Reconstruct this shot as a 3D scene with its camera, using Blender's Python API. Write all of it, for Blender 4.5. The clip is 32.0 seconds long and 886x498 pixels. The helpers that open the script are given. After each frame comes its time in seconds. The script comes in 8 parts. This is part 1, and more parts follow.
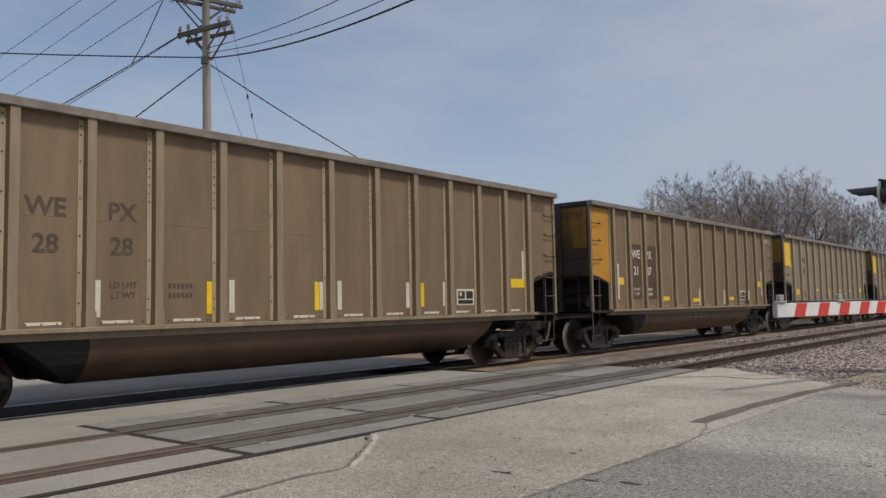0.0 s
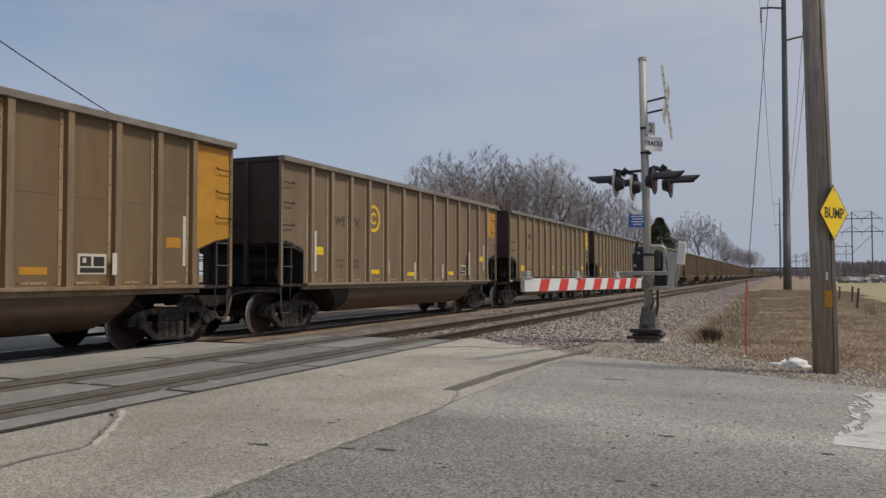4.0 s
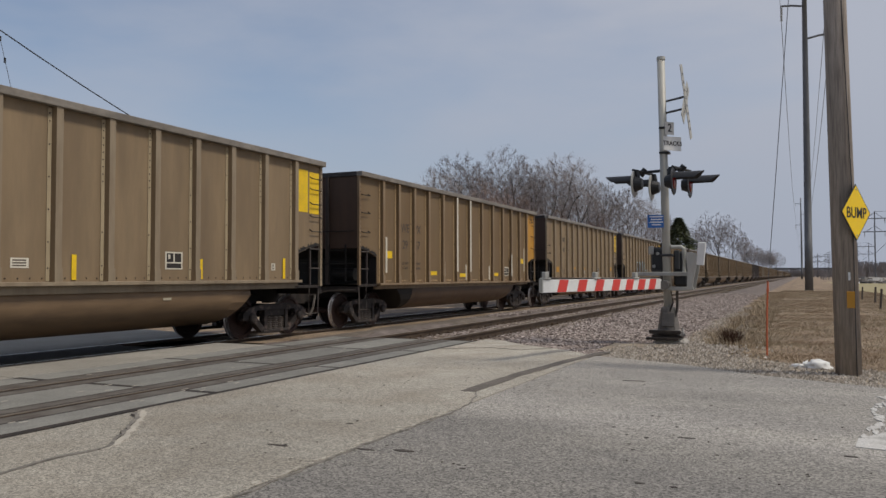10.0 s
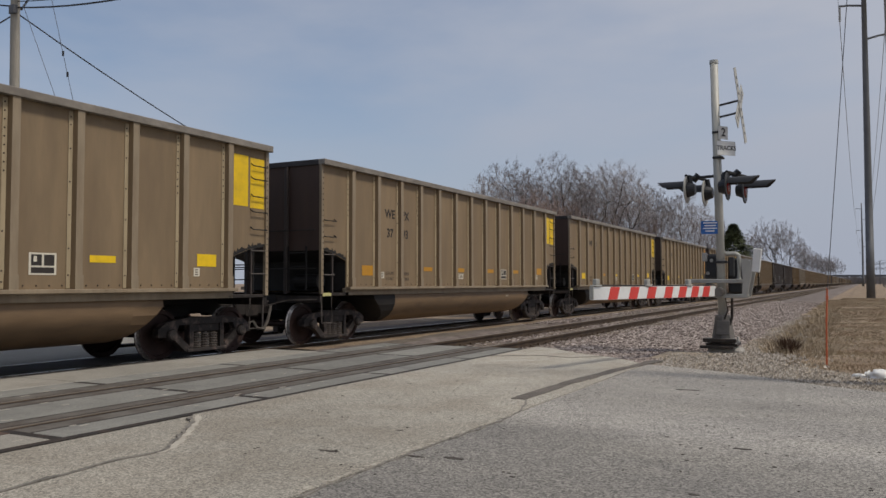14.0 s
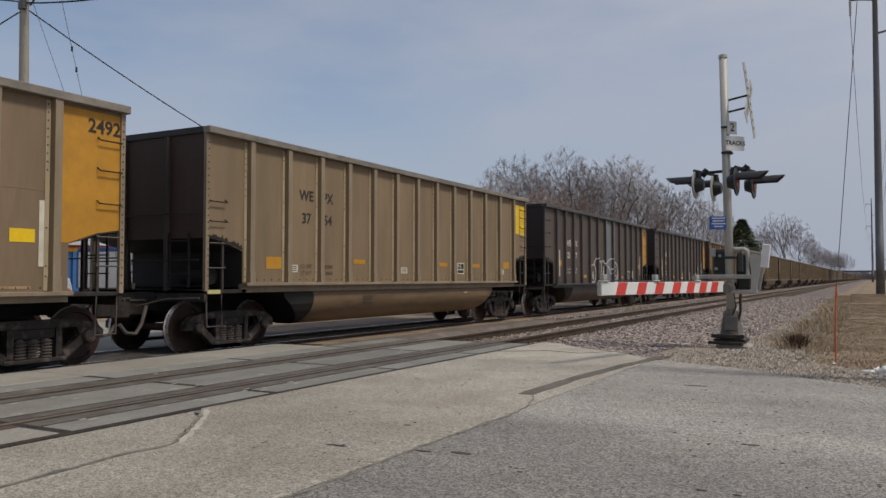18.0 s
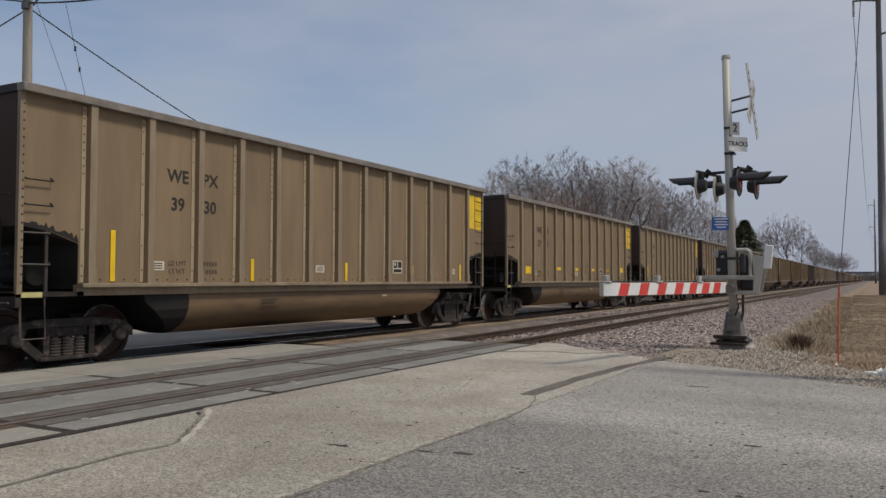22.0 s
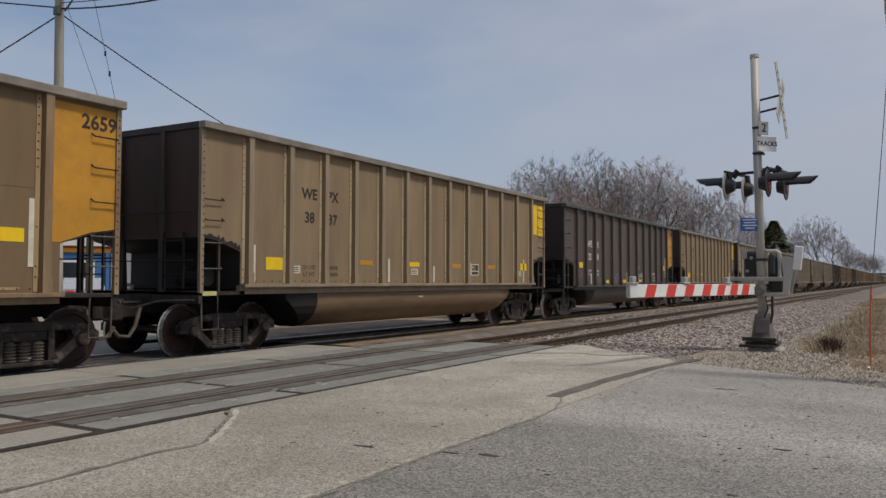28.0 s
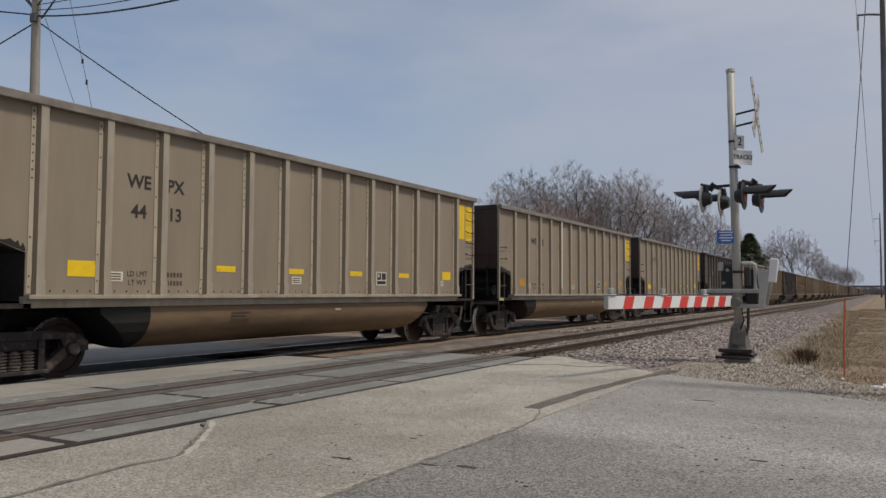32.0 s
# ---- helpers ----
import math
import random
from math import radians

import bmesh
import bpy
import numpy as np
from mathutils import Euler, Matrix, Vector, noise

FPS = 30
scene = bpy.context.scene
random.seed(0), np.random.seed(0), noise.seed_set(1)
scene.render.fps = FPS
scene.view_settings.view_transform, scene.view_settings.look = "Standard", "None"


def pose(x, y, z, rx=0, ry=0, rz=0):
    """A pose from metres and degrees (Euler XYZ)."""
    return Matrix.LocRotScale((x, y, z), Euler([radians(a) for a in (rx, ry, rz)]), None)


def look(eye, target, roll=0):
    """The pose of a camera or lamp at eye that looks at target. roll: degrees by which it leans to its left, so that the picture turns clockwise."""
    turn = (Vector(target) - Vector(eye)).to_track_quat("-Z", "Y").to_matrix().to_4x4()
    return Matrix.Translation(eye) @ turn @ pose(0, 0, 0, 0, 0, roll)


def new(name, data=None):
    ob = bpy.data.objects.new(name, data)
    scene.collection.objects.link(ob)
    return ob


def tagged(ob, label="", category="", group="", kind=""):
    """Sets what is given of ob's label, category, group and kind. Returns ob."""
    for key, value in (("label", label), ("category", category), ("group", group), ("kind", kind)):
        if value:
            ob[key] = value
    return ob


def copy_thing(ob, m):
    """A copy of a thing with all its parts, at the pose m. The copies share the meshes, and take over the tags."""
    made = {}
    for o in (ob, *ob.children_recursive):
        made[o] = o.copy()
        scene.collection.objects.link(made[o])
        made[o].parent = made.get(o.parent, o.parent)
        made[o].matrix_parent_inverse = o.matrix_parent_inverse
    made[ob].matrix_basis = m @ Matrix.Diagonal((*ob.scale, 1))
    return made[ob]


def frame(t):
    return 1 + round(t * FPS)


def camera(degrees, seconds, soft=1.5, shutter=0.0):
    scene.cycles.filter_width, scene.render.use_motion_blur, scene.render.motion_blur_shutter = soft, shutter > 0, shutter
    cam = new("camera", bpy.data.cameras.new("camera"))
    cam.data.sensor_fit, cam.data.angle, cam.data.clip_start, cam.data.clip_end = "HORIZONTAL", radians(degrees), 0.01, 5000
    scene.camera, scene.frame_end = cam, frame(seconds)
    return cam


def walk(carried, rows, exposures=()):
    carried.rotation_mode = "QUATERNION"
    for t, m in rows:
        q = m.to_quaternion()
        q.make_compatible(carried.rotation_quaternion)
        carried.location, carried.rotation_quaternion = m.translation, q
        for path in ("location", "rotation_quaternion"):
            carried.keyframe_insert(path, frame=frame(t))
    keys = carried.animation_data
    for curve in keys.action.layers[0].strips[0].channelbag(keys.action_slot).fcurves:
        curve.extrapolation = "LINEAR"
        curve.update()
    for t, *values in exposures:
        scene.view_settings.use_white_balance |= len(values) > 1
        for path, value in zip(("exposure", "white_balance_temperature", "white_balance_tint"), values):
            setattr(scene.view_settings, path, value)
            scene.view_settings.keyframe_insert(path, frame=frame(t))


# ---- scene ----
EYE = (0.0, 0.0, 1.24)
cam = camera(58.2, 32.0)
# seconds, yaw, pitch, roll: the camera stands on one spot and turns in the hand
TURNS = [
    (0, 39.79, 4.09, 1.13), (0.5, 40.0, 3.9, 1.05), (1, 40.23, 3.73, 0.88), (1.2, 39.45, 3.52, 0.80), (1.4, 36.40, 3.25, 0.75), (1.5, 34.33, 3.10, 0.72), (1.6, 31.30, 2.92, 0.40),
    (1.8, 26.90, 2.55, -0.20),
    (2, 24.66, 2.2, -0.58), (2.2, 23.30, 2.02, -0.60), (2.5, 22.83, 1.66, -0.39), (4.5, 22.80, 1.95, 0.19), (5, 21.93, 1.81, 0.21),
    (5.5, 21.92, 1.85, 0.23), (6, 22.20, 2.06, 0.16), (6.5, 22.34, 2.23, 0.26), (7, 22.53, 2.17, 0.19),
    (7.5, 22.89, 1.97, 0.25), (8, 23.36, 2.09, 0.39), (8.5, 23.68, 1.77, 0.24), (9, 23.93, 1.98, 0.19),
    (9.5, 24.07, 2.02, 0.19), (10, 24.21, 1.95, 0.09), (10.5, 24.82, 1.91, 0.05), (11, 25.15, 2.10, 0.13),
    (11.5, 25.32, 2.13, 0.22), (12, 25.51, 1.92, 0.09), (12.5, 26.39, 1.74, -0.00), (13, 27.52, 2.06, -0.08),
    (13.5, 27.72, 2.26, 0.04), (14, 27.76, 2.47, 0.08), (14.5, 27.91, 2.38, 0.15), (16.5, 27.97, 2.18, 0.11),
    (17, 28.29, 2.12, 0.02), (17.5, 28.19, 2.16, -0.05), (18, 28.30, 2.12, -0.01), (18.5, 28.23, 2.25, 0.03),
    (19, 28.77, 2.19, -0.04), (19.5, 28.18, 2.09, 0.20), (20, 27.99, 1.90, 0.18), (20.5, 28.24, 2.00, 0.19),
    (21, 28.26, 1.95, 0.01), (21.5, 28.25, 1.85, 0.08), (22, 28.46, 2.14, -0.13), (22.5, 28.81, 2.34, -0.14),
    (23, 28.88, 2.17, -0.22), (23.5, 29.00, 2.07, -0.23), (24, 28.98, 1.95, -0.29), (24.5, 29.33, 1.93, -0.36),
    (25, 29.66, 2.15, -0.50), (25.5, 29.69, 2.29, -0.48), (27.5, 29.94, 2.11, -0.08), (28, 30.28, 2.24, -0.14),
    (28.5, 30.29, 2.63, -0.12), (29, 30.44, 2.88, -0.25), (29.5, 30.02, 2.83, -0.38), (30, 29.36, 2.89, -0.30),
    (30.5, 28.76, 3.04, -0.34), (31, 28.74, 3.07, -0.59), (31.5, 28.86, 3.20, -0.36), (32, 28.77, 3.04, -0.31),
]
walk(cam, [(t, pose(*EYE, 90 + p, r, w)) for t, w, p, r in TURNS], [(0, 0.09), (1.5, 0.09), (2.5, 0.06), (5, 0.0), (32, 0.0)])

# ---- sky and sun ----
SUN_WAY = Vector((0.54, 0.07, 0.84)).normalized()
world = bpy.data.worlds.new("sky")
scene.world = world
world.use_nodes = True
wn, wl = world.node_tree.nodes, world.node_tree.links
wn.clear()
sky = wn.new("ShaderNodeTexSky")
sky.sky_type, sky.sun_disc = "NISHITA", False
sky.sun_elevation, sky.sun_rotation = math.asin(SUN_WAY.z), math.atan2(SUN_WAY.x, SUN_WAY.y)
sky.air_density, sky.dust_density, sky.ozone_density = 1.0, 0.5, 2.0
coord = wn.new("ShaderNodeTexCoord")
squash = wn.new("ShaderNodeMapping")
squash.inputs["Scale"].default_value = (1.0, 1.0, 3.2)
squash.inputs["Rotation"].default_value = (0.25, 0.1, 0.6)
wl.new(coord.outputs["Generated"], squash.inputs["Vector"])
cloud = wn.new("ShaderNodeTexNoise")
cloud.inputs["Scale"].default_value, cloud.inputs["Detail"].default_value, cloud.inputs["Roughness"].default_value = 1.6, 7, 0.5
wl.new(squash.outputs[0], cloud.inputs["Vector"])
ramp = wn.new("ShaderNodeValToRGB")
ramp.color_ramp.elements[0].position, ramp.color_ramp.elements[0].color = 0.36, (0.2, 0.2, 0.2, 1)
ramp.color_ramp.elements[1].position, ramp.color_ramp.elements[1].color = 0.64, (0.92, 0.92, 0.92, 1)
bank = wn.new("ShaderNodeVectorMath")
bank.operation = "DOT_PRODUCT"
bank.inputs[1].default_value = (0.2, 0.0, 0.0)
wl.new(coord.outputs["Generated"], bank.inputs[0])
drift = wn.new("ShaderNodeMath")
drift.operation = "ADD"
drift.inputs[1].default_value = 0.1
wl.new(bank.outputs["Value"], drift.inputs[0])
amount = wn.new("ShaderNodeMath")
amount.operation = "ADD"
wl.new(cloud.outputs["Fac"], amount.inputs[0])
wl.new(drift.outputs[0], amount.inputs[1])
wl.new(amount.outputs[0], ramp.inputs["Fac"])
veil = wn.new("ShaderNodeMix")
veil.data_type = "RGBA"
wl.new(ramp.outputs["Color"], veil.inputs["Factor"])
wl.new(sky.outputs["Color"], veil.inputs[6])
veil.inputs[7].default_value = (4.4, 4.62, 5.3, 1)
# pale blue haze low over the horizon
parts = wn.new("ShaderNodeSeparateXYZ")
wl.new(coord.outputs["Generated"], parts.inputs[0])
low = wn.new("ShaderNodeMapRange")
low.interpolation_type = "SMOOTHSTEP"
low.inputs["From Min"].default_value, low.inputs["From Max"].default_value = 0.0, 0.32
low.inputs["To Min"].default_value, low.inputs["To Max"].default_value = 0.9, 0.0
wl.new(parts.outputs["Z"], low.inputs["Value"])
haze = wn.new("ShaderNodeMix")
haze.data_type = "RGBA"
wl.new(low.outputs[0], haze.inputs["Factor"])
wl.new(veil.outputs[2], haze.inputs[6])
haze.inputs[7].default_value = (3.55, 3.9, 4.75, 1)
back = wn.new("ShaderNodeBackground")
back.inputs["Strength"].default_value = 0.1
wl.new(haze.outputs[2], back.inputs["Color"])
wout = wn.new("ShaderNodeOutputWorld")
wl.new(back.outputs[0], wout.inputs["Surface"])

sun_data = bpy.data.lights.new("sun", "SUN")
sun_data.energy, sun_data.angle, sun_data.color = 2.5, radians(10), (1.0, 0.915, 0.80)
sun = new("sun", sun_data)
sun.matrix_world = look(SUN_WAY * 50, (0, 0, 0))


# ---- materials ----
def mat(name, base, rough=0.8, metal=0.0, spread=0.25, grain=18.0, blotch=1.2, bump=0.15, stretch=(1, 1, 1), tint=None,
        tint_amount=0.0, tint_cut=(0.5, 0.7), per_object=0.0, spec=0.4, dist=0.01, speck=0.0, speck_size=110.0):
    """A surface with two scales of colour variation, fine relief and an optional second colour in patches."""
    m = bpy.data.materials.new(name)
    m.use_nodes = True
    n, l = m.node_tree.nodes, m.node_tree.links
    bs = n["Principled BSDF"]
    bs.inputs["Metallic"].default_value = metal
    bs.inputs["Specular IOR Level"].default_value = spec
    tc = n.new("ShaderNodeTexCoord")
    mp = n.new("ShaderNodeMapping")
    mp.inputs["Scale"].default_value = stretch
    l.new(tc.outputs["Object"], mp.inputs["Vector"])
    big = n.new("ShaderNodeTexNoise")
    big.inputs["Scale"].default_value, big.inputs["Detail"].default_value = blotch, 6
    fine = n.new("ShaderNodeTexNoise")
    fine.inputs["Scale"].default_value, fine.inputs["Detail"].default_value, fine.inputs["Roughness"].default_value = grain, 5, 0.65
    l.new(mp.outputs[0], big.inputs["Vector"])
    l.new(mp.outputs[0], fine.inputs["Vector"])
    add = n.new("ShaderNodeMath")
    add.operation = "ADD"
    l.new(big.outputs["Fac"], add.inputs[0])
    l.new(fine.outputs["Fac"], add.inputs[1])
    src = add.outputs[0]
    if per_object:
        info = n.new("ShaderNodeObjectInfo")
        mul = n.new("ShaderNodeMath")
        mul.operation = "MULTIPLY_ADD"
        mul.inputs[1].default_value = per_object
        l.new(info.outputs["Random"], mul.inputs[0])
        l.new(src, mul.inputs[2])
        sub = n.new("ShaderNodeMath")
        sub.operation = "SUBTRACT"
        sub.inputs[1].default_value = per_object / 2
        l.new(mul.outputs[0], sub.inputs[0])
        src = sub.outputs[0]
    rng = n.new("ShaderNodeMapRange")
    rng.inputs["From Min"].default_value, rng.inputs["From Max"].default_value = 0.7, 1.3
    rng.inputs["To Min"].default_value, rng.inputs["To Max"].default_value = 1 - spread, 1 + spread
    l.new(src, rng.inputs["Value"])
    col = n.new("ShaderNodeMix")
    col.data_type, col.blend_type = "RGBA", "MULTIPLY"
    col.inputs["Factor"].default_value = 1.0
    col.inputs[6].default_value = (*base, 1)
    l.new(rng.outputs[0], col.inputs[7])
    out = col.outputs[2]
    if tint:
        spot = n.new("ShaderNodeTexNoise")
        spot.inputs["Scale"].default_value, spot.inputs["Detail"].default_value = blotch * 2.3, 8
        spot.inputs["Roughness"].default_value = 0.62
        l.new(mp.outputs[0], spot.inputs["Vector"])
        cut = n.new("ShaderNodeMapRange")
        cut.inputs["From Min"].default_value, cut.inputs["From Max"].default_value = tint_cut
        cut.inputs["To Max"].default_value = tint_amount
        l.new(spot.outputs["Fac"], cut.inputs["Value"])
        mix = n.new("ShaderNodeMix")
        mix.data_type = "RGBA"
        l.new(cut.outputs[0], mix.inputs["Factor"])
        l.new(out, mix.inputs[6])
        mix.inputs[7].default_value = (*tint, 1)
        out = mix.outputs[2]
    if speck:
        chip = n.new("ShaderNodeTexVoronoi")
        chip.inputs["Scale"].default_value = speck_size
        sep = n.new("ShaderNodeSeparateXYZ")
        l.new(chip.outputs["Color"], sep.inputs[0])
        l.new(tc.outputs["Object"], chip.inputs["Vector"])
        cr = n.new("ShaderNodeMapRange")
        cr.inputs["From Min"].default_value, cr.inputs["From Max"].default_value = 0.0, 1.0
        cr.inputs["To Min"].default_value, cr.inputs["To Max"].default_value = 1 - speck, 1 + speck
        l.new(sep.outputs[0], cr.inputs["Value"])
        cm = n.new("ShaderNodeMix")
        cm.data_type, cm.blend_type = "RGBA", "MULTIPLY"
        cm.inputs["Factor"].default_value = 1.0
        l.new(out, cm.inputs[6])
        l.new(cr.outputs[0], cm.inputs[7])
        out = cm.outputs[2]
    l.new(out, bs.inputs["Base Color"])
    rr = n.new("ShaderNodeMapRange")
    rr.inputs["From Min"].default_value, rr.inputs["From Max"].default_value = 0.3, 0.7
    rr.inputs["To Min"].default_value, rr.inputs["To Max"].default_value = max(rough - 0.1, 0.03), min(rough + 0.1, 1)
    l.new(fine.outputs["Fac"], rr.inputs["Value"])
    l.new(rr.outputs[0], bs.inputs["Roughness"])
    if bump:
        bp = n.new("ShaderNodeBump")
        bp.inputs["Strength"].default_value, bp.inputs["Distance"].default_value = bump, dist
        l.new(fine.outputs["Fac"], bp.inputs["Height"])
        l.new(bp.outputs[0], bs.inputs["Normal"])
    return m


UP = (1, 1, 0.18)  # streaks that run down
M_TAN = mat("tan_car_paint", (0.236, 0.17, 0.1), 0.62, per_object=0.22, spread=0.18, grain=5, blotch=0.6, stretch=UP, tint=(0.165, 0.116, 0.07), tint_amount=0.6, tint_cut=(0.46, 0.66), bump=0.05)
M_GREY = mat("grey_tan_car_paint", (0.262, 0.215, 0.158), 0.6, spread=0.10, grain=5, blotch=0.6, stretch=UP, tint=(0.21, 0.165, 0.12), tint_amount=0.45, bump=0.05)
M_RUST = mat("rusty_tan_car_paint", (0.175, 0.119, 0.063), 0.68, spread=0.16, grain=5, blotch=0.7, stretch=UP, tint=(0.145, 0.087, 0.042), tint_amount=0.7, tint_cut=(0.45, 0.7), bump=0.08)
M_BROWN = mat("brown_car_paint", (0.205, 0.143, 0.088), 0.62, per_object=0.12, spread=0.18, grain=5, blotch=0.6, stretch=UP, tint=(0.15, 0.102, 0.062), tint_amount=0.6, tint_cut=(0.46, 0.66), bump=0.05)
M_DARK = mat("dark_brown_car_paint", (0.087, 0.067, 0.056), 0.6, spread=0.16, grain=5, blotch=0.7, stretch=UP, tint=(0.12, 0.1, 0.085), tint_amount=0.5, bump=0.06)
M_CHORD = mat("worn_grey_steel_edge", (0.21, 0.185, 0.155), 0.5, 0.2, spread=0.3, grain=8, blotch=0.9, stretch=(1, 0.5, 1), tint=(0.36, 0.325, 0.28), tint_amount=0.6, tint_cut=(0.48, 0.66), bump=0.1)
M_DARKCHORD = mat("worn_dark_steel_edge", (0.07, 0.067, 0.066), 0.5, 0.2, spread=0.3, grain=8, blotch=0.9, stretch=(1, 0.5, 1), tint=(0.3, 0.29, 0.28), tint_amount=0.7, tint_cut=(0.54, 0.68), bump=0.1)
M_ENDRAIL = mat("dull_worn_handrail_steel", (0.1, 0.085, 0.075), 0.6, 0.2, spread=0.3, grain=9, blotch=2, bump=0.1)
M_ENDCHORD = mat("dark_end_edge", (0.04, 0.036, 0.036), 0.6, 0.1, spread=0.3, grain=8, blotch=2, bump=0.1)
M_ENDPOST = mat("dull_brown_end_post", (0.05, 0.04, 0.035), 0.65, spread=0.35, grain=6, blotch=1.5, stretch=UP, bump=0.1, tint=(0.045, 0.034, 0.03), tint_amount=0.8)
M_TUB = mat("brown_belly_paint", (0.19, 0.125, 0.07), 0.62, spread=0.2, grain=5, blotch=0.8, stretch=(1, 0.4, 2), bump=0.05, tint=(0.1, 0.066, 0.042), tint_amount=0.7)
M_CREAM = mat("dusty_cream_reflector", (0.46, 0.41, 0.3), 0.55, spread=0.2, bump=0.02, tint=(0.3, 0.25, 0.17), tint_amount=0.5)
M_PALEYELLOW = mat("faded_cream_patch", (0.5, 0.46, 0.2), 0.6, spread=0.2, bump=0.0)
# black of sooty steel; also paints the shade on the leading tub noses
M_SOOTSHADE = mat("soot_and_shade_black_steel", (0.018, 0.016, 0.015), 0.75, spread=0.4, bump=0.15)
M_RUBBER = mat("dusty_rubber_strip", (0.115, 0.105, 0.092), 0.85, spread=0.3, grain=20, blotch=1.5, bump=0.2, tint=(0.06, 0.045, 0.036), tint_amount=0.7, tint_cut=(0.42, 0.62))
M_TRUCK = mat("greasy_cast_steel", (0.03, 0.025, 0.022), 0.65, 0.2, spread=0.45, grain=14, blotch=3, tint=(0.085, 0.062, 0.048), tint_amount=0.6, bump=0.3)
M_TUBDARK = mat("dark_rusty_tub", (0.105, 0.066, 0.042), 0.6, spread=0.25, grain=5, blotch=0.8, tint=(0.06, 0.04, 0.03), tint_amount=0.6, bump=0.06)
M_FRAME = mat("dusty_side_frame_steel", (0.028, 0.023, 0.021), 0.7, 0.1, spread=0.45, grain=14, blotch=3, tint=(0.17, 0.125, 0.105), tint_amount=0.7, tint_cut=(0.5, 0.68), bump=0.3)
M_SPRING = mat("dusty_spring_steel", (0.12, 0.1, 0.085), 0.6, 0.2, spread=0.3, grain=14, blotch=3, bump=0.2)
M_RIVET = mat("dark_rivet_head", (0.07, 0.05, 0.035), 0.6, spread=0.2, bump=0.0)
M_GREYPATCH = mat("grey_primer_patch", (0.17, 0.18, 0.195), 0.55, spread=0.15, grain=5, blotch=1, stretch=UP, bump=0.04, tint=(0.1, 0.1, 0.1), tint_amount=0.4)
M_SPRAYWHITE = mat("white_spray_paint", (0.6, 0.58, 0.56), 0.6, spread=0.15, bump=0.0)
M_SPRAYTEAL = mat("pale_teal_spray_paint", (0.35, 0.44, 0.44), 0.6, spread=0.2, blotch=2, bump=0.0)
M_SPRAYDARK = mat("charcoal_spray_paint", (0.1, 0.088, 0.08), 0.6, spread=0.25, blotch=2, bump=0.0)
M_SPRAYLILAC = mat("pale_lilac_spray_paint", (0.27, 0.23, 0.3), 0.6, spread=0.2, blotch=2, bump=0.0)
M_RUSTMUD = mat("rusty_mud_filler", (0.085, 0.055, 0.042), 0.9, spread=0.35, grain=25, blotch=2, bump=0.4, tint=(0.14, 0.1, 0.08), tint_amount=0.6)
M_SPRAYPURPLE = mat("purple_spray_paint", (0.24, 0.17, 0.26), 0.6, spread=0.25, blotch=2, bump=0.0)
M_WHEEL = mat("worn_wheel_steel", (0.045, 0.026, 0.022), 0.6, 0.4, spread=0.4, grain=9, blotch=3, bump=0.15)
M_DULLYELLOW = mat("dull_yellow_end_paint", (0.3, 0.17, 0.02), 0.6, spread=0.3, grain=4, blotch=0.6, stretch=UP, tint=(0.06, 0.036, 0.015), tint_amount=0.9, tint_cut=(0.4, 0.62), bump=0.04)
M_TREAD = mat("polished_tread_steel", (0.5, 0.47, 0.45), 0.3, 0.5, spread=0.15, bump=0.05)
M_YELLOW = mat("bright_yellow_panel_paint", (0.8, 0.53, 0.012), 0.5, spread=0.12, grain=7, blotch=1.4, tint=(0.42, 0.25, 0.04), tint_amount=0.35, bump=0.03)
M_ORANGE = mat("faded_orange_panel_paint", (0.49, 0.24, 0.024), 0.55, spread=0.16, grain=6, blotch=0.7, tint=(0.3, 0.135, 0.03), tint_amount=0.5, tint_cut=(0.48, 0.75), bump=0.04)
M_WHITEMARK = mat("white_reflector", (0.62, 0.58, 0.48), 0.5, spread=0.12, bump=0.02, tint=(0.4, 0.34, 0.24), tint_amount=0.5)
M_BLACKMARK = mat("black_lettering_paint", (0.03, 0.025, 0.022), 0.6, spread=0.15, bump=0.0, tint=(0.09, 0.07, 0.05), tint_amount=0.5)
M_FADEMARK = mat("worn_lettering_paint", (0.085, 0.062, 0.045), 0.65, spread=0.2, bump=0.0, tint=(0.15, 0.11, 0.08), tint_amount=0.6)
M_DARKBED = mat("dark_track_bed", (0.05, 0.043, 0.038), 0.9, spread=0.4, grain=20, blotch=1.5, bump=0.5, tint=(0.09, 0.08, 0.07), tint_amount=0.5)
M_BASE = mat("dull_grey_cast_iron", (0.15, 0.14, 0.128), 0.65, 0.1, spread=0.35, grain=14, blotch=3, bump=0.2, tint=(0.075, 0.06, 0.048), tint_amount=0.7)
M_RAIL = mat("rusty_rail_steel", (0.07, 0.048, 0.032), 0.7, 0.2, spread=0.35, grain=12, blotch=1, bump=0.15, tint=(0.16, 0.112, 0.07), tint_amount=0.5)
M_RAILTOP = mat("polished_rail_head", (0.45, 0.42, 0.4), 0.28, 0.9, spread=0.2, grain=20, blotch=2, stretch=(1, 0.1, 1), bump=0.03)
M_RAILDULL = mat("dull_rail_head", (0.2, 0.17, 0.14), 0.5, 0.5, spread=0.25, grain=20, blotch=2, stretch=(1, 0.1, 1), bump=0.03)
M_TIE = mat("weathered_tie_wood", (0.15, 0.118, 0.085), 0.9, spread=0.35, grain=9, blotch=2, stretch=(0.3, 3, 3), bump=0.4, per_object=0.25)
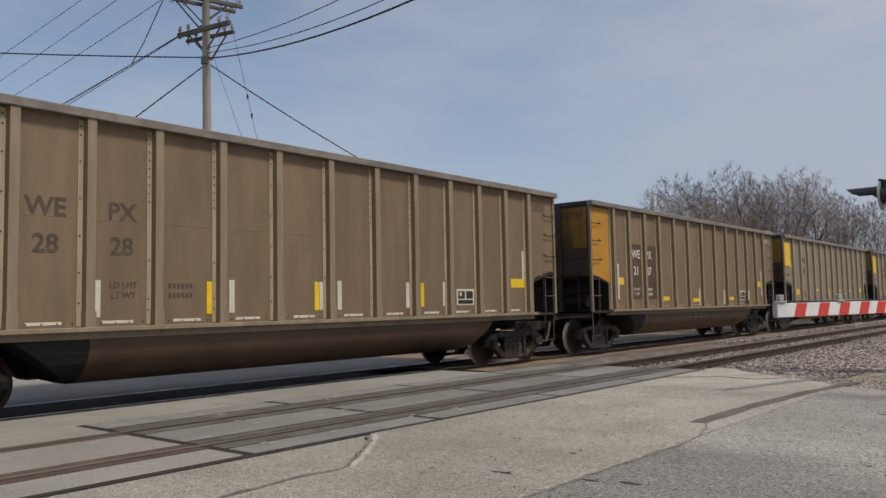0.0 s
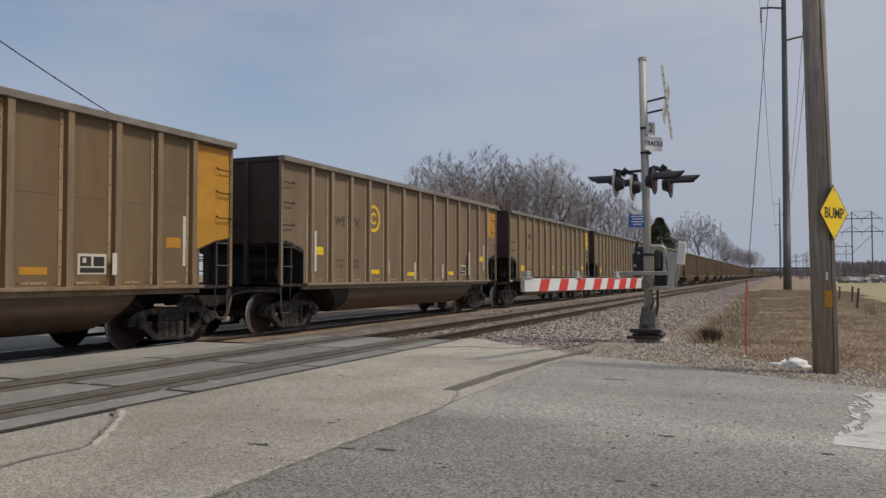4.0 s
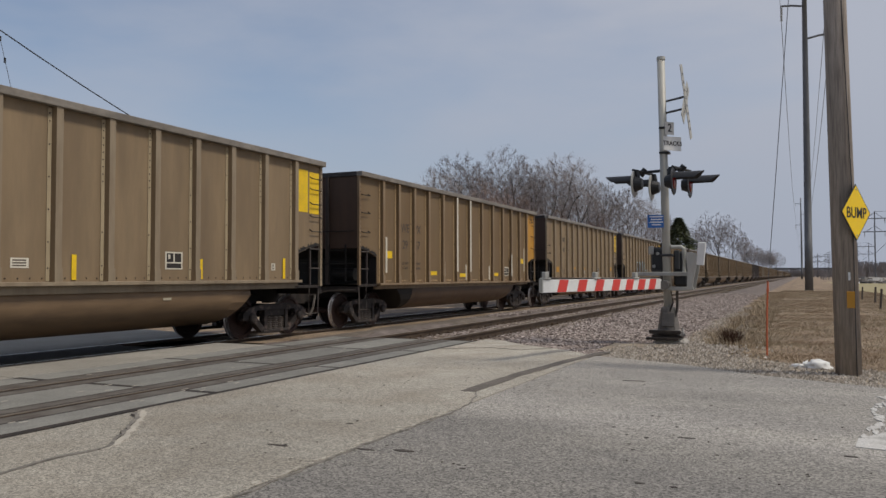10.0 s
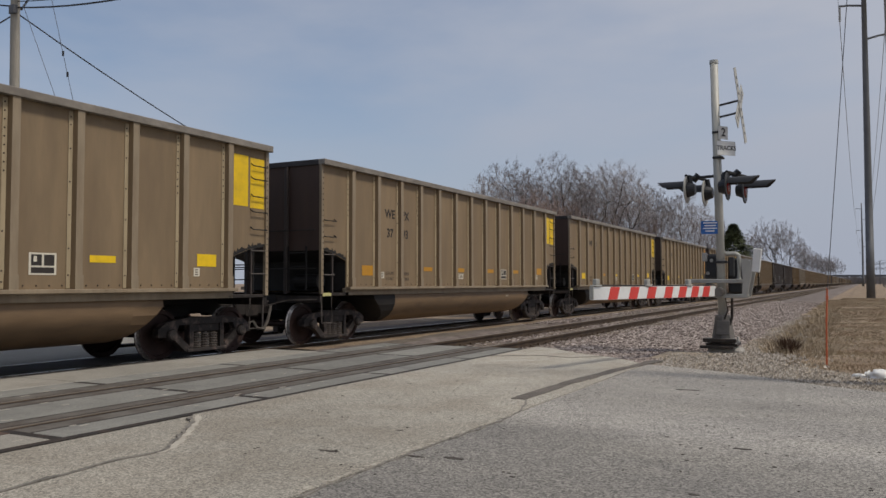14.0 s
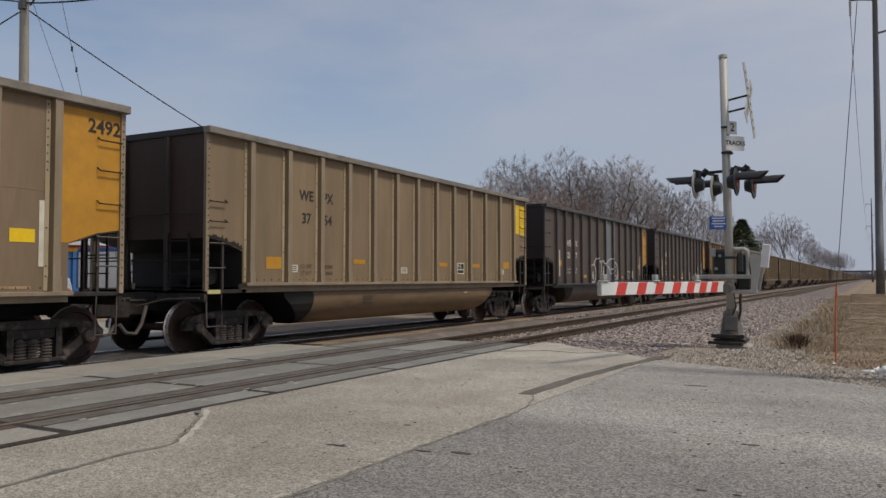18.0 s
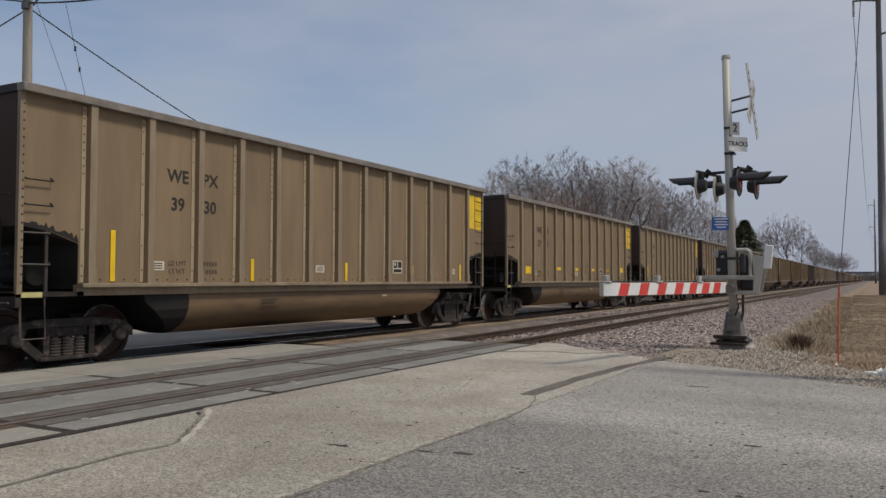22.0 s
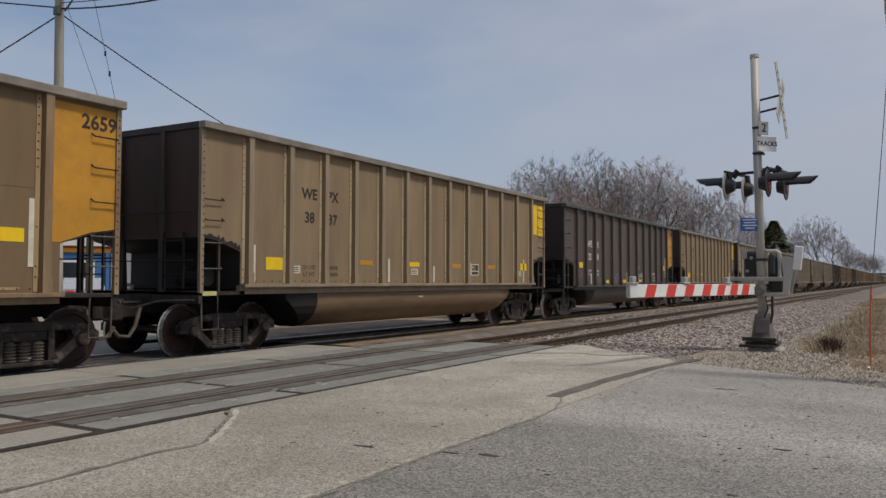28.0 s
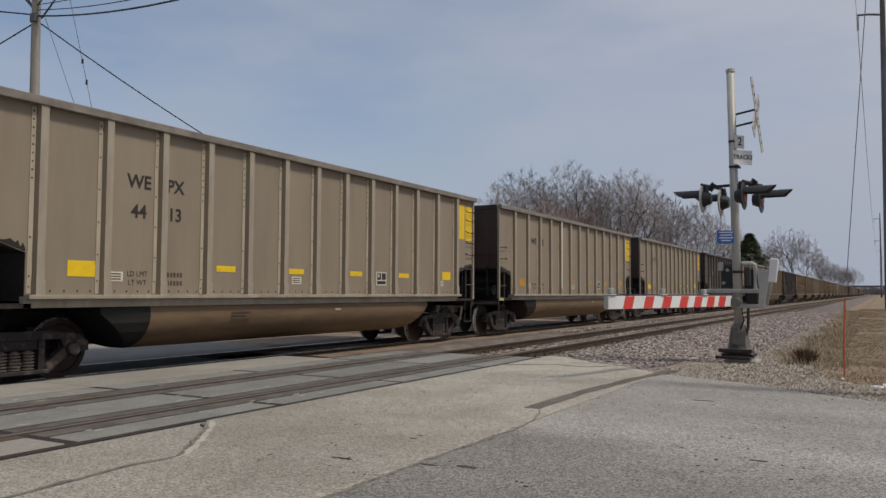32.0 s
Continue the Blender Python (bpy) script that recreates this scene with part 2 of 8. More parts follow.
M_BALLAST = mat("pink_grey_ballast", (0.165, 0.137, 0.122), 0.95, spread=0.45, grain=26, blotch=1.5, bump=1.0, dist=0.04, tint=(0.11, 0.085, 0.07), tint_amount=0.7)
M_ASPHALT = mat("worn_asphalt", (0.225, 0.215, 0.2), 0.92, spread=0.25, grain=24, blotch=0.5, bump=0.12, stretch=(0.4, 1, 1), tint=(0.3, 0.285, 0.255), tint_amount=0.5, tint_cut=(0.42, 0.62), speck=0.62, speck_size=82)
M_APRON = mat("pale_worn_pavement", (0.298, 0.281, 0.243), 0.92, spread=0.22, grain=14, blotch=0.5, bump=0.12, tint=(0.225, 0.2, 0.163), tint_amount=0.7, tint_cut=(0.42, 0.66), speck=0.48, speck_size=88)
M_LIP = mat("chipped_pale_edge", (0.4, 0.37, 0.315), 0.92, spread=0.25, grain=50, blotch=3, bump=0.4, tint=(0.3, 0.27, 0.23), tint_amount=0.6)
M_SEAM = mat("dusty_seam", (0.13, 0.12, 0.105), 0.92, spread=0.35, grain=50, blotch=4, bump=0.3, tint=(0.24, 0.22, 0.19), tint_amount=0.8, tint_cut=(0.42, 0.6))
M_PANEL = mat("crossing_panel_concrete", (0.2, 0.197, 0.178), 0.85, spread=0.2, grain=30, blotch=1.0, bump=0.25, per_object=0.25, tint=(0.115, 0.112, 0.105), tint_amount=0.5, speck=0.18)
M_CAST = mat("cast_concrete_slab", (0.26, 0.245, 0.212), 0.9, spread=0.2, grain=30, blotch=0.7, bump=0.3, per_object=0.12, tint=(0.185, 0.165, 0.14), tint_amount=0.5, speck=0.22)


def lane_wear(m, marks):
    """Tyre polish and dust lying in bands along the lane, which runs slightly askew to the tracks."""
    n, l = m.node_tree.nodes, m.node_tree.links
    bs = n["Principled BSDF"]
    was = bs.inputs["Base Color"].links[0].from_socket
    tc = n.new("ShaderNodeTexCoord")
    dot = n.new("ShaderNodeVectorMath")
    dot.operation = "DOT_PRODUCT"
    dot.inputs[1].default_value = (0.26 / 14, 1.0 / 14, 0)
    l.new(tc.outputs["Object"], dot.inputs[0])
    wave = n.new("ShaderNodeTexNoise")
    wave.inputs["Scale"].default_value, wave.inputs["Detail"].default_value = 0.9, 5
    l.new(tc.outputs["Object"], wave.inputs["Vector"])
    push = n.new("ShaderNodeMath")
    push.operation = "MULTIPLY_ADD"
    push.inputs[1].default_value = 0.07
    l.new(wave.outputs["Fac"], push.inputs[0])
    l.new(dot.outputs["Value"], push.inputs[2])
    rmp = n.new("ShaderNodeValToRGB")
    for i, (v, g) in enumerate(marks):
        e = rmp.color_ramp.elements[i] if i < 2 else rmp.color_ramp.elements.new(v / 14 + 0.035)
        e.position = v / 14 + 0.035
        e.color = (g, g * 0.99, g * 0.97, 1)
    l.new(push.outputs[0], rmp.inputs["Fac"])
    mx = n.new("ShaderNodeMix")
    mx.data_type, mx.blend_type = "RGBA", "MULTIPLY"
    mx.inputs["Factor"].default_value = 1.0
    l.new(was, mx.inputs[6])
    l.new(rmp.outputs["Color"], mx.inputs[7])
    l.new(mx.outputs[2], bs.inputs["Base Color"])


lane_wear(M_ASPHALT, [(0.5, 0.85), (12.5, 1.2), (4.6, 0.8), (5.7, 0.88), (6.4, 1.24), (6.8, 1.22), (7.6, 1.03), (9.3, 1.1)])
lane_wear(M_APRON, [(0.5, 0.94), (12.8, 1.2), (4.4, 0.92), (6.0, 1.0), (8.0, 1.16), (10.5, 1.26)])
M_TAR = mat("tar_joint", (0.045, 0.036, 0.03), 0.8, spread=0.4, grain=30, blotch=3, bump=0.3, tint=(0.1, 0.085, 0.07), tint_amount=0.6)
M_FILLER = mat("rubber_and_tar_filler", (0.022, 0.018, 0.016), 0.85, spread=0.35, grain=30, blotch=2, bump=0.2, tint=(0.06, 0.04, 0.03), tint_amount=0.6)
M_PAINT = mat("worn_white_road_paint", (0.5, 0.49, 0.465), 0.8, spread=0.2, grain=40, blotch=2, bump=0.2, tint=(0.33, 0.32, 0.295), tint_amount=0.8, tint_cut=(0.5, 0.66), speck=0.2)
M_GRASS = mat("dry_winter_grass", (0.27, 0.205, 0.14), 0.95, spread=0.4, grain=22, blotch=0.45, bump=0.7, dist=0.04, tint=(0.17, 0.118, 0.077), tint_amount=0.8, tint_cut=(0.42, 0.6), speck=0.3, speck_size=30)
M_BLADE = mat("dry_grass_blades", (0.36, 0.29, 0.2), 0.9, spread=0.3, grain=6, blotch=0.35, bump=0.0, tint=(0.2, 0.155, 0.09), tint_amount=0.55)
M_DIRT = mat("gravelly_verge_soil", (0.33, 0.275, 0.205), 0.95, spread=0.4, grain=30, blotch=1.5, bump=0.9, dist=0.03, tint=(0.2, 0.155, 0.11), tint_amount=0.6)
M_BARK = mat("grey_bare_bark", (0.06, 0.052, 0.05), 0.9, spread=0.3, grain=6, blotch=0.6, bump=0.2, per_object=0.3)
M_TWIG = mat("brown_bare_twigs", (0.22, 0.195, 0.19), 0.9, spread=0.3, grain=2, blotch=0.2, bump=0.0, per_object=0.4)
M_FIR = mat("dark_conifer_needles", (0.1, 0.115, 0.055), 0.85, spread=0.4, grain=3, blotch=0.6, bump=0.0)
M_POLE = mat("weathered_pole_wood", (0.3, 0.26, 0.225), 0.9, spread=0.45, grain=10, blotch=1.2, stretch=(6, 6, 0.35), bump=0.5, tint=(0.12, 0.102, 0.085), tint_amount=0.7)
M_POLEPALE = mat("pale_pole_wood", (0.31, 0.29, 0.25), 0.9, spread=0.22, grain=8, blotch=1, stretch=(5, 5, 0.4), bump=0.4, tint=(0.2, 0.18, 0.155), tint_amount=0.5)
M_STEEL = mat("dark_weathered_pole_steel", (0.135, 0.138, 0.145), 0.6, 0.3, spread=0.2, grain=8, blotch=0.8, bump=0.1)
M_GALV = mat("galvanised_mast", (0.4, 0.4, 0.37), 0.55, 0.15, spread=0.14, grain=12, blotch=1.5, stretch=(1, 1, 0.3), bump=0.08, tint=(0.36, 0.33, 0.29), tint_amount=0.5)
M_GREYBOX = mat("grey_cabinet_paint", (0.36, 0.36, 0.34), 0.55, spread=0.15, grain=10, blotch=2, bump=0.08, tint=(0.18, 0.17, 0.15), tint_amount=0.5)
M_BLACK = mat("satin_black_lamp_paint", (0.02, 0.021, 0.024), 0.45, spread=0.2, bump=0.04)
M_LENS = mat("dark_red_lens", (0.16, 0.012, 0.012), 0.2, spread=0.15, grain=40, blotch=8, bump=0.3, spec=0.6)
M_RED = mat("red_reflective_stripe", (0.62, 0.055, 0.045), 0.45, spread=0.1, bump=0.02)
M_WHITE = mat("white_gate_paint", (0.74, 0.75, 0.74), 0.45, spread=0.08, bump=0.03, tint=(0.55, 0.54, 0.5), tint_amount=0.4)
M_SIGNBLUE = mat("blue_sign_sheet", (0.03, 0.13, 0.42), 0.45, spread=0.1, bump=0.0)
M_SIGNYELLOW = mat("yellow_sign_sheet", (0.92, 0.62, 0.005), 0.4, spread=0.06, bump=0.0)
M_WIRE = mat("black_cable", (0.025, 0.025, 0.028), 0.6, spread=0.1, bump=0.0)
M_THINWIRE = mat("grey_conductor", (0.16, 0.165, 0.18), 0.5, 0.4, spread=0.1, bump=0.0)
M_GUARD = mat("orange_fibreglass_guard", (0.55, 0.13, 0.05), 0.55, spread=0.2, bump=0.05)
M_BAG = mat("white_plastic_bag", (0.75, 0.75, 0.73), 0.45, spread=0.1, bump=0.1)
M_CONC = mat("old_concrete", (0.34, 0.32, 0.29), 0.9, spread=0.2, bump=0.3)
M_DARKBUSH = mat("dark_dead_brush", (0.1, 0.06, 0.04), 0.95, spread=0.4, bump=0.3)
M_WALLBLUE = mat("blue_wall_panels", (0.045, 0.14, 0.33), 0.6, spread=0.12, grain=4, blotch=0.6, bump=0.05)
M_WALLWHITE = mat("white_wall_panels", (0.62, 0.62, 0.6), 0.6, spread=0.1, grain=4, blotch=0.6, bump=0.05)
M_BANDYELLOW = mat("yellow_fascia", (0.75, 0.38, 0.03), 0.5, spread=0.08, bump=0.0)
M_BANDRED = mat("red_fascia", (0.5, 0.05, 0.04), 0.5, spread=0.08, bump=0.0)
M_GLASS = mat("dark_window_glass", (0.02, 0.024, 0.03), 0.08, spread=0.05, bump=0.0, spec=0.7)
M_FIELD = mat("pale_green_field", (0.3, 0.262, 0.145), 0.95, spread=0.2, grain=2, blotch=0.2, stretch=(0.1, 1, 1), bump=0.4, dist=0.05, tint=(0.27, 0.215, 0.12), tint_amount=0.7, tint_cut=(0.4, 0.62))
M_FARWOOD = mat("far_woods", (0.27, 0.25, 0.245), 0.95, spread=0.25, grain=0.6, blotch=0.05, bump=0.0)


# ---- mesh helpers ----
def mesh_of(bm, name, material, smooth=False):
    me = bpy.data.meshes.new(name)
    bmesh.ops.recalc_face_normals(bm, faces=bm.faces)
    bm.to_mesh(me)
    bm.free()
    if smooth:
        me.polygons.foreach_set("use_smooth", [True] * len(me.polygons))
    if material:
        me.materials.append(material)
    return me


def part(name, bm, material, parent=None, label="", smooth=False):
    me = bm if isinstance(bm, bpy.types.Mesh) else mesh_of(bm, name, material, smooth)
    ob = new(name, me)
    if parent is not None:
        ob.parent = parent
    if label:
        ob["label"] = label
    return ob


def thing(name, m, label, category, group="", kind=""):
    ob = new(name)
    ob.empty_display_size = 0.3
    ob.matrix_basis = m
    return tagged(ob, label, category, group, kind)


def box(bm, lo, hi, bevel=0.0):
    r = bmesh.ops.create_cube(bm, size=1.0)
    vs = r["verts"]
    for v in vs:
        v.co = Vector([(lo[i] + hi[i]) / 2 + v.co[i] * (hi[i] - lo[i]) for i in range(3)])
    if bevel:
        es = list({e for v in vs for e in v.link_edges})
        bmesh.ops.bevel(bm, geom=es, offset=bevel, segments=1, affect="EDGES")
    return bm


def boxes(*spans, bevel=0.0):
    bm = bmesh.new()
    for lo, hi in spans:
        box(bm, lo, hi, bevel)
    return bm


def tube(bm, a, b, r0, r1=None, seg=8, caps=True):
    a, b = Vector(a), Vector(b)
    r1 = r0 if r1 is None else r1
    q = (b - a).to_track_quat("Z", "Y").to_matrix()
    rings = []
    for p, r in ((a, r0), (b, r1)):
        rings.append([bm.verts.new(p + q @ Vector((r * math.cos(2 * math.pi * i / seg), r * math.sin(2 * math.pi * i / seg), 0))) for i in range(seg)])
    for i in range(seg):
        j = (i + 1) % seg
        bm.faces.new((rings[0][i], rings[0][j], rings[1][j], rings[1][i]))
    if caps:
        bm.faces.new(rings[0][::-1])
        bm.faces.new(rings[1])
    return bm


def rod(points, r, seg=6):
    """One bent round bar through the points."""
    bm = bmesh.new()
    pts = [Vector(p) for p in points]
    rings = []
    for i, p in enumerate(pts):
        d = (pts[min(i + 1, len(pts) - 1)] - pts[max(i - 1, 0)]).normalized()
        q = d.to_track_quat("Z", "Y").to_matrix()
        rings.append([bm.verts.new(p + q @ Vector((r * math.cos(2 * math.pi * k / seg), r * math.sin(2 * math.pi * k / seg), 0))) for k in range(seg)])
    for a, b in zip(rings, rings[1:]):
        for k in range(seg):
            m = (k + 1) % seg
            bm.faces.new((a[k], a[m], b[m], b[k]))
    bm.faces.new(rings[0][::-1])
    bm.faces.new(rings[-1])
    return bm


def prism(bm, outline, axis, lo, hi):
    """An outline in the plane across the axis, pushed from lo to hi."""
    def at(p, d):
        return {"x": (d, p[0], p[1]), "y": (p[0], d, p[1]), "z": (p[0], p[1], d)}[axis]
    a = [bm.verts.new(at(p, lo)) for p in outline]
    b = [bm.verts.new(at(p, hi)) for p in outline]
    bm.faces.new(a)
    bm.faces.new(b[::-1])
    for i in range(len(a)):
        j = (i + 1) % len(a)
        bm.faces.new((a[i], b[i], b[j], a[j]))
    return bm


def lathe(bm, profile, axis_m, seg=20):
    """Profile of (along, radius) spun round the local z of axis_m."""
    rings = []
    for z, r in profile:
        rings.append([bm.verts.new(axis_m @ Vector((r * math.cos(2 * math.pi * i / seg), r * math.sin(2 * math.pi * i / seg), z))) for i in range(seg)])
    for a, b in zip(rings, rings[1:]):
        for i in range(seg):
            j = (i + 1) % seg
            bm.faces.new((a[i], a[j], b[j], b[i]))
    bm.faces.new(rings[0][::-1])
    bm.faces.new(rings[-1])
    return bm


def span(a, b, sag, n=14):
    a, b = Vector(a), Vector(b)
    return [a.lerp(b, i / n) - Vector((0, 0, sag * 4 * (i / n) * (1 - i / n))) for i in range(n + 1)]


TEXTS = {}


def preload_texts(jobs):
    """Turns all lettering into meshes in one go."""
    tmp = []
    for words, height, material, bold in jobs:
        cu = bpy.data.curves.new("lettering", "FONT")
        cu.body, cu.size, cu.align_x, cu.align_y, cu.extrude, cu.offset = words, height / 0.7, "CENTER", "CENTER", 0.0015, bold
        cu.resolution_u = 3
        tmp.append(((words, height, material.name, bold), material, new("lettering", cu)))
    dg = bpy.context.evaluated_depsgraph_get()
    for key, material, ob in tmp:
        me = bpy.data.meshes.new_from_object(ob.evaluated_get(dg))
        me.materials.clear()
        me.materials.append(material)
        TEXTS[key] = me
    for key, material, ob in tmp:
        cu = ob.data
        bpy.data.objects.remove(ob)
        bpy.data.curves.remove(cu)


PAIRS = [f"{k:02d}" for k in range(10, 100)]
jobs = [("ONE", 0.5, M_BLACK, 0.02), ("BUMP", 0.135, M_BLACK, 0.002), ("TRACKS", 0.08, M_BLACK, 0.002), ("2", 0.15, M_BLACK, 0.002), ("241700", 0.085, M_WHITEMARK, 0.0), ("44300", 0.085, M_WHITEMARK, 0.0)]
for material in (M_WHITEMARK, M_FADEMARK, M_BLACKMARK):
    for height in (0.24, 0.215):
        jobs += [(w, height, material, 0.007) for w in ["WE", "PX"] + PAIRS]
    jobs += [(w, 0.085, material, 0.0) for w in ("LD LMT", "LT WT")]
jobs += [(w, 0.21, M_BLACKMARK, 0.007) for w in ("2967", "2492", "2367", "2013", "2971", "2537", "2659", "2248", "3339")] + [("2828", 0.19, M_FADEMARK, 0.0), ("2187", 0.17, M_WHITEMARK, 0.0)] + [(w, 0.15, M_BLACKMARK, 0.0) for w in ("WEPX", "2187", "4394", "4237")]
preload_texts(jobs)


def text_mesh(words, height, material, bold=0.0):
    return TEXTS[(words, height, material.name, bold)]


# ---- ground, road and track bed ----
def grid_axis(marks):
    out = []
    for lo, hi, step in marks:
        out += list(np.arange(lo, hi, step))
    return out + [marks[-1][1]]


def sheet(name, xs, ys, height, material, kind_label, category, skip=None):
    vs = [(x, y, height(x, y)) for y in ys for x in xs]
    w = len(xs)
    fs = []
    for j in range(len(ys) - 1):
        for i in range(w - 1):
            if skip and skip((xs[i] + xs[i + 1]) / 2, (ys[j] + ys[j + 1]) / 2):
                continue
            fs.append((j * w + i, j * w + i + 1, (j + 1) * w + i + 1, (j + 1) * w + i))
    me = bpy.data.meshes.new(name)
    me.from_pydata(vs, [], fs)
    me.materials.append(material)
    return tagged(new(name, me), kind_label, category, kind="structure")


def ground_height(x, y):
    h = -0.2
    n = noise.noise(Vector((x * 0.12, y * 0.12, 3.1))) * 0.10 + noise.noise(Vector((x * 0.6, y * 0.6, 8.0))) * 0.03
    if x > -1.5 and y > 9:
        rise = min(1, (x + 1.5) / 3) * min(1, (y - 9) / 6)
        h += 0.10 + n * min(1, (y - 9) / 8) + 0.05 * rise
        if x > 4:
            h -= 0.5 * min(1, (x - 4) / 6)
    return h


sheet("ground", grid_axis([(-2000, -200, 300), (-200, -40, 16), (-40, -4, 2.5), (-4, 16, 0.5), (16, 60, 4), (60, 300, 30), (300, 2100, 300)]),
      grid_axis([(-600, -100, 100), (-100, -8, 8), (-8, 8, 2), (8, 40, 0.5), (40, 100, 3), (100, 400, 15), (400, 2600, 200)]),
      ground_height, M_GRASS, "dry winter grass and soil reaching the horizon", "ground")


def bed_height(x, y):
    h = -0.055 + noise.noise(Vector((x * 0.5, y * 0.5, 0))) * 0.03 + noise.noise(Vector((x * 4, y * 4, 5))) * 0.014
    if x < -9.2:
        h -= 0.13 * min(1, (-9.2 - x) / 1.2)
    edge = -2.3 + noise.noise(Vector((0, y * 0.25, 9))) * 0.5 + max(0.0, 18 - y) * 0.06
    if x > edge - 1.0:
        h -= 0.2 * (x - edge + 1.0)
    if x < -14.2:
        h -= 0.25 * (-14.2 - x)
    if -8.75 < x < -5.4 or -13.5 < x < -10.45:
        h -= 0.11
    return h


def beyond_crossing(x, y):
    return y > (14.25 if x < -5.2 else 14.55 - 1.05 * (x + 5.2) if x < -3.0 else 12.5 - 0.3 * (x + 3.0))


sheet("ballast_bed", grid_axis([(-15.6, -1.0, 0.28)]), grid_axis([(-700, -60, 80), (-60, -4, 4), (-4, 12, 4), (12, 40, 0.28), (40, 120, 1.6), (120, 1500, 60)]),
      bed_height, M_BALLAST, "pinkish grey crushed stone ballast under two tracks", "ballast", lambda x, y: -4.5 < y < 12.6)

# loose stones on the ballast, uneven and angular
rs = np.random.RandomState(4)


def scatter_stones(name, count, area, size, material, label, height):
    vs, fs = [], []
    made = 0
    while made < count:
        u = rs.rand()
        x = area[0] + rs.rand() * (area[1] - area[0])
        y = area[2] + (u ** 1.7) * (area[3] - area[2])
        if not beyond_crossing(x, y) or x > -2.05 - 0.02 * (y - 15) + 0.45 * noise.noise(Vector((x, y * 0.7, 1.0))) + rs.exponential(0.22) or (x > -2.6 and y < 13.6):
            continue
        if min(abs(x + c) for c in (7.95, 6.5, 12.7, 11.26)) < 0.09:
            continue
        if -8.5 < x < -5.95 and (y - 14.3 + 0.12) % 0.5 < 0.24 and rs.rand() < 0.85:
            continue
        if (-8.9 < x < -5.35 and rs.rand() < 0.55) or (x < -8.35 and (y < 24 or rs.rand() < 0.6)):
            continue
        s = size * (0.5 + rs.rand())
        z = height(x, y) + s * 0.3
        o = rs.randn(8, 3) * 0.18
        k = len(vs)
        for i, (a, b, c) in enumerate(((-1, -1, -1), (1, -1, -1), (1, 1, -1), (-1, 1, -1), (-1, -1, 1), (1, -1, 1), (1, 1, 1), (-1, 1, 1))):
            vs.append((x + (a * 0.6 + o[i, 0]) * s, y + (b * 0.6 + o[i, 1]) * s, z + (c * 0.45 + o[i, 2]) * s))
        fs += [tuple(k + i for i in f) for f in ((4, 5, 6, 7), (0, 1, 5, 4), (1, 2, 6, 5), (2, 3, 7, 6), (3, 0, 4, 7))]
        made += 1
    me = bpy.data.meshes.new(name)
    me.from_pydata(vs, [], fs)
    me.materials.append(material)
    return tagged(new(name, me), label, "stones", kind="stuff")


def stone_material(name, dark, middle, light):
    m = mat(name, middle, 0.92, spread=0.2, grain=30, blotch=6, bump=0.3)
    n, l = m.node_tree.nodes, m.node_tree.links
    geo = n.new("ShaderNodeNewGeometry")
    rmp = n.new("ShaderNodeValToRGB")
    rmp.color_ramp.elements[0].color, rmp.color_ramp.elements[1].color = (*dark, 1), (*light, 1)
    mid = rmp.color_ramp.elements.new(0.55)
    mid.color = (*middle, 1)
    l.new(geo.outputs["Random Per Island"], rmp.inputs["Fac"])
    l.new(rmp.outputs["Color"], n["Principled BSDF"].inputs["Base Color"])
    return m


M_STONE = stone_material("mixed_ballast_stone", (0.13, 0.102, 0.088), (0.3, 0.25, 0.222), (0.54, 0.475, 0.43))
M_GRIT = stone_material("mixed_verge_grit", (0.16, 0.14, 0.115), (0.36, 0.315, 0.26), (0.62, 0.57, 0.5))
scatter_stones("ballast_stones", 130000, (-10.0, -1.2, 12.2, 60), 0.029, M_STONE, "loose angular pinkish grey ballast stones", bed_height)

M_TRACKDIRT = mat("oily_brown_track_dirt", (0.125, 0.104, 0.083), 0.95, spread=0.4, grain=30, blotch=2, bump=0.9, dist=0.03, tint=(0.2, 0.17, 0.135), tint_amount=0.7)
sheet("track_dirt", grid_axis([(-10.3, -5.4, 0.28)]), grid_axis([(14.35, 40, 0.35), (40, 120, 1.6)]), lambda x, y: bed_height(x, y) + 0.006 + 0.03 * noise.noise(Vector((x * 1.3, y * 0.8, 2))), M_TRACKDIRT, "brown fouled gravel between and beside the rails", "track bed")
NEAR_RAILS, FAR_RAILS = (-7.95, -6.505), (-12.70, -11.26)


def rail_profile(x, top):
    return [(x - 0.036, top), (x + 0.036, top), (x + 0.036, top - 0.035), (x + 0.01, top - 0.05), (x + 0.01, top - 0.14), (x + 0.07, top - 0.155),
            (x + 0.07, top - 0.17), (x - 0.07, top - 0.17), (x - 0.07, top - 0.155), (x - 0.01, top - 0.14), (x - 0.01, top - 0.05), (x - 0.036, top - 0.035)]


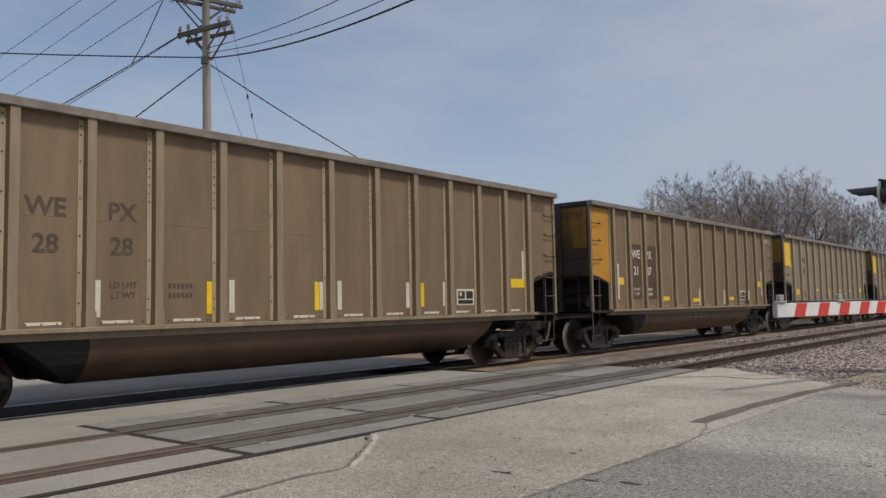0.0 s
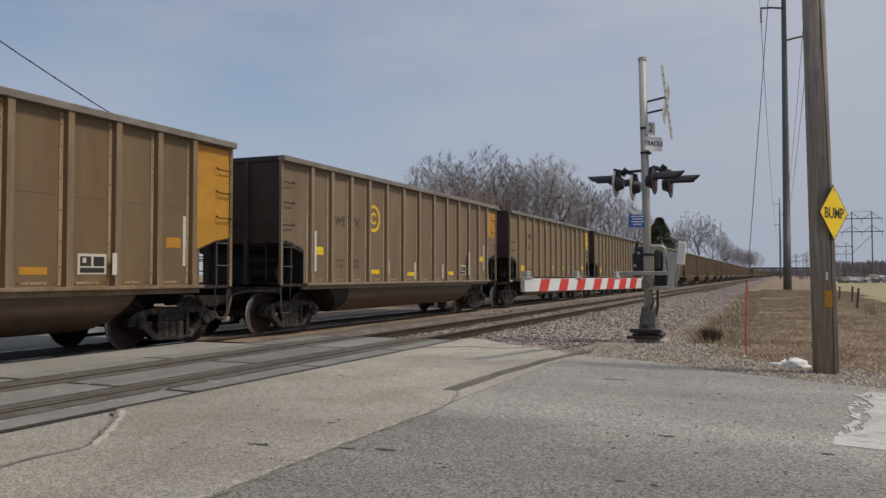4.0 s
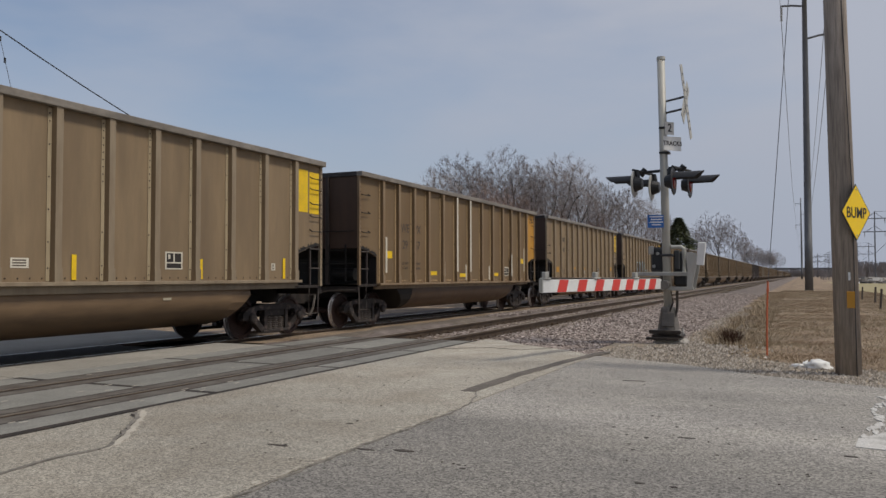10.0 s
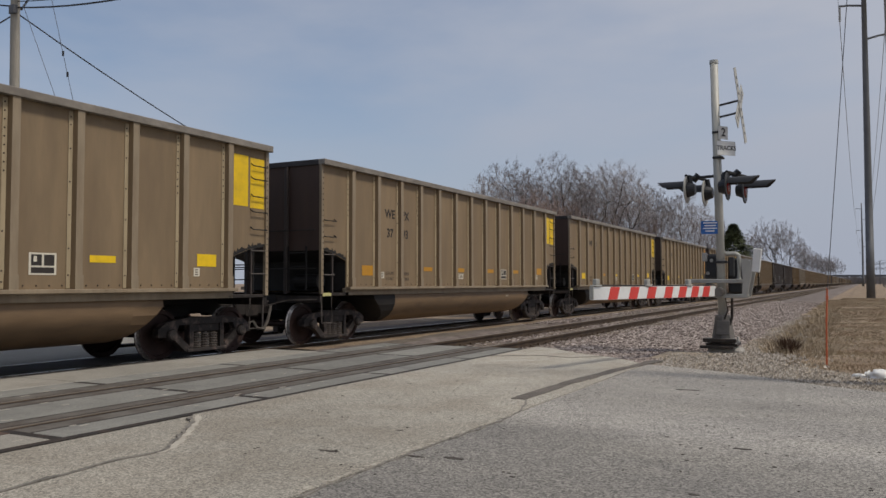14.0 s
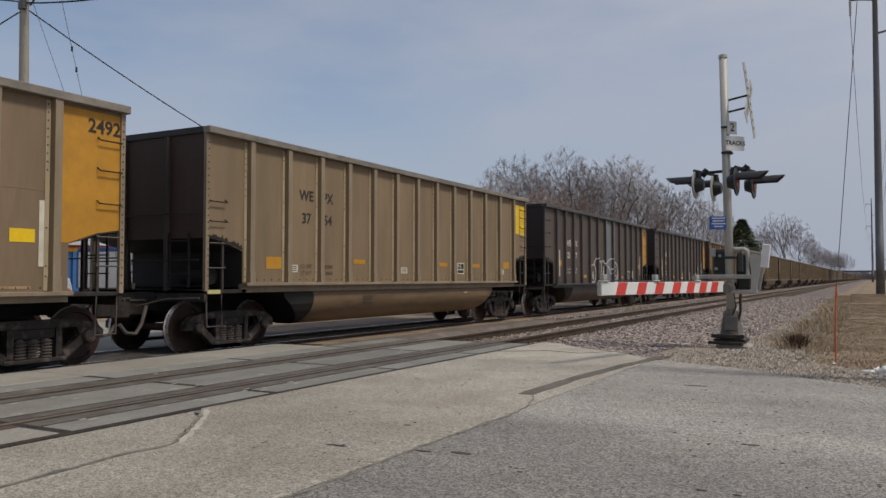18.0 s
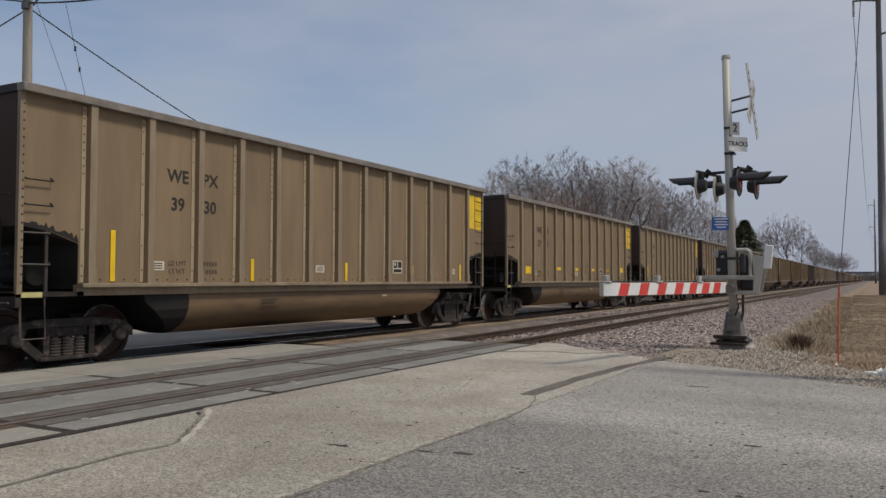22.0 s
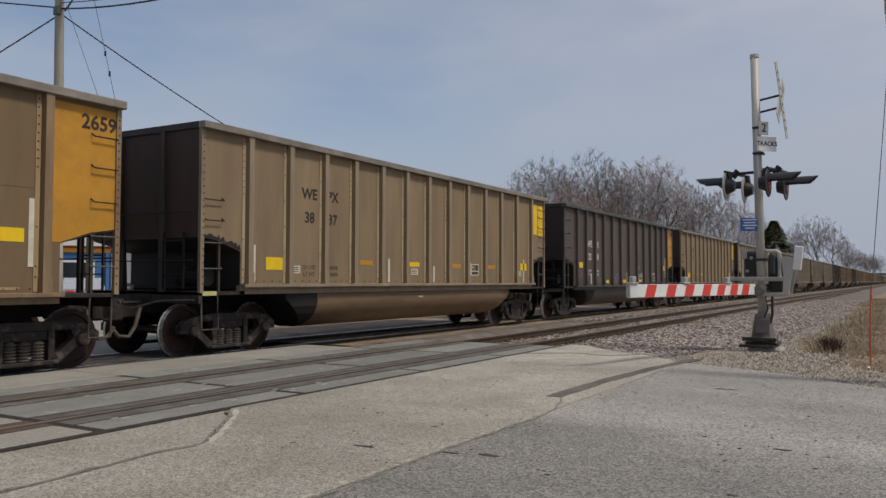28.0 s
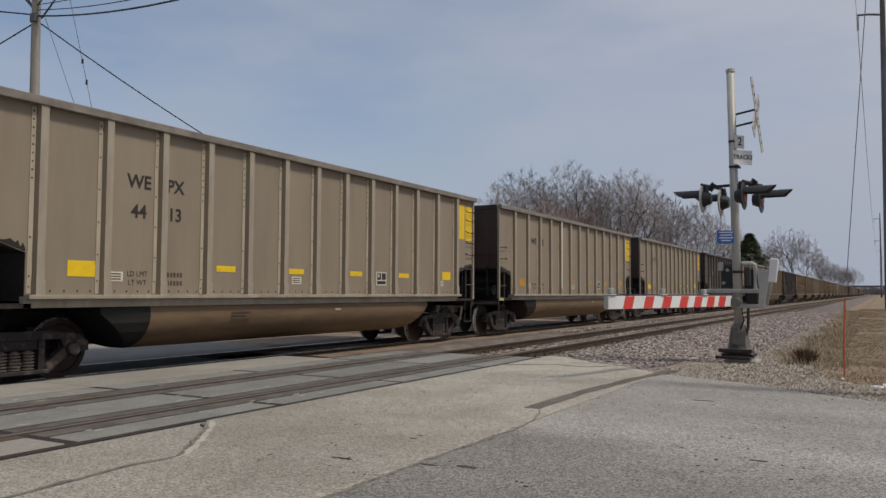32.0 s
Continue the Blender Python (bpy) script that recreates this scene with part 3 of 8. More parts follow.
def track(name, rails, top, head, label):
    t = thing(name, pose(0, 0, 0), label, "railway track", kind="structure")
    for x in rails:
        bm = bmesh.new()
        prism(bm, rail_profile(x, top), "y", -800, 1500)
        r = part("rail", bm, M_RAIL, t, "rusty brown steel rail")
        part("railhead", boxes(((x - 0.03, -800, top), (x + 0.03, 1500, top + 0.004))), head, r, "worn running surface")
    c = sum(rails) / 2
    tie = mesh_of(boxes(((-1.3, -0.115, -0.18), (1.3, 0.115, 0)), bevel=0.012), "tie", M_TIE)
    plate = mesh_of(boxes(((-0.17, -0.1, 0.0), (0.17, 0.1, 0.016)), ((-0.12, 0.05, 0.016), (-0.085, 0.085, 0.05)), ((0.085, -0.085, 0.016), (0.12, -0.05, 0.05))), "tie_plate", M_RAIL)
    rt = np.random.RandomState(int(-c * 10))
    count = 90 if top == 0.0 else 40
    for i in range(count):
        o = part("tie", tie, None, t)
        o.matrix_basis = pose(c + rt.uniform(-0.06, 0.06), 14.3 + i * 0.5 + rt.uniform(-0.03, 0.03), top - 0.14 + rt.uniform(-0.012, 0.004), 0, 0, rt.uniform(-1.2, 1.2))
        if i < 36 and top == 0.0:
            for x in rails:
                p = part("tie_plate", plate, None, o)
                p.matrix_basis = pose(x - o.location.x, 0, 0.002)
    bm = bmesh.new()
    for i in range(500):
        y = 14.3 + (count + i) * 0.5 if i < 380 else -4.9 - (i - 380) * 0.5
        box(bm, (c - 1.3, y - 0.115, top - 0.33), (c + 1.3, y + 0.115, top - 0.14))
    tagged(part("far_tie", bm, M_TIE, t), kind="stuff")
    return t


track("near_track", NEAR_RAILS, 0.0, M_RAILDULL, "rusty near railway track with weathered wooden ties")
track("far_track", FAR_RAILS, -0.13, M_RAILTOP, "far railway track with polished rail heads")


def slab(name, outline, top, thick, material, parent=None, label="", category="", bevel=0.0):
    bm = bmesh.new()
    prism(bm, outline, "z", top - thick, top)
    if bevel:
        es = [e for e in bm.edges if all(abs(v.co.z - top) < 1e-5 for v in e.verts)]
        bmesh.ops.bevel(bm, geom=es, offset=bevel, segments=1, affect="EDGES")
    ob = part(name, bm, material, parent)
    if label:
        tagged(ob, label, category, kind="structure" if parent is None else "")
    return ob


# asphalt road on the camera's side, its edge bending away from the gravel
slab("road", [(-2.95, -40), (60, -40), (60, -9), (22, 2.5), (9, 6.9), (4.5, 8.4), (1.2, 9.84), (-0.45, 10.7), (-1.7, 11.7), (-2.95, 12.3)], 0.0, 0.3, M_ASPHALT,
     label="worn grey asphalt road with coarse aggregate", category="road")
slab("pavement_apron", [(-5.64, 5.62), (-5.29, 5.27), (-4.98, 4.86), (-4.57, 4.3), (-4.63, 3.9), (-4.54, 3.0), (-4.4, -40), (-2.96, -40), (-2.96, 12.3), (-3.7, 13.1), (-4.6, 13.75), (-5.3, 14.5), (-5.64, 14.6)],
     0.004, 0.3, M_APRON, label="pale worn pavement between the track and the asphalt", category="pavement")
slab("pavement_strip", [(-5.66, -40), (-4.3, -40), (-4.4, 2.98), (-4.45, 3.9), (-4.4, 4.4), (-4.85, 5.0), (-5.2, 5.45), (-5.5, 5.68), (-5.66, 5.68)],
     -0.012, 0.3, M_APRON, label="lower pale pavement strip beside the crossing", category="pavement")
slab("road_bed", [(-14.6, -40), (-5.7, -40), (-5.7, 14.2), (-14.6, 14.0)], -0.2, 0.2, M_TAR, label="dark bed under the crossing panels", category="road bed")

slab("joint_filler", [(-8.87, -39), (-5.67, -39), (-5.67, 5.6), (-5.655, 5.7), (-5.655, 14.25), (-8.87, 14.25)], -0.006, 0.1, M_FILLER, label="dark rubber and tar filler round the rails", category="joint filler")
# crossing surface: cast slabs near the edge, precast panels between and beside the rails
crossing = thing("crossing_surface", pose(0, 0, 0), "grey concrete panel crossing surface around two tracks", "crossing", kind="structure")
JOINTS = [-37.4, -34.9, -32.4, -29.9, -27.4, -24.9, -22.4, -19.9, -17.4, -14.9, -12.4, -9.9, -7.4, -4.9, -2.4, 0.1, 1.75, 4.28, 6.82, 9.36, 11.9, 14.2]
for y0, y1 in zip(JOINTS, JOINTS[1:]):
    pm = M_CAST if y1 < 4.5 else M_PANEL
    for x0, x1 in ((-6.3, -5.77), (-7.74, -6.73), (-8.85, -8.05)) if y1 < 4.5 else ((-6.16, -5.77), (-7.6, -6.85), (-8.85, -8.36)):
        slab("panel", [(x0, y0 + 0.05), (x1, y0 + 0.05), (x1, y1 - 0.05), (x0, y1 - 0.05)], -0.002, 0.16, pm, crossing, bevel=0.012)
for x0, x1 in ((-6.455, -6.31), (-6.72, -6.55), (-7.9, -7.75)):
    slab("mud_filler", [(x0, -39), (x1, -39), (x1, 4.24), (x0, 4.24)], -0.003, 0.1, M_RUSTMUD, crossing, "rusty mud beside the rail")
for x0, x1 in ((-6.425, -6.2), (-6.805, -6.62), (-7.835, -7.645), (-8.31, -8.05)):
    slab("flange_strip", [(x0, 4.33), (x1, 4.33), (x1, 14.22), (x0, 14.22)], -0.002, 0.1, M_RUBBER, crossing, "dark rubber flangeway strip", bevel=0.008)
for y0, y1 in zip(JOINTS[:-1:2], JOINTS[2::2]):
    slab("slab", [(-9.98, y0 + 0.012), (-8.875, y0 + 0.012), (-8.875, y1 - 0.012), (-9.98, y1 - 0.012)], 0.0, 0.16, M_CAST, crossing, bevel=0.008)
    # slabs beside and between the far rails are much darker
    slab("slab", [(-11.16, y0 + 0.02), (-10.0, y0 + 0.02), (-10.0, y1 - 0.02), (-11.16, y1 - 0.02)], -0.12, 0.06, M_DARKBED, crossing, bevel=0.008)
    slab("slab", [(-12.6, y0 + 0.02), (-11.36, y0 + 0.02), (-11.36, y1 - 0.02), (-12.6, y1 - 0.02)], -0.13, 0.06, M_DARKBED, crossing, bevel=0.008)
slab("far_road", [(-80, -42), (-12.82, -42), (-12.82, 15.0), (-16, 16.0), (-26, 18), (-80, 28)], -0.14, 0.3, M_CAST, label="pale concrete road and lot behind the train", category="road")

sc = random.Random(3)
bm = bmesh.new()
for k in range(90):
    x, y = sc.choice((sc.uniform(-7.6, -6.8), sc.uniform(-8.7, -8.2), sc.uniform(-6.25, -5.95))), sc.uniform(0.5, 13.8)
    box(bm, (x - 0.008, y - sc.uniform(0.03, 0.12), -0.004), (x + 0.008, y, 0.0005))
tagged(part("panel_scuff", bm, M_LIP, crossing, "short pale scuffs"), kind="stuff")

# tar repair strip, seam and cracks
def ribbon(points, width, z, rnd=None):
    bm = bmesh.new()
    prev = None
    pts = [Vector((*p, z)) for p in points]
    for i, p in enumerate(pts):
        d = (pts[min(i + 1, len(pts) - 1)] - pts[max(i - 1, 0)]).normalized()
        n = Vector((-d.y, d.x, 0)) * width / 2 * (rnd.uniform(0.5, 1.4) if rnd else 1)
        cur = (bm.verts.new(p + n), bm.verts.new(p - n))
        if prev:
            bm.faces.new((prev[0], prev[1], cur[1], cur[0]))
        prev = cur
    r = bmesh.ops.extrude_face_region(bm, geom=bm.faces[:])
    for v in r["geom"]:
        if isinstance(v, bmesh.types.BMVert):
            v.co.z -= 0.02
    return bm


def wobble(points, step, amount, seed):
    r = np.random.RandomState(seed)
    out = []
    for a, b in zip(points, points[1:]):
        n = max(1, int(math.dist(a, b) / step))
        for i in range(n):
            out.append((a[0] + (b[0] - a[0]) * i / n + r.uniform(-amount, amount), a[1] + (b[1] - a[1]) * i / n + r.uniform(-amount, amount)))
    return out + [points[-1]]


rnd = random.Random(5)
M_STRIP = mat("grey_brown_tar_strip", (0.115, 0.1, 0.085), 0.85, spread=0.3, grain=30, blotch=2, bump=0.15, speck=0.4)


class Uneven:
    """Edges that swell and narrow a little."""
    @staticmethod
    def uniform(lo, hi):
        return rnd.uniform(0.82, 1.15)


tagged(part("tar_strip", ribbon(wobble([(-3.27, 7.93), (-3.25, 9.5), (-3.12, 11.2), (-3.0, 12.25), (-2.9, 12.9)], 0.22, 0.012, 1), 0.165, 0.009, Uneven), M_STRIP), "dark tar repair strip on the pavement", "tar strip", kind="structure")
tagged(part("pavement_seam", ribbon(wobble([(-2.95, -10), (-2.92, 3.5), (-2.95, 5.0), (-2.9, 6.6), (-3.0, 7.4), (-3.2, 8.0)], 0.12, 0.02, 2), 0.018, 0.0065, rnd), M_SEAM), "crooked dark seam between pale and grey pavement", "seam", kind="structure")
tagged(part("pavement_lip", ribbon(wobble([(-4.57, 4.22), (-4.62, 4.42), (-4.95, 4.85), (-5.26, 5.28), (-5.56, 5.62)], 0.06, 0.022, 9), 0.05, 0.0085, rnd), M_LIP), "pale chipped lip along the pavement edge", "pavement edge", kind="structure")
chip = random.Random(17)
bm = bmesh.new()
for k in range(70):
    y = 2.5 + 5.3 * chip.random()
    x = float(np.interp(y, [2.5, 5.0, 6.6, 7.4, 7.9], [-2.96, -2.99, -2.94, -3.04, -3.22])) + chip.uniform(-0.035, 0.02)
    w, h = chip.uniform(0.006, 0.016), chip.uniform(0.012, 0.05)
    prism(bm, [(x - w, y), (x - 0.2 * w, y - h), (x + w, y - 0.3 * h), (x + 0.6 * w, y + h)], "z", -0.01, 0.0078 + 0.00001 * k)
tagged(part("seam_chip", bm, M_LIP), "small pale chips along the pavement seam", "chips", kind="stuff")
for pts, w, sd in (([(-4.54, 1.0), (-4.57, 3.02), (-4.65, 3.9), (-4.61, 4.3), (-5.0, 4.87), (-5.31, 5.29), (-5.54, 5.5)], 0.035, 3), ([(-5.6, 12.4), (-4.9, 12.9), (-4.3, 12.7), (-3.9, 13.2)], 0.02, 7)):
    tagged(part("crack", ribbon(wobble(pts, 0.07, 0.018, sd), w, 0.0105, rnd), M_SEAM), "thin dark crack in the pavement", "crack", kind="structure")
for k, (x, y, a, b) in enumerate([(-3.51, 4.86, 0.09, 0.02), (-2.86, 5.01, 0.08, 0.02), (-2.59, 5.08, 0.085, 0.03), (-1.83, 9.54, 0.14, 0.025), (-0.82, 6.35, 0.06, 0.02), (0.29, 6.15, 0.05, 0.022), (-0.90, 4.86, 0.03, 0.015), (-0.70, 4.85, 0.025, 0.015), (-2.01, 4.77, 0.02, 0.01), (-3.47, 5.81, 0.04, 0.015)]):
    r = np.random.RandomState(k)
    bm = bmesh.new()
    prism(bm, [(x + a * (0.8 + 0.4 * r.rand()) * math.cos(i * 0.628), y + b * (0.8 + 0.5 * r.rand()) * math.sin(i * 0.628)) for i in range(10)], "z", -0.01, 0.0035 if x > -2.95 else 0.0065)
    tagged(part("oil_spot", bm, M_TAR), "small dark oil spot on the asphalt", "stain", "oil spots", kind="structure")
fleck = random.Random(31)
bm = bmesh.new()
for k in range(150):
    x, y = fleck.uniform(-5.2, 1.6), 4.4 + 6.2 * fleck.random() ** 1.3
    if y > 10.2 - 0.45 * x or (x < -4.4 and y < 6.2):
        continue
    w, h = fleck.uniform(0.005, 0.016), fleck.uniform(0.004, 0.012) * (1 + y * 0.06)
    prism(bm, [(x - w, y), (x - 0.3 * w, y - h), (x + w, y - 0.3 * h), (x + 0.5 * w, y + h)], "z", -0.01, (0.003 if x > -2.95 else 0.007) + 0.00001 * k)
tagged(part("pavement_speck", bm, M_TAR), "small dark specks on the pavement", "specks", kind="stuff")
bm = bmesh.new()
prism(bm, [(0.34, 6.5), (0.62, 6.44), (0.95, 6.35), (1.05, 9.5), (0.84, 9.56), (0.86, 9.2), (0.78, 8.9), (0.8, 8.5), (0.7, 8.2), (0.72, 7.8), (0.63, 7.5), (0.6, 7.2), (0.5, 7.05), (0.46, 6.9), (0.38, 6.86)], "z", -0.01, 0.006)
fleck = random.Random(12)
for k in range(60):
    y = fleck.uniform(6.9, 9.5)
    left = 0.36 + (y - 6.5) * 0.123
    x, w, h = left + fleck.uniform(0.0, 0.2), fleck.uniform(0.008, 0.04), fleck.uniform(0.03, 0.14)
    prism(bm, [(x - w, y), (x + fleck.uniform(-0.3, 0.3) * w, y - h), (x + w, y - 0.2 * h), (x + 0.4 * w, y + h)], "z", -0.01 - 0.0002 * k, 0.0064 + 0.00005 * k)
tagged(part("stop_line", bm, M_PAINT), "worn white painted stop line on the asphalt", "road marking", kind="structure")
slab("gravel_verge", [(-3.2, 12.7), (-2.9, 12.35), (-1.7, 11.74), (-0.45, 10.74), (1.2, 9.88), (4.5, 8.44), (9, 6.94), (22, 2.6), (23, 3.3), (9.4, 7.9), (4.9, 9.5), (1.7, 10.9), (0.3, 12.0), (-1.0, 13.4), (-1.9, 15.4), (-3.2, 15.0)], -0.02, 0.14, M_DIRT,
     label="gravelly bare soil verge along the road edge", category="verge")

EDGE = [(-3.1, 12.6), (-1.7, 11.74), (-0.45, 10.74), (1.2, 9.88), (4.5, 8.44)]
vs, fs = [], []
for k in range(15000):
    x = rs.uniform(-3.0, 4.4)
    y = float(np.interp(x, [p[0] for p in EDGE], [p[1] for p in EDGE])) + 0.02 + 1.9 * rs.rand() ** 1.4
    s = 0.016 * (0.5 + 1.3 * rs.rand() ** 2)
    o = rs.randn(4, 3) * 0.2 * s
    b = len(vs)
    for i, (p, q, h) in enumerate(((-1, -0.8, -0.6), (1, -0.6, -0.6), (0.1, 1, -0.6), (0.1, 0, 0.9))):
        vs.append((x + p * s + o[i, 0], y + q * s + o[i, 1], -0.016 + h * s + o[i, 2]))
    fs += [(b, b + 1, b + 3), (b + 1, b + 2, b + 3), (b + 2, b, b + 3)]
for k in range(14000):
    y = 12.8 + 26 * rs.rand() ** 1.5
    x = -1.75 - 0.02 * (y - 15) + rs.normal(0, 0.45)
    if y < 12.9 - 0.75 * (x + 1.0):
        continue
    s = 0.018 * (0.5 + 1.3 * rs.rand() ** 2)
    o = rs.randn(4, 3) * 0.2 * s
    b = len(vs)
    for i, (p, q, h) in enumerate(((-1, -0.8, -0.6), (1, -0.6, -0.6), (0.1, 1, -0.6), (0.1, 0, 0.9))):
        vs.append((x + p * s + o[i, 0], y + q * s + o[i, 1], max(ground_height(x, y), bed_height(x, y), -0.02 if y < 15.3 else -1.0) + 0.006 + h * s + o[i, 2]))
    fs += [(b, b + 1, b + 3), (b + 1, b + 2, b + 3), (b + 2, b, b + 3)]
me = bpy.data.meshes.new("verge_gravel")
me.from_pydata(vs, [], fs)
me.materials.append(M_GRIT)
tagged(new("verge_gravel", me), "small loose grey-brown grit along the road edge", "gravel", kind="stuff")


# ---- crossing signal and gate ----
A_AX = Vector((math.sin(radians(15)), math.cos(radians(15)), 0))  # along the gate arm, away from the road
N_AX = Vector((A_AX.y, -A_AX.x, 0))
MX, MY = -2.27, 15.33


def local(u, v, z):
    """u across the road's line (along its travel), v along the gate arm away from the road."""
    p = N_AX * u + A_AX * v
    return Vector((p.x, p.y, z))


M_MACHINE = mat("dark_machine_paint", (0.055, 0.058, 0.06), 0.55, spread=0.25, grain=10, blotch=2, bump=0.08)


def crossing_signal():
    s = thing("crossing_signal", pose(MX, MY, 0.0), "grey steel crossing signal mast with red flashers and gate", "crossing signal")
    bm = bmesh.new()
    tube(bm, (0, 0, 0.1), (-0.09, 0.0, 5.34), 0.078, 0.072, 16)
    mast = part("mast", bm, M_GALV, s, "galvanised grey mast", True)
    bm = bmesh.new()
    tube(bm, (-0.09, 0.0, 5.32), (-0.09, 0.0, 5.38), 0.082, 0.078, 16)
    part("mast_cap", bm, M_GALV, mast)
    bm = bmesh.new()
    lathe(bm, [(0.16, 0.24), (0.2, 0.24), (0.24, 0.2), (0.62, 0.14), (0.66, 0.12)], Matrix(), 8)
    part("base_casting", bm, M_BASE, s, "dark tapered cast base")
    part("base_plate", boxes(((-0.27, -0.27, 0.1), (0.27, 0.27, 0.15)), bevel=0.01), M_TRUCK, s)
    part("foundation", boxes(((-0.24, -0.24, -0.3), (0.34, 0.3, 0.06)), bevel=0.04), M_CONC, s, "pale concrete foundation")
    for a in (-1, 1):
        for b in (-1, 1):
            bm = bmesh.new()
            tube(bm, (a * 0.22, b * 0.22, 0.04), (a * 0.22, b * 0.22, 0.25), 0.018, seg=6)
            tube(bm, (a * 0.22, b * 0.22, 0.15), (a * 0.22, b * 0.22, 0.18), 0.035, seg=6)
            part("anchor_bolt", bm, M_GREYBOX, s)
    # flashers: two pairs, back to back
    zc = 3.02
    for side in (-1, 1):
        o = local(side * 0.44 if side < 0 else 0.33, 0, zc) + Vector((-0.04, 0, 0))
        bm = bmesh.new()
        tube(bm, local(0, 0, zc + 0.2) + Vector((-0.05, 0.0, 0)), o + Vector((0, 0, 0.2)), 0.028, seg=8)
        tube(bm, o - A_AX * 0.42 + Vector((0, 0, 0.2)), o + A_AX * 0.42 + Vector((0, 0, 0.2)), 0.028, seg=8)
        tube(bm, o + Vector((-0.05, 0, 0.14)), o + Vector((0.05, 0, 0.26)), 0.06, seg=8)
        part("crossarm", bm, M_BLACK, s)
        for v in (-0.38, 0.38):
            c = o + A_AX * v + Vector((0, 0, -0.06))
            face = Vector((0.99, -0.05, 0.0)).normalized() * side
            m = Matrix.Translation(c) @ face.to_track_quat("Z", "Y").to_matrix().to_4x4()
            bm = bmesh.new()
            lathe(bm, [(-0.012, 0.242), (0.0, 0.255), (0.012, 0.242)], m, 28)
            f = part("flasher", bm, M_BLACK if side > 0 else M_GREYBOX, s, "round flasher background plate")
            bm = bmesh.new()
            lathe(bm, [(-0.16, 0.05), (-0.15, 0.1), (-0.05, 0.14), (-0.013, 0.15)], m, 16)
            part("lamp_housing", bm, M_BLACK, f)
            bm = bmesh.new()
            lathe(bm, [(0.013, 0.15), (0.03, 0.13), (0.045, 0.07), (0.05, 0.01)], m, 20)
            part("lens", bm, M_LENS, f, "unlit dark red lens")
            # long hood, cut away below
            bm = bmesh.new()
            ring = []
            n = 14
            for i in range(n + 1):
                a = radians(15 + 150 * i / n)
                depth = 0.34 + 0.2 * math.sin(a)
                w = Vector((math.cos(a), math.sin(a), 0))
                ring.append([bm.verts.new(m @ (w * r + Vector((0, 0, z)))) for r, z in ((0.165, 0.012), (0.165, depth), (0.157, depth), (0.157, 0.012))])
            for p, q in zip(ring, ring[1:]):
                for k in range(3):
                    bm.faces.new((p[k], p[k + 1], q[k + 1], q[k]))
            part("hood", bm, M_BLACK, f, "black sheet metal hood")
            bm = bmesh.new()
            tube(bm, c + Vector((0, 0, 0.26)) - face * 0.05, c + Vector((0, 0, 0.1)) - face * 0.07, 0.04, 0.05, 8)
            part("lamp_bracket", bm, M_BLACK, f)
    # number-of-tracks plates
    for words, hgt, hw, hh, place, turn in (("TRACKS", 0.08, 0.2, 0.13, (0.12, -0.12, 3.7), 46), ("2", 0.15, 0.11, 0.12, (0.07, -0.12, 3.99), 52)):
        p = part("track_count_sign", boxes(((-hw, -0.006, -hh), (hw, 0.006, hh)), bevel=0.004), M_WHITE, s, "white plate reading " + words)
        p.matrix_basis = pose(*place, 0, 0, turn)
        o = part("sign_lettering", text_mesh(words, hgt, M_BLACK, 0.002), None, p, "black lettering")
        o.matrix_basis = pose(0, -0.009, 0, 90, 0, 0)
    for z in (3.55, 4.02):
        part("sign_clamp", boxes(((-0.13, -0.1, z - 0.02), (0.06, 0.09, z + 0.02)), bevel=0.008), M_BLACK, s)
    # crossbuck blades turned almost edge on
    for z in (4.3, 4.52):
        part("blade_bracket", rod([(-0.08, 0.02, z), (0.34, -0.06, z + 0.05)], 0.02), M_BLACK, s)
    near, across = Vector((-0.146, 0.989, 0)), Vector((0.989, 0.146, 0))
    up = Vector((0, 0, 1))
    rise = [(across * -0.18 + up * 1.33 - near * 0.35), (across * 0.12 + up * 0.8 + near * 0.9)]
    flat = rise[0].cross(rise[1]).normalized()
    for k, way in enumerate(rise):
        d = way.normalized()
        turn = Matrix((flat, d.cross(flat), d)).transposed().to_4x4()
        b = part("crossbuck_blade", boxes(((-0.006, -0.115, -way.length / 2), (0.006, 0.115, way.length / 2)), bevel=0.003), M_GALV, s, "white crossbuck blade seen almost edge on")
        b.matrix_basis = Matrix.Translation(Vector((0.37, -0.08, 4.47)) + flat * 0.013 * k) @ turn
        for i in range(8):
            z = (i - 3.5) * way.length / 9.5
            for x in (-0.0085, 0.0065):
                part("letter_bar", boxes(((x, -0.055, z - 0.025), (x + 0.002, 0.055, z + 0.025))), M_STEEL, b, "unreadable dark lettering")
    # blue notice
    p = part("notice_sign", boxes(((-0.16, -0.004, -0.12), (0.16, 0.004, 0.12)), bevel=0.003), M_SIGNBLUE, s, "small blue notice with unreadable white lines")
    p.matrix_basis = pose(-0.19, -0.1, 2.26, 0, 0, 14)
    for i, w in enumerate((0.24, 0.2, 0.24, 0.16)):
        part("text_bar", boxes(((-w / 2, -0.008, 0.075 - i * 0.05), (w / 2, -0.005, 0.095 - i * 0.05))), M_WHITE, p)
    # gate mechanism behind and beside the mast
    g = part("gate_mechanism", boxes(((-0.33, 0.1, 1.3), (-0.04, 0.42, 1.78)), bevel=0.03), M_MACHINE, s, "dark grey gate machine housing")
    part("housing_lid", boxes(((-0.3, 0.08, 1.36), (-0.08, 0.1, 1.72)), bevel=0.006), M_BLACK, g, "black service lid")
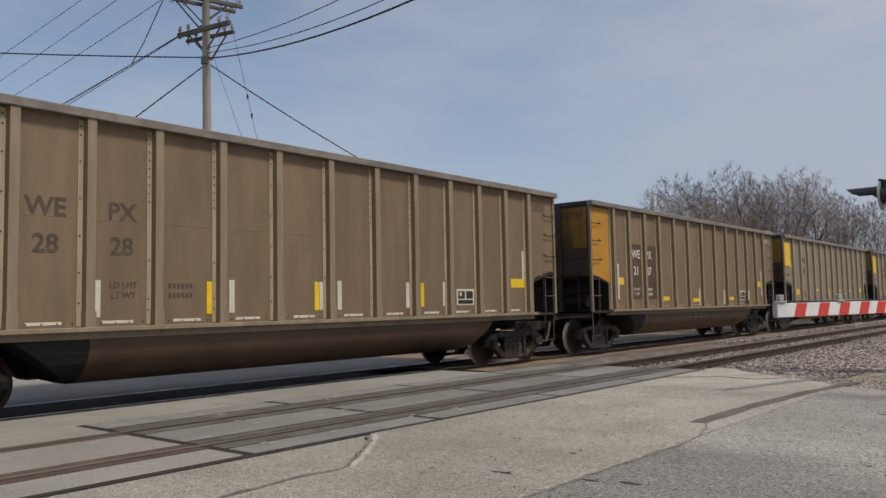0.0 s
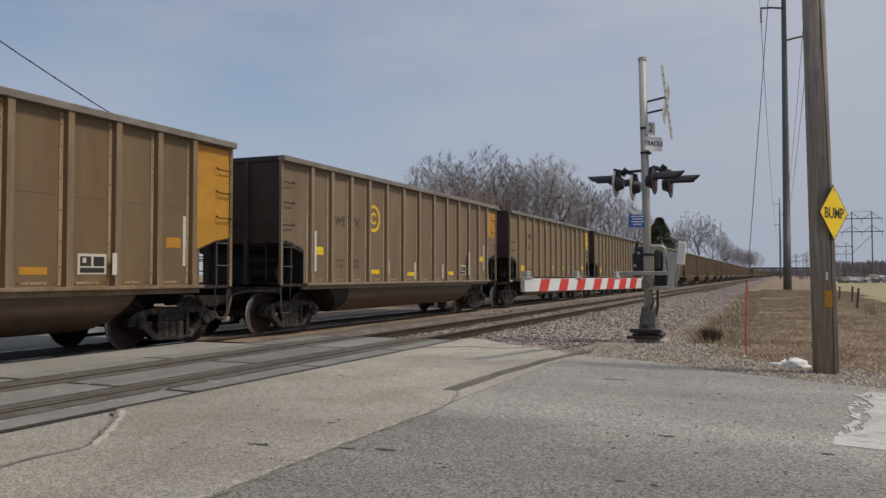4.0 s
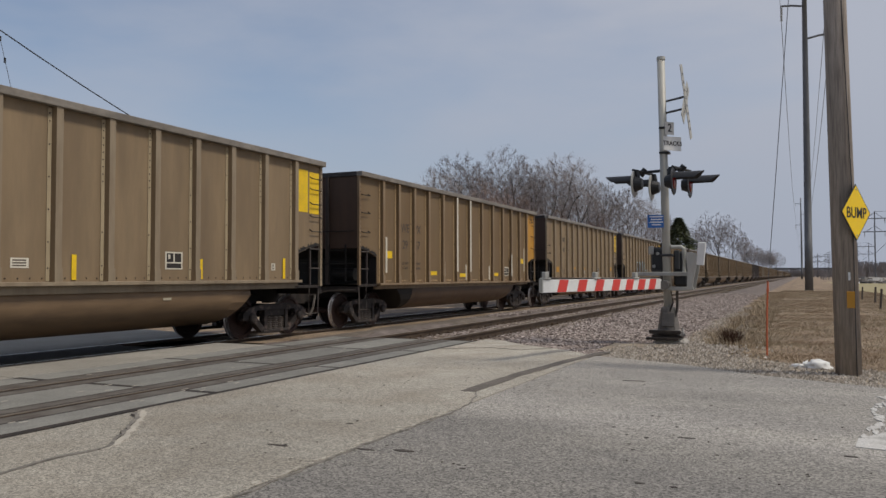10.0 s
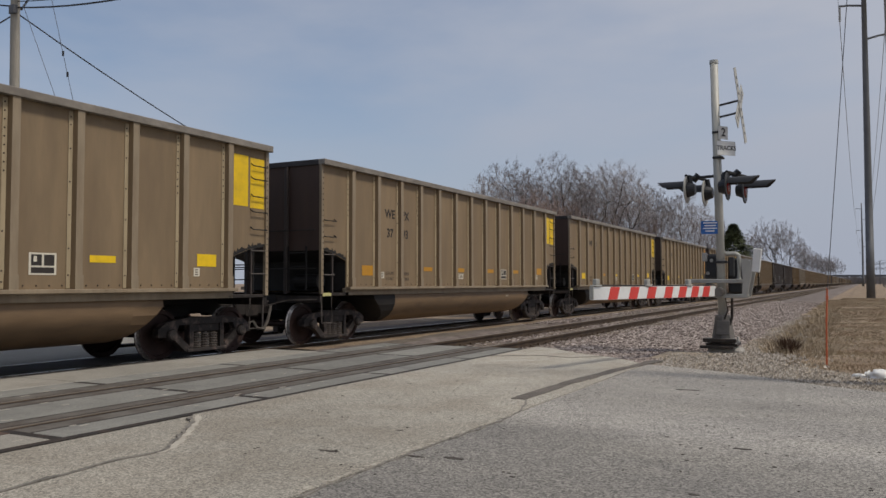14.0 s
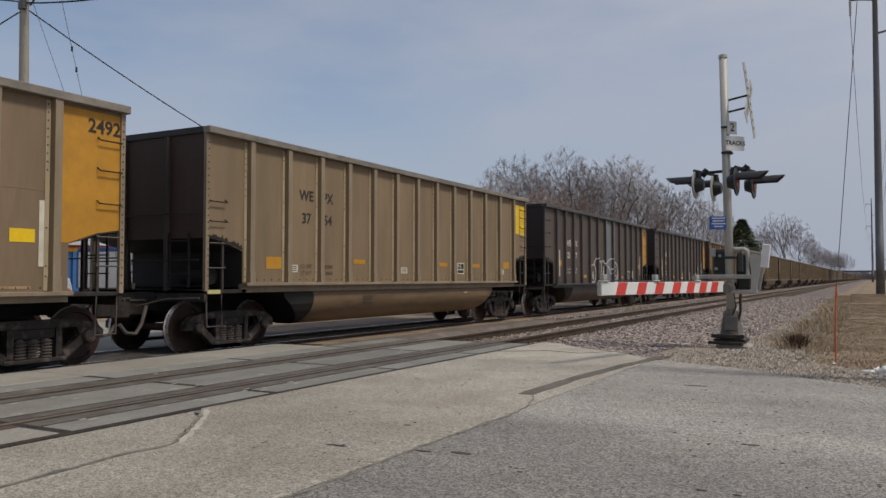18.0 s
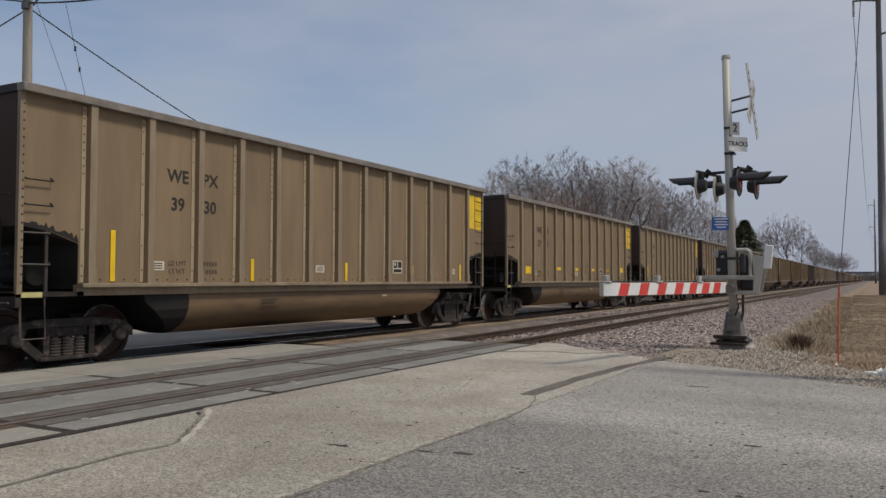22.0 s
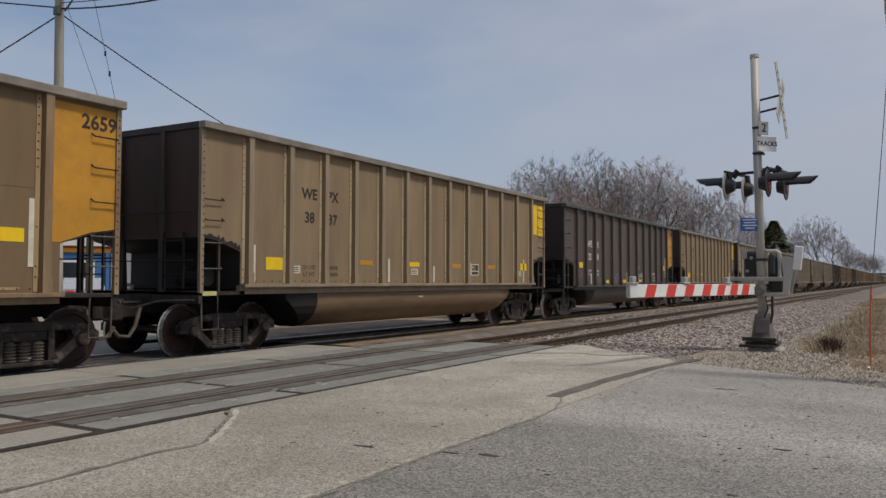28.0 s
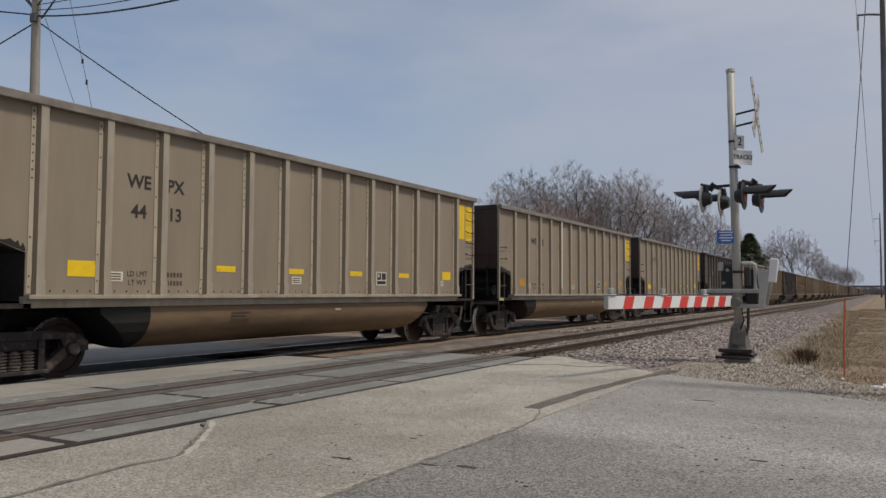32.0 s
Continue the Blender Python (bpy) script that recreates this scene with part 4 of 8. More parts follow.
    for c in ((-0.2, 0.05, 1.66), (-0.27, 0.05, 1.42)):
        bm = bmesh.new()
        tube(bm, c, (c[0], c[1] + 0.04, c[2]), 0.032, seg=8)
        part("cover_bolt", bm, M_GREYBOX, g)
    part("junction_box", boxes(((-0.36, 0.0, 1.64), (-0.27, 0.1, 1.8)), bevel=0.015), M_GREYBOX, s, "small pale junction box")
    part("side_case", boxes(((0.08, 0.12, 1.04), (0.34, 0.4, 1.7)), bevel=0.04), M_BLACK, s, "black side case")
    part("motor_cover", boxes(((0.1, 0.06, 1.36), (0.2, 0.12, 1.72)), bevel=0.015), M_MACHINE, s)
    part("guard_hoop", rod([(0.06, 0.0, 1.775), (0.24, 0.0, 1.775), (0.285, 0.0, 1.74), (0.29, 0.0, 1.68), (0.29, 0.0, 1.3)], 0.038, 10), M_GALV, s, "grey bent guard pipe")
    for y in (-0.14, 0.3):
        part("frame_bar", boxes(((-0.54, y - 0.03, 1.235), (0.42, y + 0.03, 1.31)), bevel=0.008), M_GREYBOX, s, "grey steel channel")
        part("frame_bar", boxes(((-0.1, y - 0.03, 0.965), (0.42, y + 0.03, 1.035)), bevel=0.008), M_GREYBOX, s, "grey steel channel")
    for y in (-0.2, 0.36):
        bm = bmesh.new()
        prism(bm, [(0.36, 0.98), (0.45, 0.99), (0.53, 1.42), (0.52, 1.62), (0.45, 1.68), (0.35, 1.66), (0.38, 1.3)], "y", y - 0.025, y + 0.025)
        part("counterweight_arm", bm, M_GALV, s, "pale grey counterweight arm")
    cw = part("counterweight", boxes(((-0.07, -0.03, -0.21), (0.07, 0.03, 0.21)), bevel=0.012), M_WHITE, s, "pale counterweight plate")
    cw.matrix_basis = pose(0.62, -0.22, 1.64, 0, 6, 0)
    part("counterweight_link", boxes(((0.44, -0.21, 1.5), (0.62, -0.17, 1.56)), bevel=0.008), M_GALV, s)
    bm = bmesh.new()
    lathe(bm, [(-0.2, 0.085), (0.34, 0.085)], Matrix.Translation((-0.03, 0, 1.07)) @ Matrix.Rotation(radians(90), 4, "X"), 14)
    part("gate_shaft", bm, M_BASE, s)
    part("mast_clamp", boxes(((-0.13, -0.1, 1.6), (0.1, 0.1, 1.645)), bevel=0.01), M_BLACK, s)
    part("conduit", rod([(0.17, -0.06, 1.0), (0.165, -0.06, 0.62), (0.13, -0.1, 0.48)], 0.024, 8), M_TRUCK, s, "dark flexible conduit")
    part("conduit", rod([(0.06, -0.12, 1.0), (0.1, -0.12, 0.74), (0.04, -0.12, 0.58)], 0.016, 8), M_TRUCK, s)
    part("base_door", boxes(((-0.1, -0.215, 0.27), (0.14, -0.19, 0.53)), bevel=0.01), M_BASE, s, "scuffed grey base door").matrix_basis = Matrix.Translation((0, -0.03, 0.0)) @ Matrix.Rotation(radians(-9), 4, "X")
    part("base_skirt", boxes(((-0.31, -0.33, 0.17), (0.26, -0.25, 0.24)), ((-0.36, -0.36, 0.06), (0.22, -0.28, 0.11)), bevel=0.01), M_TRUCK, s, "rusty base flange")
    # gate arm in line with the signal's v axis, down across the lane
    L0, L1 = -0.3, -4.4
    m = Matrix.Translation(Vector((-0.02, 0, 0))) @ Matrix(((N_AX.x, A_AX.x, 0, 0), (N_AX.y, A_AX.y, 0, 0), (0, 0, 1, 0), (0, 0, 0, 1)))
    arm = part("gate_arm", boxes(((-0.025, L1, 0.995), (0.025, L0, 1.185)), bevel=0.006), M_WHITE, s, "white gate arm lowered across the lane")
    arm.matrix_basis = m
    for c in (-3.83, -3.24, -2.68, -2.11, -1.61, -1.14, -0.7):
        bm = bmesh.new()
        prism(bm, [(c - 0.17, 0.998), (c + 0.09, 0.998), (c + 0.17, 1.182), (c - 0.09, 1.182)], "x", -0.029, 0.029)
        part("stripe", bm, M_RED, arm, "red reflective stripe")
    for v in (L1 + 0.12, L1 + 1.62, L1 + 3.05):
        bm = boxes(((-0.05, v - 0.09, 1.19), (0.05, v + 0.09, 1.215)), ((-0.035, v - 0.05, 1.215), (0.035, v + 0.05, 1.3)), bevel=0.01)
        part("arm_lamp", bm, M_GALV, arm, "small clear-grey arm lamp")
    part("arm_cable", rod([(0, L0, 1.21), (0, L1 + 2.0, 1.2), (0, L1 + 0.1, 1.21)], 0.01), M_WIRE, arm)
    part("arm_end_cap", boxes(((-0.03, L1 - 0.01, 1.005), (0.03, L1 + 0.012, 1.19))), M_GALV, arm)
    return s


crossing_signal()


# ---- poles, signs and wires ----
def pole_between(name, a, b, r0, r1, material, label, parent=None):
    bm = bmesh.new()
    a, b = Vector(a), Vector(b)
    n = 6
    for i in range(n):
        tube(bm, a.lerp(b, i / n), a.lerp(b, (i + 1) / n), r0 + (r1 - r0) * i / n, r0 + (r1 - r0) * (i + 1) / n, 16, caps=i in (0, n - 1))
    bmesh.ops.remove_doubles(bm, verts=bm.verts, dist=0.0005)
    return part(name, bm, material, parent, label, True)


def bump_pole():
    p = thing("utility_pole", pose(0.54, 11.36, -0.1), "weathered leaning wooden utility pole with a yellow sign", "utility pole")
    pole_between("pole_shaft", (0, 0, -0.2), (-0.22, 0.0, 12.2), 0.155, 0.105, M_POLE, "grey-brown cracked pole", p)
    side = 0.36
    bm = bmesh.new()
    prism(bm, [(0, -side), (side, 0), (0, side), (-side, 0)], "y", -0.004, 0.004)
    sgn = part("warning_sign", bm, M_BLACK, p, "yellow diamond sign reading BUMP")
    sgn.matrix_basis = pose(0.1, -0.13, 2.13, 0, 0, 60)
    bm = bmesh.new()
    prism(bm, [(0, -side + 0.022), (side - 0.022, 0), (0, side - 0.022), (-side + 0.022, 0)], "y", -0.0075, -0.0042)
    part("sign_face", bm, M_SIGNYELLOW, sgn)
    t = part("sign_word", text_mesh("BUMP", 0.135, M_BLACK, 0.002), None, sgn, "black BUMP lettering")
    t.matrix_basis = pose(0, -0.0095, -0.01, 90, 0, 0)
    for z in (-0.29, 0.29):
        bm = bmesh.new()
        tube(bm, (0, -0.006, z), (0, -0.014, z), 0.012, seg=8)
        part("bolt", bm, M_GREYBOX, sgn)
    part("pole_tag", boxes(((-0.02, -0.165, 0.93), (0.07, -0.15, 1.14)), bevel=0.003), M_ORANGE, p, "orange-yellow tag nailed on")
    part("pole_tag", boxes(((0.0, -0.162, 1.28), (0.025, -0.15, 1.38))), M_WHITE, p)
    part("ground_wire", rod([(0.08, -0.15, 0.0), (0.06, -0.14, 2.4), (-0.06, -0.1, 6)], 0.006), M_WIRE, p)
    return p


bump_pole()


def steel_pole(x, y, h, r, k):
    p = thing("transmission_pole", pose(x, y, -0.2), "tall dark steel transmission pole with davit arms", "power pole", "steel power line poles")
    pole_between("pole_shaft", (0, 0, 0), (0, 0, h), r, r * 0.5, M_STEEL, "", p)
    for z, sd in ((h * 0.93, -1), (h * 0.80, 1), (h * 0.67, -1)) if k else ((25.1, -1), (22.2, 1), (28.0, 1)):
        a = part("davit_arm", rod([(0, 0, z - 0.2), (sd * 1.1, 0, z), (sd * 1.9, 0, z + 0.05)], 0.09, 8), M_STEEL, p)
        bm = bmesh.new()
        for i in range(9):
            tube(bm, (sd * 1.85, 0, z - 0.1 - i * 0.14), (sd * 1.85, 0, z - 0.18 - i * 0.14), 0.11, 0.07, 8)
        part("insulator", bm, M_GREYBOX, a, "grey insulator string")
    return p


STEELS = [(0.62, 75.5, 30, 0.34), (0.3, 320, 30, 0.34), (0.9, 560, 30, 0.34)]
for k, (x, y, h, r) in enumerate(STEELS):
    steel_pole(x, y, h, r, k)


def wire(points, r, material, label, category="cable"):
    return tagged(part("cable", rod(points, r, 5), material), label, category, "overhead cables")


for dx, z0 in ((-1.85, 23.5), (1.85, 20.6), (1.85, 26.4)):
    for a, b in zip(STEELS, STEELS[1:]):
        wire(span((a[0] + dx, a[1], z0), (b[0] + dx, b[1], z0), 4.0), 0.03, M_THINWIRE, "thin grey power line conductor", "power line")
    wire(span((STEELS[0][0] + dx, 75.5, z0), (STEELS[0][0] + dx + 1.0, -170, z0), 4), 0.015, M_THINWIRE, "thin grey power line conductor", "power line")
wire(span((-0.49, 13.87, 1.1), (0.36, 11.45, 10.6), 0.02, 4), 0.006, M_THINWIRE, "thin guy wire from the stake up the pole", "guy wire")

PX, PY = -20.73, 13.93


M_OLDARM = mat("dark_crossarm_wood", (0.11, 0.1, 0.09), 0.9, spread=0.35, grain=10, blotch=1.2, stretch=(0.4, 5, 5), bump=0.4)


def service_pole():
    p = thing("utility_pole", pose(PX, PY, -0.15), "pale wooden utility pole with two crossarms behind the train", "utility pole")
    pole_between("pole_shaft", (0, 0, -0.2), (-0.12, -0.1, 13.8), 0.16, 0.1, M_POLEPALE, "pale grey wooden shaft", p)
    for z, ang, half, th in ((12.2, 74, 1.3, 0.06), (10.95, 74, 1.25, 0.06), (10.88, 77, 1.15, 0.05), (10.0, 10, 1.1, 0.07), (9.86, 14, 0.95, 0.05)):
        d = Vector((math.cos(radians(ang)), math.sin(radians(ang)), 0))
        bm = boxes(((-half, -0.05, -th), (half, 0.05, th)), bevel=0.008)
        a = part("crossarm", bm, M_OLDARM, p, "dark wooden crossarm")
        a.matrix_basis = Matrix.Translation((-0.08 - (0.3 * d.y if th < 0.06 else 0), -0.18 + (0.3 * d.x if th < 0.06 else 0), z)) @ Matrix.Rotation(radians(ang), 4, "Z")
        for u in (-0.92, -0.6, 0.6, 0.92):
            bm = bmesh.new()
            lathe(bm, [(th, 0.02), (th + 0.06, 0.02), (th + 0.08, 0.06), (th + 0.13, 0.06), (th + 0.15, 0.03), (th + 0.2, 0.045), (th + 0.23, 0.02)], Matrix.Translation((u * half, 0, 0)), 8)
            part("insulator", bm, M_GREYBOX, a, "grey porcelain insulator")
        for u in (-0.62, 0.62):
            part("brace", rod([(u * half, 0.06, -0.03), (0, 0.06, -0.72)], 0.026), M_STEEL, a)
        for u in (-0.8, -0.45, 0.75):
            part("jumper_loop", rod([(u * half, -0.06, th + 0.18), (u * half + 0.05, -0.2, 0.02), (u * half + 0.02, -0.16, -0.2), (u * half - 0.05, -0.04, -0.12)], 0.012), M_WIRE, a, "dark bent jumper wire")
    part("cable_rack", boxes(((-0.16, -0.22, 8.9), (0.08, -0.1, 9.16)), bevel=0.02), M_STEEL, p, "dark cable bracket")
    return p


service_pole()
TOP = Vector((PX - 0.1, PY - 0.05, 0))
# heavy cables towards the pole beside the road, drops to both sides, open wires away behind
for z0, z1, sag, r in ((8.98, 9.45, 1.24, 0.024), (9.15, 9.85, 1.22, 0.013), (9.3, 10.8, 1.15, 0.012)):
    wire(span(TOP + Vector((0, 0, z0)), (0.3, 11.4, z1), sag, 24), r, M_WIRE, "black cable between two wooden poles")
wire(span(TOP + Vector((0, 0, 9.0)), (-45, -5, 12.0), 0.45, 20), 0.022, M_WIRE, "black cable from the pale pole")
wire(span(TOP + Vector((0, 0, 8.85)), (-24, 45, 4.0), 1.17, 20), 0.02, M_WIRE, "black service drop from the pale pole")
wire(span(TOP + Vector((0, 0, 8.8)), (-23, 9, 4.0), 0.02, 6), 0.02, M_WIRE, "black service drop from the pale pole")
for a, z0, b, r in (((-1.0, -0.2), 9.95, (-90, 18, 9.0), 0.013), ((-0.8, -0.2), 9.95, (-90, 17.3, 9.0), 0.013), ((-1.15, -0.2), 9.9, (-90, 18.7, 9.0), 0.013),
                    ((0.3, -1.1), 10.8, (-90, 17, 10.5), 0.011), ((0.3, -1.1), 12.6, (-80, 13, 10.5), 0.011), ((0.1, -0.6), 12.3, (-80, 14.5, 10.0), 0.011)):
    wire(span(TOP + Vector((*a, z0)), b, 0.8, 16), r, M_WIRE, "thin dark wire running away behind the train")
wire([TOP + Vector((-0.3, -1.2, 10.75)), TOP + Vector((-2.7, -0.55, 9.95)), TOP + Vector((-4.5, 0.0, 9.72))], 0.016, M_WIRE, "black jumper cable from the crossarm")
for a, b in (((-19.66, 13.93, 9.9), (-20.93, 17.7, 0)), ((-20.74, 14.04, 9.1), (-19.14, 16.74, 0))):
    a, b = Vector(a), Vector(b)
    wire([a, b], 0.008, M_THINWIRE, "thin steel guy wire of the pale pole", "guy wire")
for k in (0.215, 0.27):
    p = Vector((-19.66, 13.93, 9.9)).lerp(Vector((-20.93, 17.7, 0)), k)
    bm = bmesh.new()
    tube(bm, p + Vector((0, 0, 0.07)), p - Vector((0, 0, 0.07)), 0.03, seg=8)
    tagged(part("guy_insulator", bm, M_BLACK), "small dark insulator on a guy wire", "insulator")


# ---- verge: guy guard, bag, brush, fence ----
# orange guard round the lower end of the guy wire
def stake():
    p = thing("marker_stake", pose(-0.52, 13.85, -0.12), "thin orange-red marker stake in dry grass", "stake")
    part("rod", rod([(0, 0, -0.1), (0.01, 0, 0.75), (0.03, 0.02, 1.28)], 0.014, 8), M_GUARD, p)
    part("collar", boxes(((0.008, -0.02, 1.1), (0.045, 0.03, 1.16)), bevel=0.004), M_GUARD, p)


stake()


def rag(name, m, size, seed, material, label, category):
    bm = bmesh.new()
    bmesh.ops.create_icosphere(bm, subdivisions=3, radius=1.0)
    for v in bm.verts:
        d = v.co.normalized()
        k = 1 + 0.5 * noise.noise(d * 2.2 + Vector((seed, 0, 0))) + 0.25 * noise.noise(d * 6 + Vector((0, seed, 0)))
        v.co = Vector((d.x * size[0] * k, d.y * size[1] * k, max(-0.3, d.z) * size[2] * k))
    ob = part(name, bm, material, None, "", True)
    ob.matrix_basis = m
    return tagged(ob, label, category)


rag("plastic_bag", pose(0.2, 11.98, 0.0, 0, 0, 20), (0.16, 0.12, 0.09), 2, M_BAG, "crumpled white plastic bag on the verge", "bag")
rag("plastic_bag", pose(-0.06, 12.0, -0.01, 0, 0, -20), (0.1, 0.03, 0.04), 5, M_BAG, "torn strip of white plastic on the verge", "bag")
rag("plastic_bag", pose(0.05, 12.25, -0.01, 0, 0, 60), (0.09, 0.03, 0.06), 8, M_BAG, "torn strip of white plastic on the verge", "bag")


def tuft_mesh(name, seed, count, radius, height, material, width=0.006, lean=0.5):
    r = np.random.RandomState(seed)
    vs, fs = [], []
    for i in range(count):
        a, d = r.uniform(0, 6.283), radius * math.sqrt(r.rand())
        x, y = d * math.cos(a), d * math.sin(a)
        h = height * r.uniform(0.45, 1.1)
        b = r.uniform(0, 6.283)
        tx, ty = x + math.cos(b) * h * lean * r.rand() + x * 0.4, y + math.sin(b) * h * lean * r.rand() + y * 0.4
        w = width * r.uniform(0.6, 1.4)
        c = r.uniform(0, 6.283)
        k = len(vs)
        vs += [(x + math.cos(c) * w, y + math.sin(c) * w, -0.03), (x - math.cos(c) * w, y - math.sin(c) * w, -0.03), (tx, ty, h)]
        fs.append((k, k + 1, k + 2))
    me = bpy.data.meshes.new(name)
    me.from_pydata(vs, [], fs)
    me.materials.append(material)
    return me


ob = part("dead_shrub", tuft_mesh("dead_shrub", 3, 600, 0.13, 0.3, M_DARKBUSH, 0.01, 0.9), None)
ob.matrix_basis = pose(-1.28, 16.5, -0.08)
tagged(ob, "low dark brown dead shrub in the grass", "shrub")


M_STRAW = stone_material("mixed_dry_straw", (0.17, 0.13, 0.08), (0.38, 0.31, 0.21), (0.6, 0.5, 0.36))


def straw_patches(m):
    """Reddish flattened patches and pale straw lying over the mixed blades."""
    n, l = m.node_tree.nodes, m.node_tree.links
    bs = n["Principled BSDF"]
    was = bs.inputs["Base Color"].links[0].from_socket
    tc = n.new("ShaderNodeTexCoord")
    for scale, cut, colour, most in ((0.55, (0.46, 0.62), (0.25, 0.165, 0.105), 0.7), (0.8, (0.58, 0.7), (0.58, 0.48, 0.31), 0.6)):
        patch = n.new("ShaderNodeTexNoise")
        patch.inputs["Scale"].default_value, patch.inputs["Detail"].default_value = scale, 5
        l.new(tc.outputs["Object"], patch.inputs["Vector"])
        rng = n.new("ShaderNodeMapRange")
        rng.inputs["From Min"].default_value, rng.inputs["From Max"].default_value = cut
        rng.inputs["To Max"].default_value = most
        l.new(patch.outputs["Fac"], rng.inputs["Value"])
        mx = n.new("ShaderNodeMix")
        mx.data_type = "RGBA"
        l.new(rng.outputs[0], mx.inputs["Factor"])
        l.new(was, mx.inputs[6])
        mx.inputs[7].default_value = (*colour, 1)
        was = mx.outputs[2]
    l.new(was, bs.inputs["Base Color"])


straw_patches(M_STRAW)


def grass_field(name, count, area, h, seed, label):
    r = np.random.RandomState(seed)
    vs, fs = [], []
    n = 0
    while n < count:
        x = area[0] + r.rand() * (area[1] - area[0])
        y = area[2] + r.rand() ** 1.6 * (area[3] - area[2])
        if y < 13.0 - 0.8 * x or x < -2.0 + 0.5 * noise.noise(Vector((0, y * 0.3, 0))) - 0.012 * (y - 15):
            continue
        if noise.noise(Vector((x * 0.7, y * 0.7, 2))) + 0.8 * noise.noise(Vector((x * 0.22, y * 0.16, 7))) < r.uniform(-0.9, 0.4):
            continue
        z = ground_height(x, y)
        n += 1
        for b in range(4):
            a = r.uniform(0, 6.283)
            hh = h * r.uniform(0.4, 1.2)
            k = len(vs)
            w = 0.0035 + y * 0.0002
            ox, oy = r.uniform(-0.08, 0.08), r.uniform(-0.08, 0.08)
            vs += [(x + ox - w, y + oy, z - 0.02), (x + ox + w, y + oy, z - 0.02), (x + ox + math.cos(a) * hh * 0.8, y + oy + math.sin(a) * hh * 0.8, z + hh * r.uniform(0.3, 1.0))]
            fs.append((k, k + 1, k + 2))
    me = bpy.data.meshes.new(name)
    me.from_pydata(vs, [], fs)
    me.materials.append(M_STRAW)
    tagged(new(name, me), label, "grass", kind="stuff")


grass_field("dry_grass", 70000, (-2.6, 10, 11.5, 75), 0.06, 6, "short dry tan grass on the verge")


tall = random.Random(21)
for k in range(26):
    y = 15.6 + k * 0.95 + tall.uniform(-0.4, 0.4)
    x = -1.25 - 0.012 * (y - 15) + tall.uniform(-0.35, 0.5)
    ob = part("weed_clump", tuft_mesh("weed_clump", 60 + k, 110, 0.32, tall.uniform(0.12, 0.3), M_BLADE, 0.005 + y * 0.0002, 0.8), None)
    ob.matrix_basis = pose(x, y, ground_height(x, y))
    tagged(ob, "clump of tall dry tan weeds in the grass", "weeds", "weed clumps")


M_OLDPOST = mat("dark_old_fence_wood", (0.09, 0.075, 0.062), 0.9, spread=0.3, grain=10, blotch=1.2, stretch=(5, 5, 0.4), bump=0.4)


M_SCRAP = mat("orange_plastic_scrap", (0.75, 0.16, 0.05), 0.5, spread=0.15, bump=0.05)


def fence_post(x, y, h, lean):
    ob = part("fence_post", mesh_of(boxes(((-0.035, -0.035, -0.2), (0.035, 0.035, h)), bevel=0.008), "fence_post", M_OLDPOST), None)
    ob.matrix_basis = pose(x, y, ground_height(x, y), lean, lean * 0.6, 20 * lean)
    tagged(ob, "short weathered wooden fence post", "fence post", "field fence posts")


for k, (x, y, h) in enumerate(((2.78, 35.0, 0.78), (3.2, 43.0, 0.75), (2.95, 48.0, 0.7), (3.3, 60, 0.7), (3.4, 72, 0.7))):
    fence_post(x, y, h, 4 * math.sin(k * 1.7 + 1))


sheet("hay_field", grid_axis([(3.6, 16, 1.0), (16, 60, 4), (60, 120, 15)]), grid_axis([(22, 60, 1.5), (60, 190, 5)]), lambda x, y: ground_height(x, y) - 0.1 + 0.19 * min(1.0, max(0.0, (x - 3.9) / 1.6 + 0.7 * noise.noise(Vector((x * 0.4, y * 0.3, 6))))), M_FIELD, "pale yellow-green mown hay field", "field")


for k, (x, y, h) in enumerate(((2.85, 30.8, 0.5), (3.0, 32.4, 0.4), (-0.75, 16.0, 0.2), (-0.6, 17.2, 0.2), (-0.9, 18.0, 0.22))):
    ob = part("weed_clump", tuft_mesh("weed_clump", 40 + k, 90, 0.2, h, M_BLADE, 0.006, 0.6), None)
    ob.matrix_basis = pose(x, y, ground_height(x, y))
    tagged(ob, "clump of tall dry tan weeds in the grass", "weeds", "weed clumps")
for k, (x, y) in enumerate(((-1.62, 16.85), (-1.78, 15.42), (-1.7, 15.9))):
    rag("plastic_scrap", pose(x, y, ground_height(x, y) + 0.03, 0, 0, 50 * k), (0.05, 0.03, 0.04), 11 + k, M_SCRAP, "scrap of bright orange plastic on the verge", "litter")


